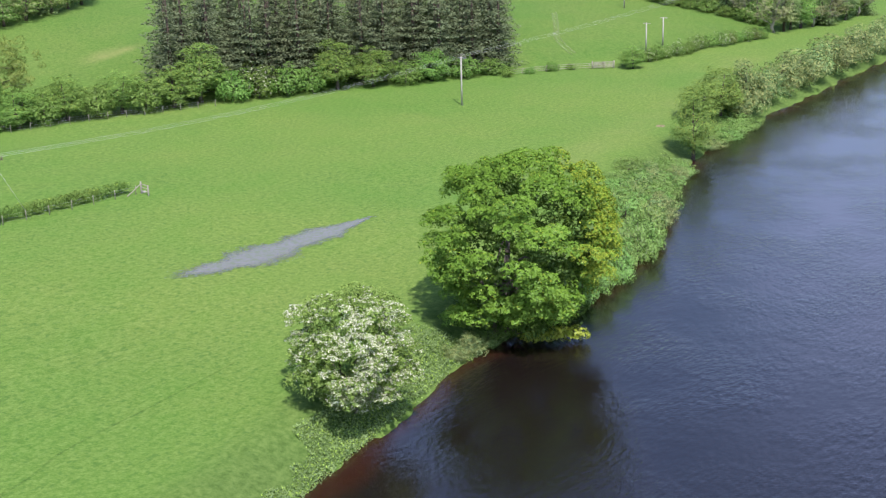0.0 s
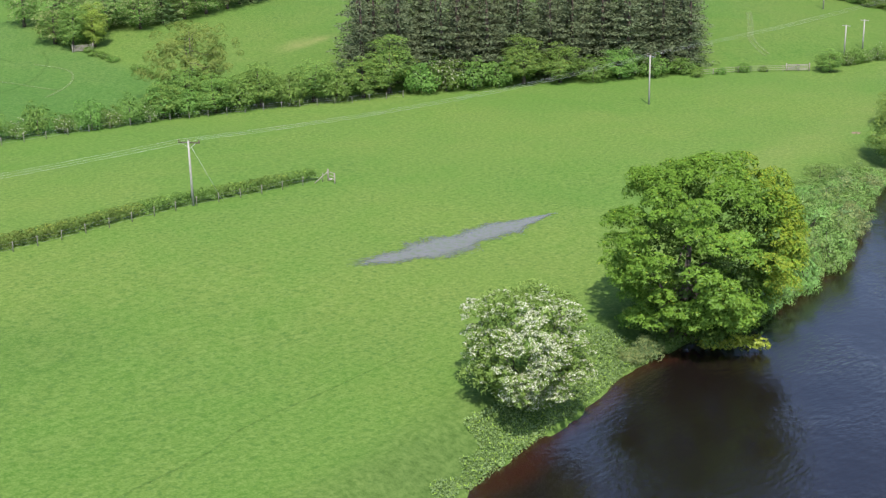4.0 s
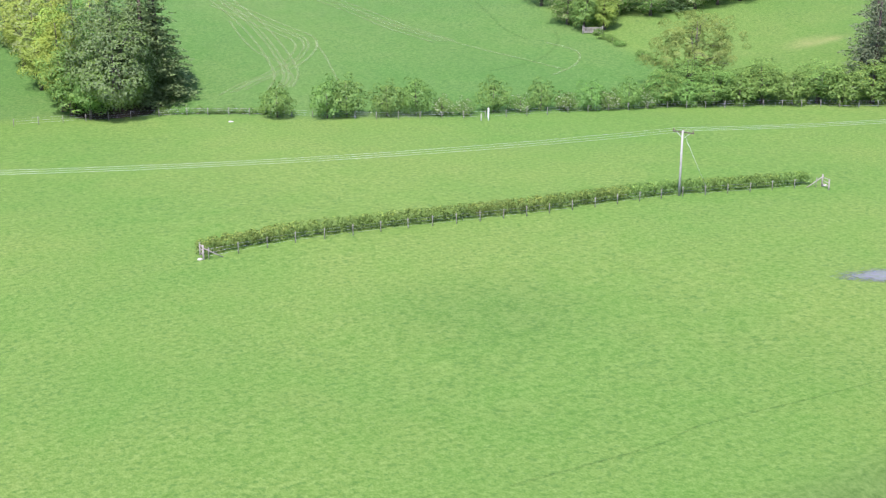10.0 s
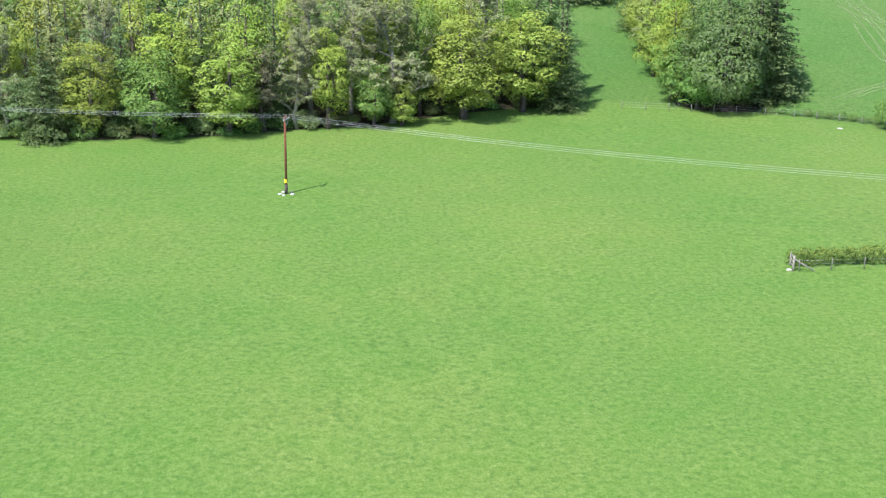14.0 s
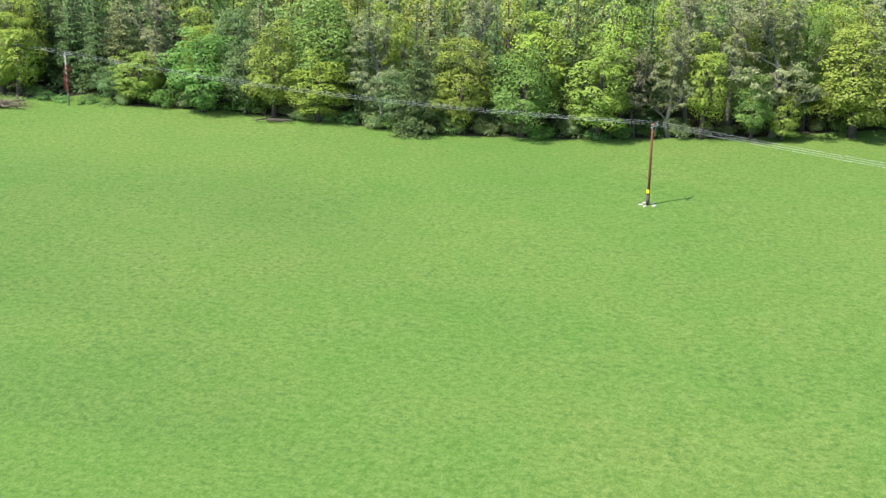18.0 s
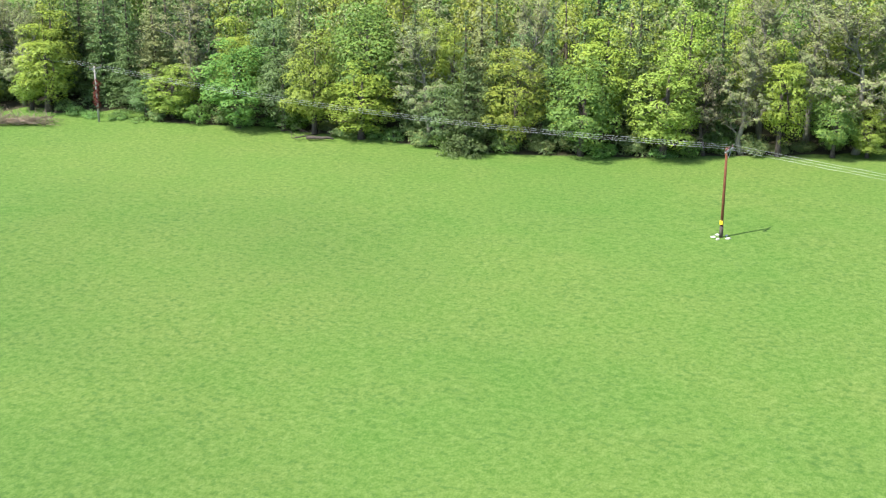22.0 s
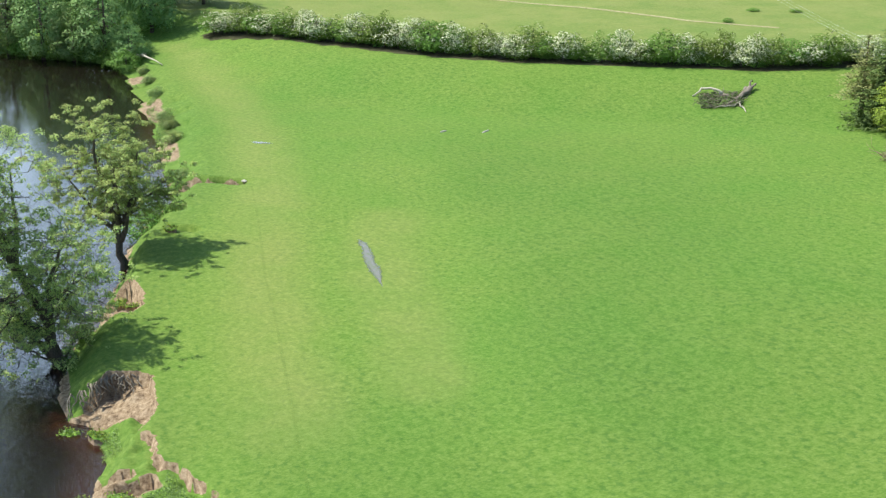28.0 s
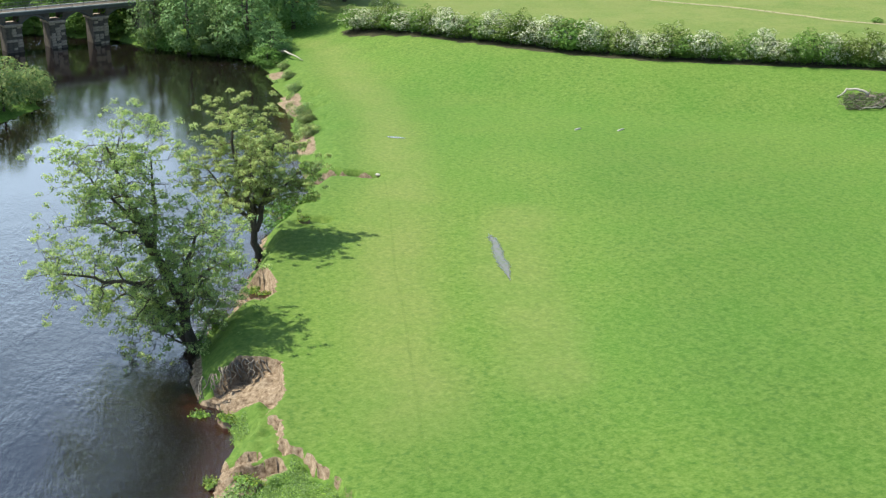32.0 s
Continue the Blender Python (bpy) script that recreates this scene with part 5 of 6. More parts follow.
def hawthorn():
    rng = np.random.RandomState(8)
    t = thing("hawthorn_tree", Matrix.Translation((70.4, 48.6, gz(70.4, 48.6) - 0.2)), "rounded hawthorn tree covered in white blossom on the bank", "tree")
    for k in range(3):
        a = k * 2.1
        part("trunk", tube_mesh("trunk", bent((0.15 * math.cos(a), 0.15 * math.sin(a), -0.3), (0.9 * math.cos(a), 0.9 * math.sin(a), 4.2), rng), [0.2, 0.17, 0.13, 0.1, 0.05], BARK, 6), t)
    bl = crown_blobs(rng, 78, 4.7, 4.7, 1.0, 9.6, 1.0, top=0.6, flat=0.6, hollow=0.8, lobes=0.25)
    for i in range(10):
        tgt = bl[rng.randint(len(bl))]
        part("limb", tube_mesh("limb", bent((0, 0, rng.uniform(1, 3)), tgt[:3], rng), [0.09, 0.08, 0.06, 0.04, 0.015], BARK, 5), t)
    tufts = cushions(rng, bl, 0.25)
    Pn, Nn, Sn = clump_leaves(tufts, 0.55, 0.17, rng, 0.5, 0.3)
    core = crown_blobs(rng, 36, 3.6, 3.6, 1.6, 8.4, 1.1, top=0.6, hollow=0.7)
    Pc, Nc, Sc = clump_leaves(core, 0.5, 0.3, rng)
    Pn, Nn, Sn = np.concatenate([Pn, Pc]), np.concatenate([Nn, Nc]), np.concatenate([Sn, Sc])
    part("crown", leaves_mesh("crown", Pn, Nn, Sn, [LEAF_HAW], rng, three=True), t)
    place = np.array([b[:3] for b in tufts])
    thick = 0.27 + 0.62 * wobble(place[:, 0], place[:, 1], 1.4, 2) + 0.25 * wobble(place[:, 2], place[:, 0], 1.2, 7) + 0.04 * (place[:, 1] - place[:, 0])
    sprays = [(x, y, z + 0.05, a * 1.25, b * 1.25, c * 0.6) for (x, y, z, a, b, c), k in zip(tufts, thick) if rng.rand() < k]
    Pb, Nb, Sb = clump_leaves(sprays, 0.42, 0.125, rng, 0.7, 0.5)
    part("blossom", leaves_mesh("blossom", Pb, Nb, Sb, [BLOSSOM], rng, three=True), t, "creamy white blossom sprays")


def alder(x, y, stems, side, seed, density, label, leaves, reach=2.6, bare=1.6):
    """An open riverside tree. A stem is a list of (out over the river, across, height) and a foot radius."""
    rng = np.random.RandomState(seed)
    z0 = max(gz(x, y), WATER_Z) - 0.3
    t = thing("alder_tree", Matrix.Translation((x, y, z0)), label, "tree")
    out, over = Vector((side[0], side[1], 0)), Vector((-side[1], side[0], 0))
    twigs, blobs = [], []

    def bough(base, tip):
        for j in range(4):
            p = base.lerp(tip, rng.uniform(0.55, 1.0)) if j else base.lerp(tip, 0.8)
            e = p + Vector(rng.normal(size=3)) * 0.55 + Vector((0, 0, 0.25))
            twigs.append((bent(p, e, rng, 3, 0.2), [0.014, 0.01, 0.005]))
            r = rng.uniform(0.28, 0.56)
            blobs.append((e.x, e.y, e.z, r, r, r * 0.55))

    for ctrl, r0 in stems:
        pts = [out * a + over * b + Vector((0, 0, c)) for a, b, c in ctrl]
        path = []
        for i in range(len(pts) - 1):
            seg = bent(pts[i], pts[i + 1], rng, 5, 0.07)
            path += seg if i == 0 else seg[1:]
        n = len(path)
        part("stem", tube_mesh("stem", path, [1.25 * r0 * (1 - 0.86 * k / (n - 1)) for k in range(n)], BARK, 8), t)
        bough(path[-3], path[-1])
        for k in range(2, n):
            for _ in range(2 if k % 2 or k > n - 4 else 1):
                p = path[k]
                if p.z < bare:
                    continue
                d = (path[k] - path[k - 1]).normalized()
                v = Vector(rng.normal(size=3))
                v = (v - d * v.dot(d) * 0.6 + Vector((0, 0, 0.3))).normalized()
                q = p + v * reach * rng.uniform(0.55, 1.1)
                limb = bent(p, q, rng, 6, 0.14)
                rr = r0 * (1 - 0.86 * k / (n - 1)) * 0.62
                part("limb", tube_mesh("limb", limb, [max(0.02, rr * (1 - 0.16 * u)) for u in range(6)], BARK, 5), t)
                for u in range(3):
                    b0 = limb[2 + u]
                    e = b0 + Vector(rng.normal(size=3)) * 0.85 + v * 0.5
                    twigs.append((bent(b0, e, rng, 4, 0.2), [0.026, 0.02, 0.014, 0.008]))
                    bough(b0.lerp(e, 0.4), e)
    tw = part("twig_spray", join_tubes("twig_spray", twigs, BARK, 3), t)
    tw["kind"] = "stuff"
    Pn, Nn, Sn = clump_leaves(blobs, density * 1.0, 0.18, rng, 0.4, 0.8, 0.3, 0.35)
    part("crown", leaves_mesh("crown", Pn, Nn, Sn, leaves, rng, (rng.rand(len(Pn)) < 0.3).astype(int), three=True), t)


big_sycamore()
hawthorn()
alder(-100.5, 69.3, [
    ([(0, 0, -0.4), (1.2, 0.3, 5), (2.5, 0, 8.8), (4.4, -0.4, 13), (5.2, 0.2, 16.6)], 0.36),
    ([(0.2, 0.2, 0), (1.4, 0.8, 3.6), (4.0, 1.4, 6.3), (6.8, 1.2, 7.0), (10.0, 0.6, 7.3)], 0.24),
    ([(0.3, -0.2, 0), (2.2, -1.4, 3.2), (4.6, -2.2, 4.4), (7.0, -2.6, 3.0)], 0.18),
    ([(0.5, 0, 3), (0.5, 1.0, 6.6), (-0.4, 1.5, 9.2), (-1.4, 1.2, 10.6)], 0.2),
    ([(2.5, 0, 8.8), (2.2, -1.2, 12.3), (2.2, -1.6, 15.2)], 0.17),
    ([(2.2, 0, 8.0), (4.6, 2.4, 10.6), (6.4, 3.0, 11.6)], 0.16),
    ([(3.2, 0, 10.2), (5.4, 1.0, 13.2), (7.4, 0.6, 15.4)], 0.14),
    ([(1.0, 0, 4.6), (-1.0, -1.6, 5.8), (-2.4, -2.0, 6.2)], 0.14),
    ([(0, 0, 0.3), (-1.0, -1.0, 2.0), (-2.0, -1.4, 3.4)], 0.09),
    ([(0.3, 0, 0.3), (1.8, 1.0, 1.9), (3.2, 1.4, 2.6)], 0.09)],
    (-0.135, -0.99), 31, 0.64, "open-crowned riverside alder with dark limbs and thin spring leaf", [LEAF_ALDER, LEAF_WILLOW])
alder(-119, 78.0, [
    ([(0, 0, -0.4), (0.2, 0, 4), (1.2, 0.2, 9), (1.8, 0, 14)], 0.32),
    ([(0, 0.2, 3), (-1.2, 0.4, 7), (-2.2, 0.6, 12)], 0.22),
    ([(0.1, 0, 3.5), (2.6, -0.6, 6.6), (4.6, -0.8, 9.6)], 0.18),
    ([(-0.1, 0, 4.5), (-2.6, 0.6, 7.0), (-4.4, 0.8, 8.6)], 0.16),
    ([(0.1, 0, 4), (0.4, 2.2, 7.5), (0.2, 3.4, 10.5)], 0.17),
    ([(0.1, 0, 4), (0, -2.2, 7.0), (-0.6, -3.2, 10)], 0.17)],
    (-0.19, -0.98), 44, 1.0, "riverside alder with olive-green spring leaf and dark stems", [LEAF_ALDER_OLIVE, LEAF_ALDER], 2.2, 5.0)


# ---- poles and wires ----
POLES = {"a": (177.6, 98.2, 8.0), "b": (92.8, 111.1, 7.75), "c": (-13.0, 139.7, 8.7), "d": (-98.3, 166.6, 7.5)}


def box_mesh(name, sx, sy, sz, material, bevel=0.01):
    bm = bmesh.new()
    bmesh.ops.create_cube(bm, size=1.0)
    bmesh.ops.scale(bm, vec=(sx, sy, sz), verts=bm.verts)
    if bevel:
        bmesh.ops.bevel(bm, geom=bm.edges, offset=bevel, segments=1, affect="EDGES")
    me = bpy.data.meshes.new(name)
    bm.to_mesh(me)
    bm.free()
    me.materials.append(material)
    return me


WIRE_ENDS = {}
INSULATOR = plain_material("brown_insulator", (0.10, 0.06, 0.045), 0.3, 0.5)


def utility_pole(key, material, turn, label, arm=1.9, wires=3):
    x, y, h = POLES[key]
    z = gz(x, y)
    t = thing("utility_pole", Matrix.Translation((x, y, z)) @ Matrix.Rotation(radians(turn), 4, "Z"), label, "pole", "poles of the overhead line")
    part("pole", tube_mesh("pole", [(0, 0, -0.5), (0, 0, h * 0.5), (0, 0, h)], [0.15, 0.13, 0.11], material, 12), t)
    bar = part("crossarm", box_mesh("crossarm", 0.12, arm, 0.14, STEEL if key != "b" else BARK), t, m=Matrix.Translation((0.2, 0, h - 0.25)))
    for s in (-1, 1):
        part("brace", tube_mesh("brace", [(0.18, 0, h - 1.0), (0.2, s * arm * 0.32, h - 0.3)], [0.025, 0.025], STEEL, 5), t)
    ends = []
    for k in range(wires):
        yy = (k / (wires - 1) - 0.5) * arm * 0.92
        part("insulator", tube_mesh("insulator", [(0.2, yy, h - 0.18), (0.2, yy, h - 0.08), (0.2, yy, h - 0.03), (0.2, yy, h + 0.12)], [0.04, 0.1, 0.06, 0.07], INSULATOR, 8), bar, m=Matrix.Translation((-0.2, 0, 0.25 - h)))
        ends.append(t.matrix_basis @ Vector((0.2, yy, h + 0.1)))
    WIRE_ENDS[key] = ends
    return t


utility_pole("a", POLE_GREY, -16, "weathered grey wooden utility pole in the pasture")
pb = utility_pole("b", POLE_GREY, 24, "weathered grey utility pole with a wide crossarm at the hedge", arm=2.7)
pc = utility_pole("c", POLE_RED, -15, "red-brown utility pole with a yellow plate in a bare patch")
pd = utility_pole("d", POLE_GREY, -18, "grey utility pole with ivy stems at the wood edge")
part("warning_plate", box_mesh("warning_plate", 0.03, 0.32, 0.42, YELLOW_SIGN), pc, "yellow warning plate", m=Matrix.Translation((0, -0.19, 1.5)) @ Matrix.Rotation(radians(90), 4, "Z"))
part("guard_band", tube_mesh("guard_band", [(0, 0, 0.0), (0, 0, 1.1)], [0.185, 0.18], BARK, 12), pc, "dark tarred pole foot")


def hang_wires():
    order = [[Vector((330, 70, 18 + k * 0.1)) + Vector((0, k * 0.8, 0)) for k in range(3)], WIRE_ENDS["a"], WIRE_ENDS["b"], WIRE_ENDS["c"], WIRE_ENDS["d"], [Vector((-185, 196, 12)) + Vector((0.3 * k, 0.8 * k, 0)) for k in range(3)]]
    for a, b in zip(order, order[1:]):
        for p, q in zip(a, b):
            sag = (p - q).length * 0.014
            pts = [p.lerp(q, s) - Vector((0, 0, 4 * sag * s * (1 - s))) for s in np.linspace(0, 1, 15)]
            ob = new("overhead_wire", tube_mesh("overhead_wire", pts, [0.0095] * 15, WIRE, 4))
            tagged(ob, "thin pale overhead wire strung between utility poles", "wire", "overhead wires")


hang_wires()


# ---- hedge with fence ----
HEDGE = [(36.8, 115.5), (46.2, 116), (58.9, 115.5), (75.5, 113.4), (92.9, 111.6), (109.6, 107.2)]


def build_mid_hedge():
    rng = np.random.RandomState(3)
    line = along(HEDGE, 0.8)
    t = thing("clipped_hedge", Matrix(), "low clipped hawthorn hedge across the pasture", "hedge")
    seg = 12
    for s in range(0, len(line) - 1, seg):
        bl = []
        for x, y in line[s:s + seg]:
            z = gz(x, y)
            for k in range(8):
                bl.append((x + rng.uniform(-0.4, 0.4), y + 0.9 + (k % 4 - 1.5) * 0.5 + rng.uniform(-0.15, 0.15), z + (rng.uniform(0.3, 0.8) if k < 4 else rng.uniform(1.05, 1.22)), 0.48, 0.42, 0.34))
        Pn, Nn, Sn = clump_leaves(bl, 0.8, 0.155, rng, 0.4)
        above = Pn[:, 2] - np.array([gz(line[s][0], line[s][1])])
        new_growth = (rng.rand(len(Pn)) < smooth(1.1, 1.5, above) * 0.25).astype(int)
        part("foliage", leaves_mesh("foliage", Pn, Nn, Sn, [LEAF_HEDGE, LEAF_LIME], rng, new_growth, three=True), t)
    f = thing("wire_fence", Matrix(), "post and wire fence in front of the clipped hedge", "fence")
    front = [(x, y - 1.0) for x, y in HEDGE]
    posts = along(front, 2.6)
    me = tube_mesh("post", [(0, 0, -0.3), (0, 0, 1.15), (0, 0, 1.2)], [0.05, 0.045, 0.03], POST_WOOD, 7)
    for x, y in posts:
        part("post", me, f, m=Matrix.Translation((x, y, gz(x, y))) @ Matrix.Rotation(rng.uniform(-0.06, 0.06), 4, "X"))
    for h in (0.35, 0.7, 1.05):
        part("wire", tube_mesh("wire", [(x, y - 0.06, gz(x, y) + h) for x, y in posts], [0.006] * len(posts), STEEL, 4), f)


build_mid_hedge()


# ---- bank herbs ----
def bank_herbs():
    rng = np.random.RandomState(17)
    n = 150000
    x = np.concatenate([rng.uniform(40, 160, n), rng.uniform(-225, -60, n)])
    off = np.concatenate([rng.uniform(-0.2, 6.5, n), rng.uniform(-0.2, 6.0, n)])
    y = y_north(x) + off
    ex, ey = rng.uniform(-88, -62, 26000), rng.uniform(66, 73.5, 26000)
    x, y = np.concatenate([x, ex]), np.concatenate([y, ey])
    dn, ds = bank_distance(x, y)
    patch = wobble(x, y, 2.5, 40) + 0.6 * wobble(x, y, 0.8, 41)
    west = x < 0
    bench = inside(x, y, [(-78.0, 71.3), (-76, 71.9), (-72, 72.8), (-66, 73.2), (-66, 66), (-75, 67.4), (-76.6, 70.6)]) | inside(x, y, [(-86.6, 70.2), (-83.6, 69.8), (-84, 68.6), (-86.8, 68.6)])
    bench = bench & (patch > -0.5)
    want = np.where(west, np.where(x < -138, patch > 0.1 + 0.3 * dn, (patch > 0.75) & (dn < 2.6)), (patch > -1.0 + 0.36 * dn))
    keep = (dn > 0.1) & (want | bench) & ~inside(x, y, ALCOVE) & ~inside(x, y, SCAR)
    x, y, patch, bench = x[keep], y[keep], patch[keep], bench[keep]
    z = ground_z(x, y)
    h = rng.uniform(0.02, 1.0, len(x)) ** 1.5 * (0.3 + 0.4 * np.clip(patch, 0, 1.5))
    P = np.stack([x, y, z + h], -1)
    N = rng.normal(size=P.shape) * 0.55 + np.array([0, -0.2, 0.8])
    S = rng.uniform(0.09, 0.20, len(x)) * np.where(bench, 0.6, 1.0)
    me = leaves_mesh("bank_herbs", P, N, S, [NETTLE, LEAF_LIME], rng, (rng.rand(len(x)) < 0.2).astype(int), three=True)
    tagged(new("bank_herbs", me), "rank nettles, docks and tall grasses on the river bank", "herbs", kind="stuff")


def hanging_shrubs():
    for x, y, h, w in ((86.5, 47.6, 2.2, 3.2), (84.5, 47.9, 1.6, 2.6)):
        plant("willow", x, y, h, w, "willows along the river bank", sink=0.3)
    for x, y, h, w in ((-160, 93.5, 2.0, 3.2), (-166, 94.8, 1.8, 3.0), (-172, 95.6, 2.2, 3.4), (-186, 98, 1.8, 3), (-196, 99.6, 1.7, 3), (-203, 100.5, 1.6, 2.6), (-143, 90, 1.6, 2.6)):
        plant("willow", x, y, h, w, "willows along the river bank", sink=0.3)
    for x, y, h, w in ((-126, 81.5, 3.2, 4.5), (-129, 84, 3.0, 4.2), (-103, 71.3, 1.8, 2.4), (-100.9, 69.6, 1.5, 2.0)):
        plant("shrub", x, y, h, w, "shrubs along the river bank", sink=0.3)


bank_herbs()
hanging_shrubs()


# ---- puddles and tracks ----
def puddle(pts, width, label, seed):
    rng = np.random.RandomState(seed)
    line = along(pts, 0.5)
    n = len(line)
    verts, faces = [], []
    cols = 7
    for i, (x, y) in enumerate(line):
        s = i / (n - 1)
        ax, ay = line[min(i + 1, n - 1)][0] - line[max(i - 1, 0)][0], line[min(i + 1, n - 1)][1] - line[max(i - 1, 0)][1]
        q = math.hypot(ax, ay)
        nx, ny = -ay / q, ax / q
        w = width * (math.sin(math.pi * min(1, s * 1.0)) ** 0.7) * (1.15 - 0.7 * s) * (1 + 0.22 * math.sin(i * 0.33 + seed) + 0.12 * math.sin(i * 0.81))
        for k in range(cols):
            u = (k / (cols - 1) - 0.5) * max(w, 0.05)
            verts.append((x + nx * u, y + ny * u, -0.05))
    for i in range(n - 1):
        for k in range(cols - 1):
            a = i * cols + k
            faces.append((a, a + cols, a + cols + 1, a + 1))
    me = mesh_object("puddle", verts, faces, PUDDLE)
    wet = me.attributes.new("wet", "FLOAT", "POINT")
    for i in range(n):
        for k in range(cols):
            wet.data[i * cols + k].value = (1 - abs(2 * k / (cols - 1) - 1)) * 1.5 * min(1, 6 * i / n, 7 * (n - 1 - i) / n)
    tagged(new("puddle", me), label, "puddle")


puddle(PUDDLES[0], 9.2, "long shallow grey puddle lying in the pasture", 1)
puddle(PUDDLES[1], 1.7, "narrow shallow puddle reflecting sky in the grass", 2)
puddle(PUDDLES[2], 1.3, "small shallow puddle in the worn grass", 3)


def track_material(name, a, b, cover, strength=0.6):
    m, nt = mat_new(name)
    tc = nt.nodes.new("ShaderNodeTexCoord")
    n = noise_tex(nt, tc.outputs["Object"], 1.6, 5.0, 0.7)
    d = node(nt, "ShaderNodeBsdfDiffuse")
    nt.links.new(ramp(nt, n, [(0.3, a), (0.7, b)]), d.inputs[0])
    tr = nt.nodes.new("ShaderNodeBsdfTransparent")
    ms = nt.nodes.new("ShaderNodeMixShader")
    nt.links.new(ramp(nt, n, [(cover - 0.14, (0.2 * strength,) * 3), (cover + 0.16, (strength,) * 3)]), ms.inputs[0])
    nt.links.new(tr.outputs[0], ms.inputs[1])
    nt.links.new(d.outputs[0], ms.inputs[2])
    out = nt.nodes.new("ShaderNodeOutputMaterial")
    nt.links.new(ms.outputs[0], out.inputs[0])
    return m


PALE_TRACK = track_material("flattened_pale_grass", (0.16, 0.24, 0.08), (0.27, 0.34, 0.15), 0.42, 0.42)
DARK_TRACK = track_material("rutted_dark_grass", (0.055, 0.12, 0.025), (0.085, 0.16, 0.04), 0.50, 0.26)
FAINT_RUT = track_material("faint_rut", (0.055, 0.12, 0.025), (0.085, 0.16, 0.04), 0.50, 0.13)
RUT_TUFTS = track_material("rut_tufts", (0.035, 0.085, 0.02), (0.07, 0.14, 0.035), 0.54, 0.34)
PATH_EARTH = track_material("trodden_path", (0.36, 0.33, 0.19), (0.52, 0.46, 0.30), 0.30)


def ribbon(pts, width, material, label, name="tyre_track"):
    fine = []
    P = [Vector((x, y, 0)) for x, y in pts]
    for i in range(len(P) - 1):
        p0, p1, p2, p3 = P[max(i - 1, 0)], P[i], P[i + 1], P[min(i + 2, len(P) - 1)]
        n = max(2, int((p2 - p1).length / 0.8))
        for k in range(n):
            s = k / n
            fine.append(0.5 * ((2 * p1) + (p2 - p0) * s + (2 * p0 - 5 * p1 + 4 * p2 - p3) * s * s + (3 * p1 - p0 - 3 * p2 + p3) * s ** 3))
    fine.append(P[-1])
    v, f = [], []
    for i, p in enumerate(fine):
        d = fine[min(i + 1, len(fine) - 1)] - fine[max(i - 1, 0)]
        nrm = Vector((-d.y, d.x, 0)).normalized()
        for s in (-0.5, 0.0, 0.5):
            q = p + nrm * width * s
            v.append((q.x, q.y, 0))
    a = np.array(v)
    a[:, 2] = ground_z(a[:, 0], a[:, 1]) + 0.07
    for i in range(len(fine) - 1):
        for k in range(2):
            j = i * 3 + k
            f.append((j, j + 3, j + 4, j + 1))
    tagged(new(name, mesh_object(name, a, f, material)), label, "track", kind="structure")


def build_tracks():
    lab = "pale tyre track pressed into the hillside grass"
    for dx in (0, 1.7, 2.6, 4.3):
        ribbon([(86 + dx, 262), (84.5 + dx, 240), (83 + dx, 225), (80.5 + dx, 211), (77.5 + dx, 199), (73.5 + dx, 192)], 0.5, PALE_TRACK, lab)
        ribbon([(84 + dx, 250), (87 + dx, 228), (88.5 + dx, 217), (84 + dx, 208), (77 + dx, 201), (70 + dx, 197), (66 + dx, 194)], 0.45, PALE_TRACK, lab)
        ribbon([(105 + dx, 246), (107.5 + dx, 228), (108.5 + dx, 219), (112 + dx, 206)], 0.45, PALE_TRACK, lab)
    ribbon([(83, 236), (81, 224), (80, 214), (81, 205), (80, 197), (77, 192)], 0.45, PALE_TRACK, lab)
    ribbon([(92, 215), (90, 206), (88, 199), (86, 192)], 0.4, PALE_TRACK, lab)
    ribbon([(111, 221), (116, 205), (122, 190), (125, 182)], 0.45, PALE_TRACK, lab)
    ribbon([(131, 197), (133, 190), (129, 184), (121, 180)], 0.45, PALE_TRACK, lab)
    ribbon([(135, 230), (131, 216), (129, 208), (129, 200)], 0.6, DARK_TRACK, "dark wheel rut in the hillside grass")
    ribbon([(137, 203), (133, 196), (124, 189), (112, 186)], 0.6, DARK_TRACK, "dark wheel rut in the hillside grass")
    for dx in (0, 1.6):
        ribbon([(258 + dx, 119), (246 + dx, 113), (236 + dx, 108), (228 + dx, 101)], 0.6, PALE_TRACK, lab)
    ribbon([(38, 60.5), (49.4, 60.6), (54.4, 61.6), (63.4, 61.2), (72, 61)], 0.24, RUT_TUFTS, "thin dark rut along the river pasture")
    ribbon([(-60, 75), (-71.4, 77.6), (-82.5, 80.6), (-96, 84.3), (-105.7, 86.8), (-120, 91), (-132, 94.3)], 0.22, FAINT_RUT, "thin dark rut along the river pasture")
    ribbon([(-270, 138), (-236, 157), (-213, 173), (-191, 185), (-181, 188), (-170, 196)], 1.1, PATH_EARTH, "trodden earth path across the far meadow", "footpath")


build_tracks()


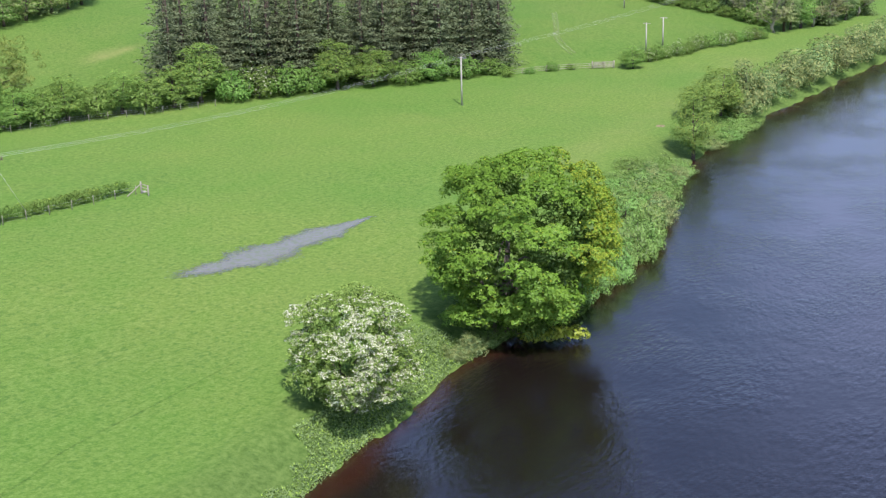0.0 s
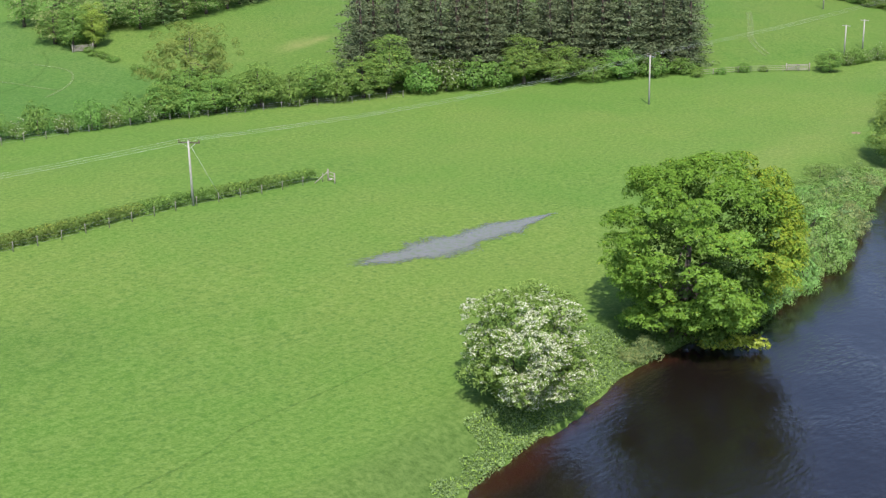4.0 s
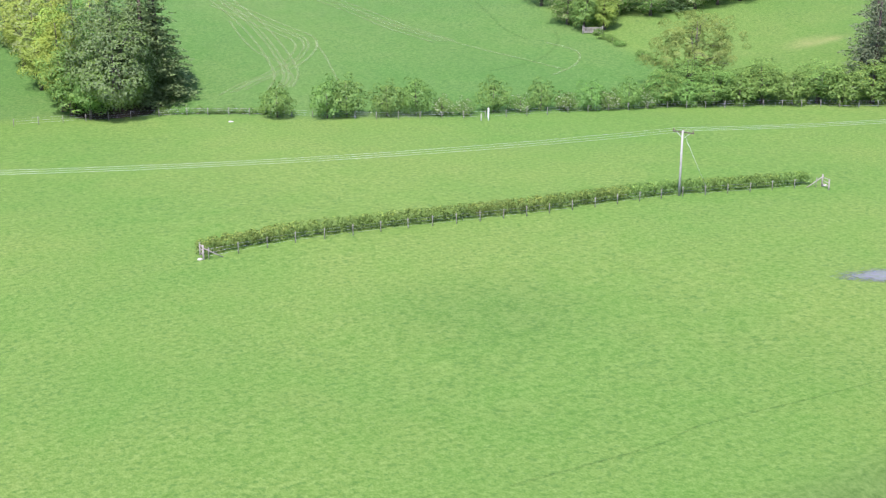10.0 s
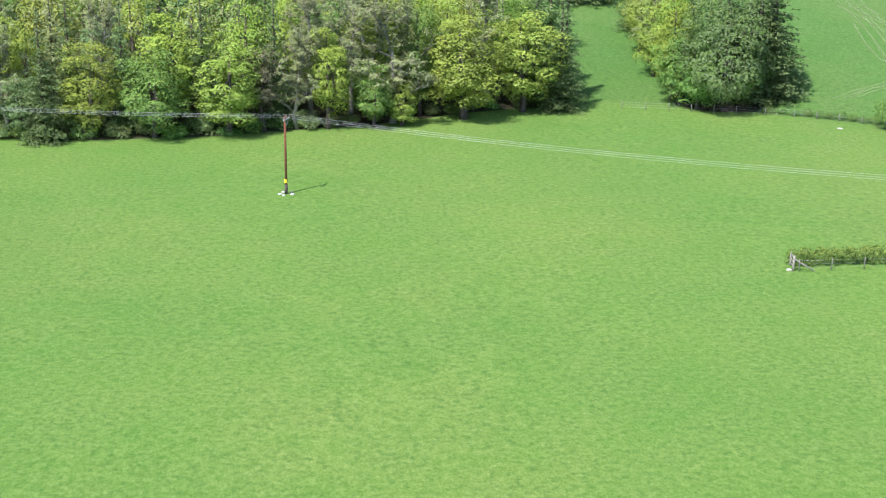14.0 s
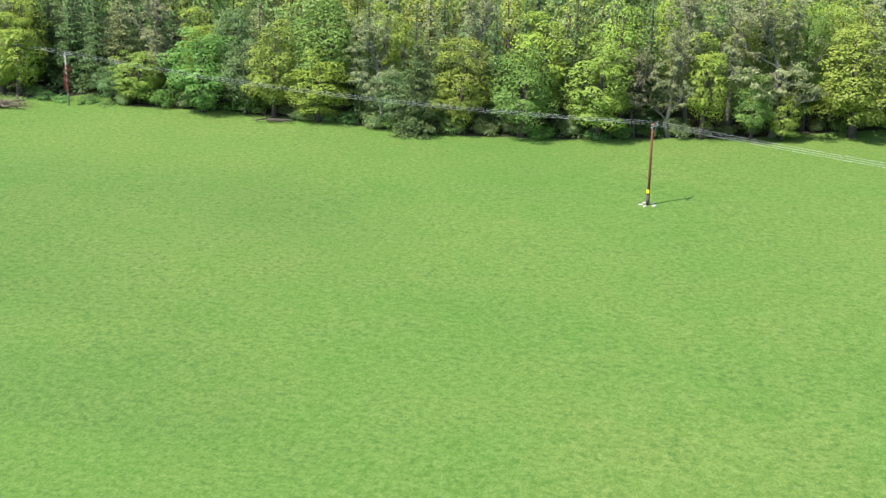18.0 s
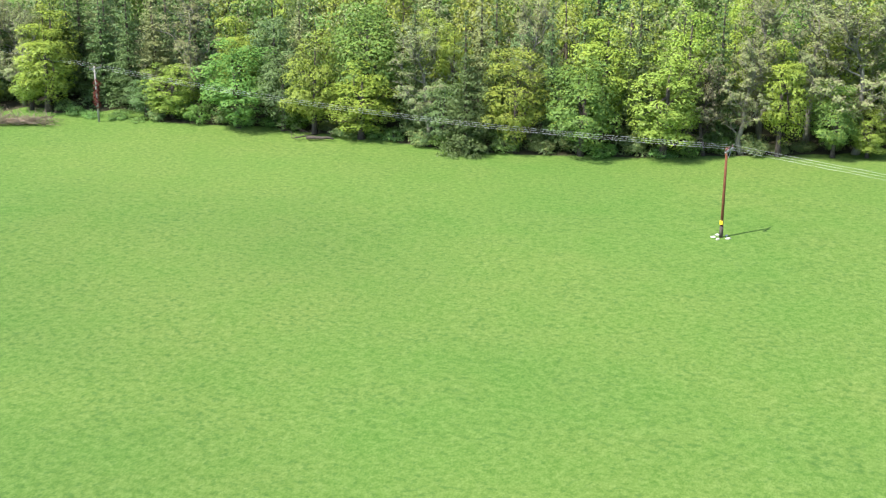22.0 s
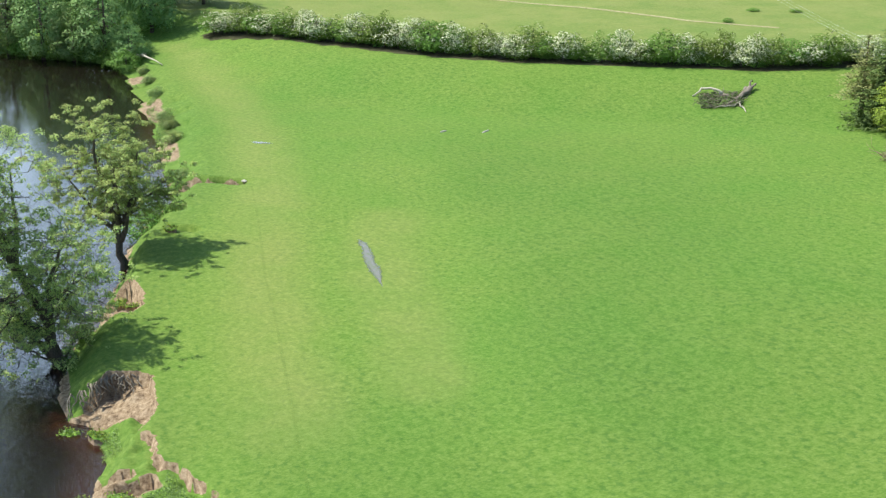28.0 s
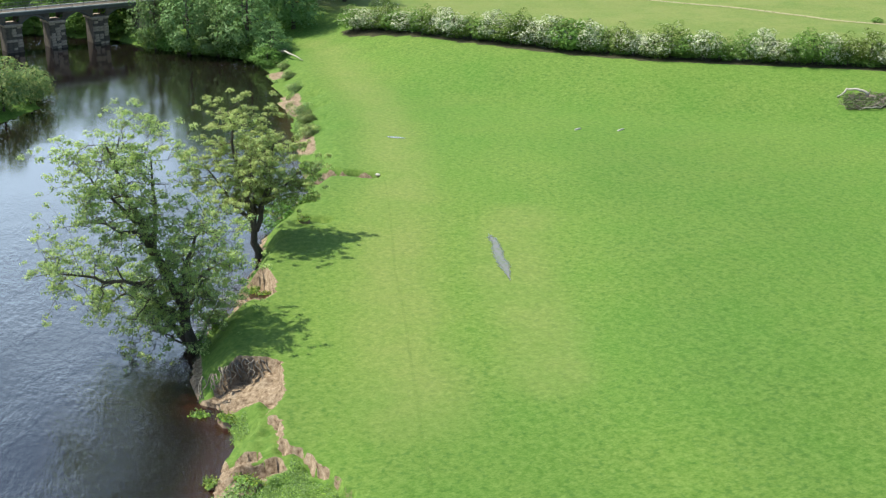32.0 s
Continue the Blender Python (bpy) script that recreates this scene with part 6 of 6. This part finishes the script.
# ---- bridge ----
def bridge():
    a, bb = Vector((-239.0, 44.0, 0)), Vector((-250.0, 88.0, 0))
    d = (bb - a).normalized()
    ang = math.atan2(d.y, d.x)
    base = Matrix.Translation((a.x, a.y, 0)) @ Matrix.Rotation(ang, 4, "Z")
    L = (bb - a).length
    t = thing("stone_bridge", base, "stone-piered bridge with a railed grey deck over the river", "bridge")
    part("deck", box_mesh("deck", L + 16, 4.4, 0.55, IRON, 0.04), t, "dark iron deck girder", m=Matrix.Translation((L / 2, 0, 4.3)))
    part("roadway", box_mesh("roadway", L + 16, 3.6, 0.1, STONE_DARK, 0.0), t, m=Matrix.Translation((L / 2, 0, 4.63)))
    for s in (-1, 1):
        part("handrail", tube_mesh("handrail", [(-8, s * 2.15, 5.75), (L + 8, s * 2.15, 5.75)], [0.05, 0.05], IRON, 6), t)
        part("handrail", tube_mesh("handrail", [(-8, s * 2.15, 5.2), (L + 8, s * 2.15, 5.2)], [0.035, 0.035], IRON, 6), t)
        me = box_mesh("railing_post", 0.08, 0.08, 1.25, IRON, 0.0)
        for k in range(31):
            part("railing_post", me, t, m=Matrix.Translation((-8 + (L + 16) * k / 30, s * 2.15, 5.15)))
    for s in (-1, 1):
        part("deck_edge", box_mesh("deck_edge", L + 16, 0.3, 0.22, PEBBLE_GREY, 0.03), t, "pale grey deck edge", m=Matrix.Translation((L / 2, s * 2.15, 4.68)))
    rng = np.random.RandomState(2)
    course = [box_mesh("stone_block", 0.7 + 0.15 * k, 0.4, 0.42, STONE_DARK if k % 2 else STONE, 0.04) for k in range(4)]
    for u in (1.0, 9.6, 18.2, 25.8, 33.6, 42.0):
        pier = part("pier", box_mesh("pier", 2.6, 4.4, 8.2, STONE_DARK, 0.1), t, "sooty sandstone pier", m=Matrix.Translation((u, 0, -1.6)))
        part("pier_cap", box_mesh("pier_cap", 3.1, 4.9, 0.45, STONE, 0.06), t, m=Matrix.Translation((u, 0, 2.4)))
        for lev in range(11):
            for face in range(3):
                part("stone_block", course[rng.randint(4)], pier, m=Matrix.Translation((-0.85 + 0.85 * face + rng.uniform(-0.05, 0.05), -2.12, -0.9 + lev * 0.46)))
            for face in range(5):
                part("stone_block", course[rng.randint(4)], pier, m=Matrix.Translation((1.22, -1.7 + 0.85 * face, -0.9 + lev * 0.46)) @ Matrix.Rotation(radians(90), 4, "Z"))
    # flat iron arches between the piers
    us = (1.0, 9.6, 18.2, 25.8, 33.6, 42.0)
    for u0, u1 in zip(us, us[1:]):
        for s in (-1.9, 0, 1.9):
            pts = [(u0 + 1.3 + (u1 - u0 - 2.6) * k / 10, s, 2.5 + 1.35 * math.sin(math.pi * k / 10)) for k in range(11)]
            part("arch_rib", tube_mesh("arch_rib", pts, [0.16] * 11, IRON, 6), t)
        n = 13
        arc = [(u0 + 1.2 + (u1 - u0 - 2.4) * k / (n - 1), 2.6 + 1.3 * math.sin(math.pi * k / (n - 1))) for k in range(n)]
        for s in (-1.95, 1.95):
            v = [(x, s + dy, z) for dy in (-0.15, 0.15) for x, z in arc] + [(x, s + dy, 4.1) for dy in (-0.15, 0.15) for x, z in arc]
            f = []
            for k in range(n - 1):
                f += [(k, k + 1, 2 * n + k + 1, 2 * n + k), (n + k + 1, n + k, 3 * n + k, 3 * n + k + 1), (k + 1, k, n + k, n + k + 1)]
            part("spandrel", mesh_object("spandrel", v, f, STONE_DARK), t)
    for u in (-5, L + 4):
        part("abutment", box_mesh("abutment", 9, 5.4, 9.0, STONE_DARK, 0.1), t, m=Matrix.Translation((u, 0, -0.6)))


bridge()


# ---- small things in the fields ----
CUT_BRUSH = bark_material("cut_brushwood", (0.16, 0.12, 0.08), (0.34, 0.27, 0.19))


def wood_pile(name, x, y, length, turn, count, rmax, label, seed, material, twigs=0):
    rng = np.random.RandomState(seed)
    t = thing(name, Matrix.Translation((x, y, gz(x, y))) @ Matrix.Rotation(radians(turn), 4, "Z"), label, "dead wood")
    for i in range(count):
        a = rng.normal(0, 0.55)
        l = length * rng.uniform(0.25, 0.7)
        r = rmax * rng.uniform(0.3, 1.0)
        c = Vector((rng.uniform(-0.3, 0.3) * length, rng.uniform(-0.8, 0.8), r + rng.uniform(0, 0.5)))
        h = Vector((math.cos(a), math.sin(a), rng.uniform(-0.06, 0.12))) * l / 2
        part("log", tube_mesh("log", bent(c - h, c + h, rng, 5, 0.06), [r, r * 0.95, r * 0.85, r * 0.7, r * 0.45], material, 8), t)
    tw = []
    for i in range(twigs):
        c = Vector((rng.uniform(-0.5, 0.5) * length, rng.uniform(-1.3, 1.3), rng.uniform(0.05, 0.9)))
        h = Vector(rng.normal(size=3)) * 0.7
        h.z = abs(h.z) * 0.8
        tw.append((bent(c, c + h * 1.6, rng, 4, 0.2), [0.04, 0.03, 0.02, 0.01]))
    if tw:
        part("brushwood", join_tubes("brushwood", tw, material, 4), t)["kind"] = "stuff"
    return t


def fallen_tree():
    rng = np.random.RandomState(4)
    at = Vector((-139.0, 160.6, gz(-139.0, 160.6)))
    t = thing("fallen_tree", Matrix.Translation(at), "grey weathered fallen tree with broken limbs in grass", "dead wood")

    def spot(x, y, up):
        return Vector((x, y, gz(x, y) + up)) - at

    def timber(name, pts, r0, r1, material, label=""):
        path = []
        for a, b in zip(pts, pts[1:]):
            seg = bent(spot(*a), spot(*b), rng, 5, 0.10)
            path += seg if not path else seg[1:]
        n = len(path)
        part(name, tube_mesh(name, path, [(r0 + (r1 - r0) * k / (n - 1)) * rng.uniform(0.85, 1.15) for k in range(n)], material, 9), t, label)

    timber("trunk", [(-139.4, 165.0, 0.45), (-138.6, 163.2, 0.35), (-137.9, 161.6, 0.2), (-139.8, 160.8, 0.3)], 0.38, 0.2, DEADWOOD)
    timber("trunk", [(-139.9, 164.7, 0.3), (-138.9, 163.4, 0.2), (-137.4, 160.6, 0.15)], 0.30, 0.2, DEADWOOD)
    timber("limb", [(-139.8, 160.8, 0.3), (-140.6, 160.0, 0.9), (-142.1, 159.1, 0.7), (-141.8, 157.5, 0.1)], 0.2, 0.08, PALE_WOOD)
    timber("limb", [(-137.6, 161.0, 0.2), (-137.1, 159.7, 0.35), (-137.9, 158.0, 0.15), (-138.5, 156.4, 0.1)], 0.2, 0.07, DEADWOOD)
    timber("limb", [(-137.0, 161.4, 0.3), (-136.4, 160.0, 0.25), (-137.4, 157.6, 0.1)], 0.13, 0.05, PALE_WOOD)
    timber("limb", [(-136.9, 161.2, 0.3), (-135.4, 160.8, 0.2), (-134.4, 160.3, 0.1)], 0.13, 0.05, PALE_WOOD)
    timber("limb", [(-139.8, 160.8, 0.3), (-140.2, 161.2, 1.0)], 0.1, 0.03, DEADWOOD)
    for k in range(9):
        a = rng.uniform(0, 6.28)
        timber("root", [(-139.4, 164.8, 0.45), (-139.5 + 0.8 * math.cos(a), 165.4 + 0.6 * math.sin(a), 0.5 + 0.4 * math.sin(2.3 * k))], 0.17, 0.06, DEADWOOD)
    tw, weeds = [], []
    for i in range(420):
        u, v = rng.rand(), rng.rand() ** 0.8
        x, y = -142.0 + 2.5 * u + (3.7 - 0.8 * u) * v, 158.4 + 5.4 * u - (2.0 + 0.6 * u) * v
        d = Vector((*rng.normal(0, 0.5, 2), rng.uniform(0.0, 0.2)))
        c = spot(x, y, rng.uniform(0.03, 0.3))
        tw.append((bent(c, c + d * 1.5, rng, 4, 0.2), [0.05, 0.04, 0.025, 0.012]))
        if i % 3:
            weeds.append((c.x, c.y, c.z + 0.05, 0.35, 0.35, 0.18))
    part("brushwood", join_tubes("brushwood", tw, DEADWOOD, 4), t)["kind"] = "stuff"
    Pn, Nn, Sn = clump_leaves(weeds, 0.5, 0.14, rng, 0.5)
    part("weed_patch", leaves_mesh("weed_patch", Pn, Nn, Sn, [LEAF_INNER, NETTLE], rng, (rng.rand(len(Pn)) < 0.5).astype(int), three=True), t, "dull green weeds among the limbs")["kind"] = "stuff"


fallen_tree()
wood_pile("brush_pile", -107.5, 162.2, 8, 20, 8, 0.22, "pile of cut brown branches at the wood edge", 9, CUT_BRUSH, 260)
wood_pile("fallen_log", -66.5, 165.0, 6, 8, 2, 0.3, "dark fallen log lying under the wood edge", 14, BARK, 10)


def driftwood(a, b):
    rng = np.random.RandomState(21)
    a, b = Vector((*a, gz(*a) + 0.3)), Vector((*b, gz(*b) + 0.15))
    t = thing("driftwood_log", Matrix.Translation(a), "pale stripped driftwood trunk lying on the bank", "dead wood")
    part("trunk", tube_mesh("trunk", bent((0, 0, 0), b - a, rng, 8, 0.03), [0.26, 0.24, 0.22, 0.2, 0.17, 0.14, 0.1, 0.05], PALE_WOOD, 8), t)
    for k in range(5):
        p = (b - a) * rng.uniform(0.05, 0.6)
        part("branch_stub", tube_mesh("branch_stub", bent(p, p + Vector((rng.uniform(-1, 1), rng.uniform(-1, 1), rng.uniform(0.2, 0.9))), rng, 4), [0.09, 0.07, 0.05, 0.02], PALE_WOOD, 6), t)


driftwood((-219.7, 101.1), (-201.8, 103.2))
wood_pile("branch_heap", 48, 190.5, 6, -8, 6, 0.18, "heap of reddish cut branches beside the fence", 25, BARK_PINE, 60)


def hanging_roots():
    rng = np.random.RandomState(27)
    t = thing("exposed_roots", Matrix.Translation((-91.0, 71.0, -0.1)), "pale tree roots hanging from the collapsed bank", "roots")
    for i in range(34):
        x, y = [(-90.9, 68.7), (-91.8, 69.8), (-92.6, 71.0), (-92.1, 72.2)][i % 4]
        a = Vector((x + 91.0 + rng.uniform(0.0, 0.3), y - 71.0 + rng.uniform(-0.6, 0.6), rng.uniform(-0.25, 0.0)))
        e = a + Vector((rng.uniform(0.3, 1.3), rng.uniform(-0.7, 0.5), rng.uniform(-1.5, -0.7)))
        part("root", tube_mesh("root", bent(a, e, rng, 6, 0.2), [r * rng.uniform(0.8, 1.6) for r in (0.05, 0.045, 0.038, 0.03, 0.02, 0.01)], DEADWOOD, 5), t)


hanging_roots()


def flat_stone(x, y, sx, sy, turn, label="pale flat stone lying in the grass", lift=0.02):
    bm = bmesh.new()
    bmesh.ops.create_icosphere(bm, subdivisions=2, radius=1.0)
    rng = np.random.RandomState(int(abs(x * 7 + y * 3)))
    for v in bm.verts:
        v.co = Vector((v.co.x * sx, v.co.y * sy, v.co.z * 0.14)) * rng.uniform(0.85, 1.12)
    me = bpy.data.meshes.new("flat_stone")
    bm.to_mesh(me)
    bm.free()
    me.materials.append(PALE_STONE)
    ob = new("flat_stone", me)
    ob.matrix_basis = Matrix.Translation((x, y, gz(x, y) + lift)) @ Matrix.Rotation(radians(turn), 4, "Z")
    tagged(ob, label, "stone", "pale stones")


for x, y, a, b_, r in ((-144.6, 122.6, 0.15, 0.6, 20), (-142.4, 127.2, 0.15, 0.8, 30), (-13.7, 139.5, 0.26, 0.18, 0), (-12.3, 139.4, 0.3, 0.2, 30), (-12.5, 140.2, 0.2, 0.16, 60), (-13.4, 140.3, 0.22, 0.18, 10), (-13.2, 139.0, 0.26, 0.18, 80), (36.0, 114.8, 0.3, 0.2, 0), (111, 106.2, 0.35, 0.3, 0), (-134.8, 94.4, 0.3, 0.25, 20), (62, 178, 0.4, 0.3, 0)):
    flat_stone(x, y, a, b_, r)


def marker_post(x, y, h, r, material, label):
    t = thing("marker_post", Matrix.Translation((x, y, gz(x, y))), label, "post")
    part("shaft", tube_mesh("shaft", [(0, 0, -0.3), (0, 0, h)], [r, r], material, 10), t)
    part("cap", tube_mesh("cap", [(0, 0, h), (0, 0, h + 0.05), (0, 0, h + 0.1)], [r * 1.15, r * 1.15, r * 0.5], material, 10), t)


marker_post(96.6, 160.6, 1.8, 0.10, WHITE_PAINT, "white painted marker post by the hedgerow")
marker_post(95.5, 160.9, 1.0, 0.07, POLE_GREY, "short grey marker post by the hedgerow")


def post_fence(pts, step, label, rails=3, wood_rails=False):
    f = thing("field_fence", Matrix(), label, "fence")
    posts = along(pts, step)
    me = tube_mesh("post", [(0, 0, -0.3), (0, 0, 1.15), (0, 0, 1.2)], [0.055, 0.05, 0.03], POST_WOOD, 7)
    for x, y in posts:
        part("post", me, f, m=Matrix.Translation((x, y, gz(x, y))))
    for k in range(rails):
        h = 0.35 + 0.36 * k
        part("rail" if wood_rails else "wire", tube_mesh("rail", [(x, y - 0.07, gz(x, y) + h) for x, y in posts], [0.035 if wood_rails else 0.007] * len(posts), POST_WOOD if wood_rails else STEEL, 5), f)


post_fence([(33, 191), (40, 190.2), (50, 189.2), (58, 186.5), (69, 179.5), (82, 169.2), (97, 162.2), (126, 154.6), (160, 135.2)], 3.0, "post and wire fence along the field hedgerow")
post_fence([(206, 103.5), (214, 97.5), (220.5, 91)], 2.4, "weathered wooden rail fence at the field corner", 3, True)
for x, y in along([(55, 188.6), (60, 185.8), (68.5, 180.6)], 1.5):
    plant("shrub", x, y + 0.8, R.uniform(1.0, 1.5), R.uniform(1.8, 2.4), "bushes of the field hedgerow", sink=0.1)


def hedge_end(x, y, turn, label):
    t = thing("fence_strainer", Matrix.Translation((x, y, gz(x, y))) @ Matrix.Rotation(radians(turn), 4, "Z"), label, "fence")
    part("post", tube_mesh("post", [(0, 0, -0.4), (0, 0, 1.5)], [0.1, 0.09], POST_WOOD, 8), t)
    part("post", tube_mesh("post", [(0.2, 1.6, -0.4), (0.2, 1.6, 1.3)], [0.09, 0.08], POST_WOOD, 8), t)
    for h in (0.4, 0.8, 1.2):
        part("rail", tube_mesh("rail", [(0, -0.2, h), (0.2, 1.8, h)], [0.04, 0.04], POST_WOOD, 6), t)
    part("strut", tube_mesh("strut", [(0, 0, 1.2), (2.0, -0.2, 0.0)], [0.06, 0.06], POST_WOOD, 6), t)


hedge_end(36.3, 114.6, 0, "timber strainer post with rails at the hedge end")
hedge_end(110.4, 106.0, 170, "timber strainer post with rails at the hedge end")

part("guy_wire", tube_mesh("guy_wire", [(0.1, -0.2, 7.2), (2.6, -2.6, 0)], [0.014, 0.014], WIRE, 5), pb)


def red_ivy():
    rng = np.random.RandomState(6)
    bl = [(rng.uniform(-0.35, 0.35), rng.uniform(-0.35, 0.35), z, 0.45, 0.45, 0.5) for z in np.linspace(2.4, 5.4, 9)]
    Pn, Nn, Sn = clump_leaves(bl, 0.8, 0.22, rng)
    part("ivy", leaves_mesh("ivy", Pn, Nn, Sn, [RED_IVY], rng), pd, "dead red-brown ivy")


RED_IVY = leaf_material("dead_red_ivy", (0.10, 0.03, 0.02), (0.26, 0.09, 0.06))
red_ivy()


def far_pole(x, y, h):
    t = thing("utility_pole", Matrix.Translation((x, y, gz(x, y))), "distant grey wooden utility pole on the slope", "pole", "poles of the overhead line")
    part("pole", tube_mesh("pole", [(0, 0, -0.5), (0, 0, h)], [0.17, 0.13], POLE_GREY, 8), t)
    part("crossarm", box_mesh("crossarm", 0.12, 1.6, 0.12, POLE_GREY), t, m=Matrix.Translation((0.15, 0, h - 0.2)))


far_pole(240.6, 90.3, 5.6)
far_pole(246.5, 88.9, 5.8)
far_pole(277, 109.5, 7)


def field_gate(x, y, turn, width):
    t = thing("field_gate", Matrix.Translation((x, y, gz(x, y))) @ Matrix.Rotation(radians(turn), 4, "Z"), "weathered wooden five-bar gate at the field corner", "gate")
    for k in range(5):
        part("bar", box_mesh("bar", width, 0.06, 0.11, POST_WOOD, 0.01), t, m=Matrix.Translation((0, 0, 0.25 + 0.24 * k)))
    for u in (-0.5, 0.0, 0.5):
        part("upright", box_mesh("upright", 0.1, 0.07, 1.15, POST_WOOD, 0.01), t, m=Matrix.Translation((u * (width - 0.1), -0.066, 0.73)))
    for u in (-0.5, 0.5):
        part("gate_post", tube_mesh("gate_post", [(u * (width + 0.5), 0, -0.4), (u * (width + 0.5), 0, 1.45), (u * (width + 0.5), 0, 1.5)], [0.13, 0.12, 0.06], POST_WOOD, 8), t)
    part("brace", tube_mesh("brace", [(-width * 0.48, 0.07, 0.28), (width * 0.05, 0.07, 1.2)], [0.05, 0.05], POST_WOOD, 5), t)


field_gate(220.4, 91.2, -58, 3.6)
field_gate(142.6, 198.4, -30, 3.2)


def bench(x, y, turn):
    t = thing("bench", Matrix.Translation((x, y, gz(x, y))) @ Matrix.Rotation(radians(turn), 4, "Z"), "brown wooden bench in the far meadow", "bench")
    for k in range(3):
        part("seat_slat", box_mesh("seat_slat", 2.0, 0.13, 0.05, POST_WOOD), t, m=Matrix.Translation((0, -0.16 + 0.16 * k, 0.45)))
    for k in range(3):
        part("back_slat", box_mesh("back_slat", 2.0, 0.04, 0.12, POST_WOOD), t, m=Matrix.Translation((0, 0.26, 0.62 + 0.16 * k)))
    for s in (-0.85, 0.85):
        part("leg", box_mesh("leg", 0.1, 0.1, 0.5, POST_WOOD), t, m=Matrix.Translation((s, -0.15, 0.2)))
        part("leg", box_mesh("leg", 0.1, 0.1, 1.05, POST_WOOD), t, m=Matrix.Translation((s, 0.2, 0.48)))


bench(-229.8, 160.6, 40)
wood_pile("timber_stack", -222.5, 170.8, 5, 40, 6, 0.3, "low stack of dark timber in the far meadow", 33, BARK, 20)
for x, y, h, w in ((-186, 204, 0.8, 2.5), (-182, 210, 0.8, 2.5), (-213, 182, 0.9, 1.6), (-178, 192, 1.0, 2.2)):
    plant("shrub", x, y, h, w, "gorse bushes in the far meadow", sink=0.1)


# ---- slipped turf ----
def turf_block(x, y, sx, sy, h, turn, tilt, seed):
    """A clod of bank with a grass top and raw soil sides."""
    rng = np.random.RandomState(seed)
    n = 11
    rim = [(math.cos(2 * math.pi * k / n) * sx * rng.uniform(0.75, 1.15), math.sin(2 * math.pi * k / n) * sy * rng.uniform(0.75, 1.15)) for k in range(n)]
    t = thing("turf_block", Matrix.Translation((x, y, gz(x, y) - 0.1)) @ Matrix.Rotation(radians(turn), 4, "Z") @ Matrix.Rotation(radians(tilt), 4, "X"), "slipped block of turf with raw soil sides", "turf")
    v, f = [], []
    for lev, k in ((-0.3, 1.12), (h * 0.55, 0.97), (h, 1.03)):
        v += [(a * k * rng.uniform(0.94, 1.06), b * k * rng.uniform(0.94, 1.06), lev + rng.uniform(-0.06, 0.06)) for a, b in rim]
    for r in range(2):
        for k in range(n):
            f.append((r * n + k, r * n + (k + 1) % n, (r + 1) * n + (k + 1) % n, (r + 1) * n + k))
    part("soil_side", mesh_object("soil_side", v, f, SOIL), t)
    v2 = [(0, 0, h + 0.12)] + [(a * 1.08, b * 1.08, h + 0.05 + rng.uniform(-0.04, 0.04)) for a, b in rim]
    f2 = [(0, 1 + k, 1 + (k + 1) % n) for k in range(n)]
    top = part("grass_top", mesh_object("grass_top", v2, f2, TURF), t)
    P = np.array([(a * q, b * q, h + 0.1) for a, b in rim for q in (0.3, 0.6, 0.9, 1.05) for _ in range(5)]) + rng.normal(size=(n * 20, 3)) * 0.1
    part("grass_tuft", leaves_mesh("grass_tuft", P, rng.normal(size=P.shape) * 0.5 + np.array([0, 0, 0.6]), rng.uniform(0.1, 0.24, len(P)), [NETTLE, LEAF_LIME], rng, (rng.rand(len(P)) < 0.5).astype(int), three=True), t)["kind"] = "stuff"


SOIL = plain_material("raw_bank_soil", (0.25, 0.18, 0.125), 0.95, 0.1, 3.0, 0.45)
TURF = plain_material("turf_top", (0.10, 0.19, 0.035), 0.95, 0.1, 3.0, 0.35)
for k, (x, y, sx, sy, h, turn, tilt) in enumerate(((-87.2, 69.0, 1.0, 0.6, 0.4, 20, -10), (-89.0, 67.6, 0.6, 0.4, 0.3, 60, 8), (-76.2, 68.2, 0.9, 0.6, 0.4, 35, -8), (-79.4, 66.6, 0.6, 0.4, 0.3, 0, 14), (-105.4, 74.0, 0.7, 0.5, 0.3, 45, 10), (-109.0, 75.6, 0.6, 0.5, 0.5, 10, 12), (-107.2, 76.1, 0.7, 0.4, 0.45, 70, -10), (-121.3, 83.0, 0.8, 0.5, 0.4, 20, 12), (-129.2, 84.4, 0.7, 0.5, 0.4, 70, -10))):
    turf_block(x, y, sx, sy, h, turn, tilt, 60 + k)

# the models have served their purpose
for models in MODEL.values():
    for t in models:
        hide_master(t)
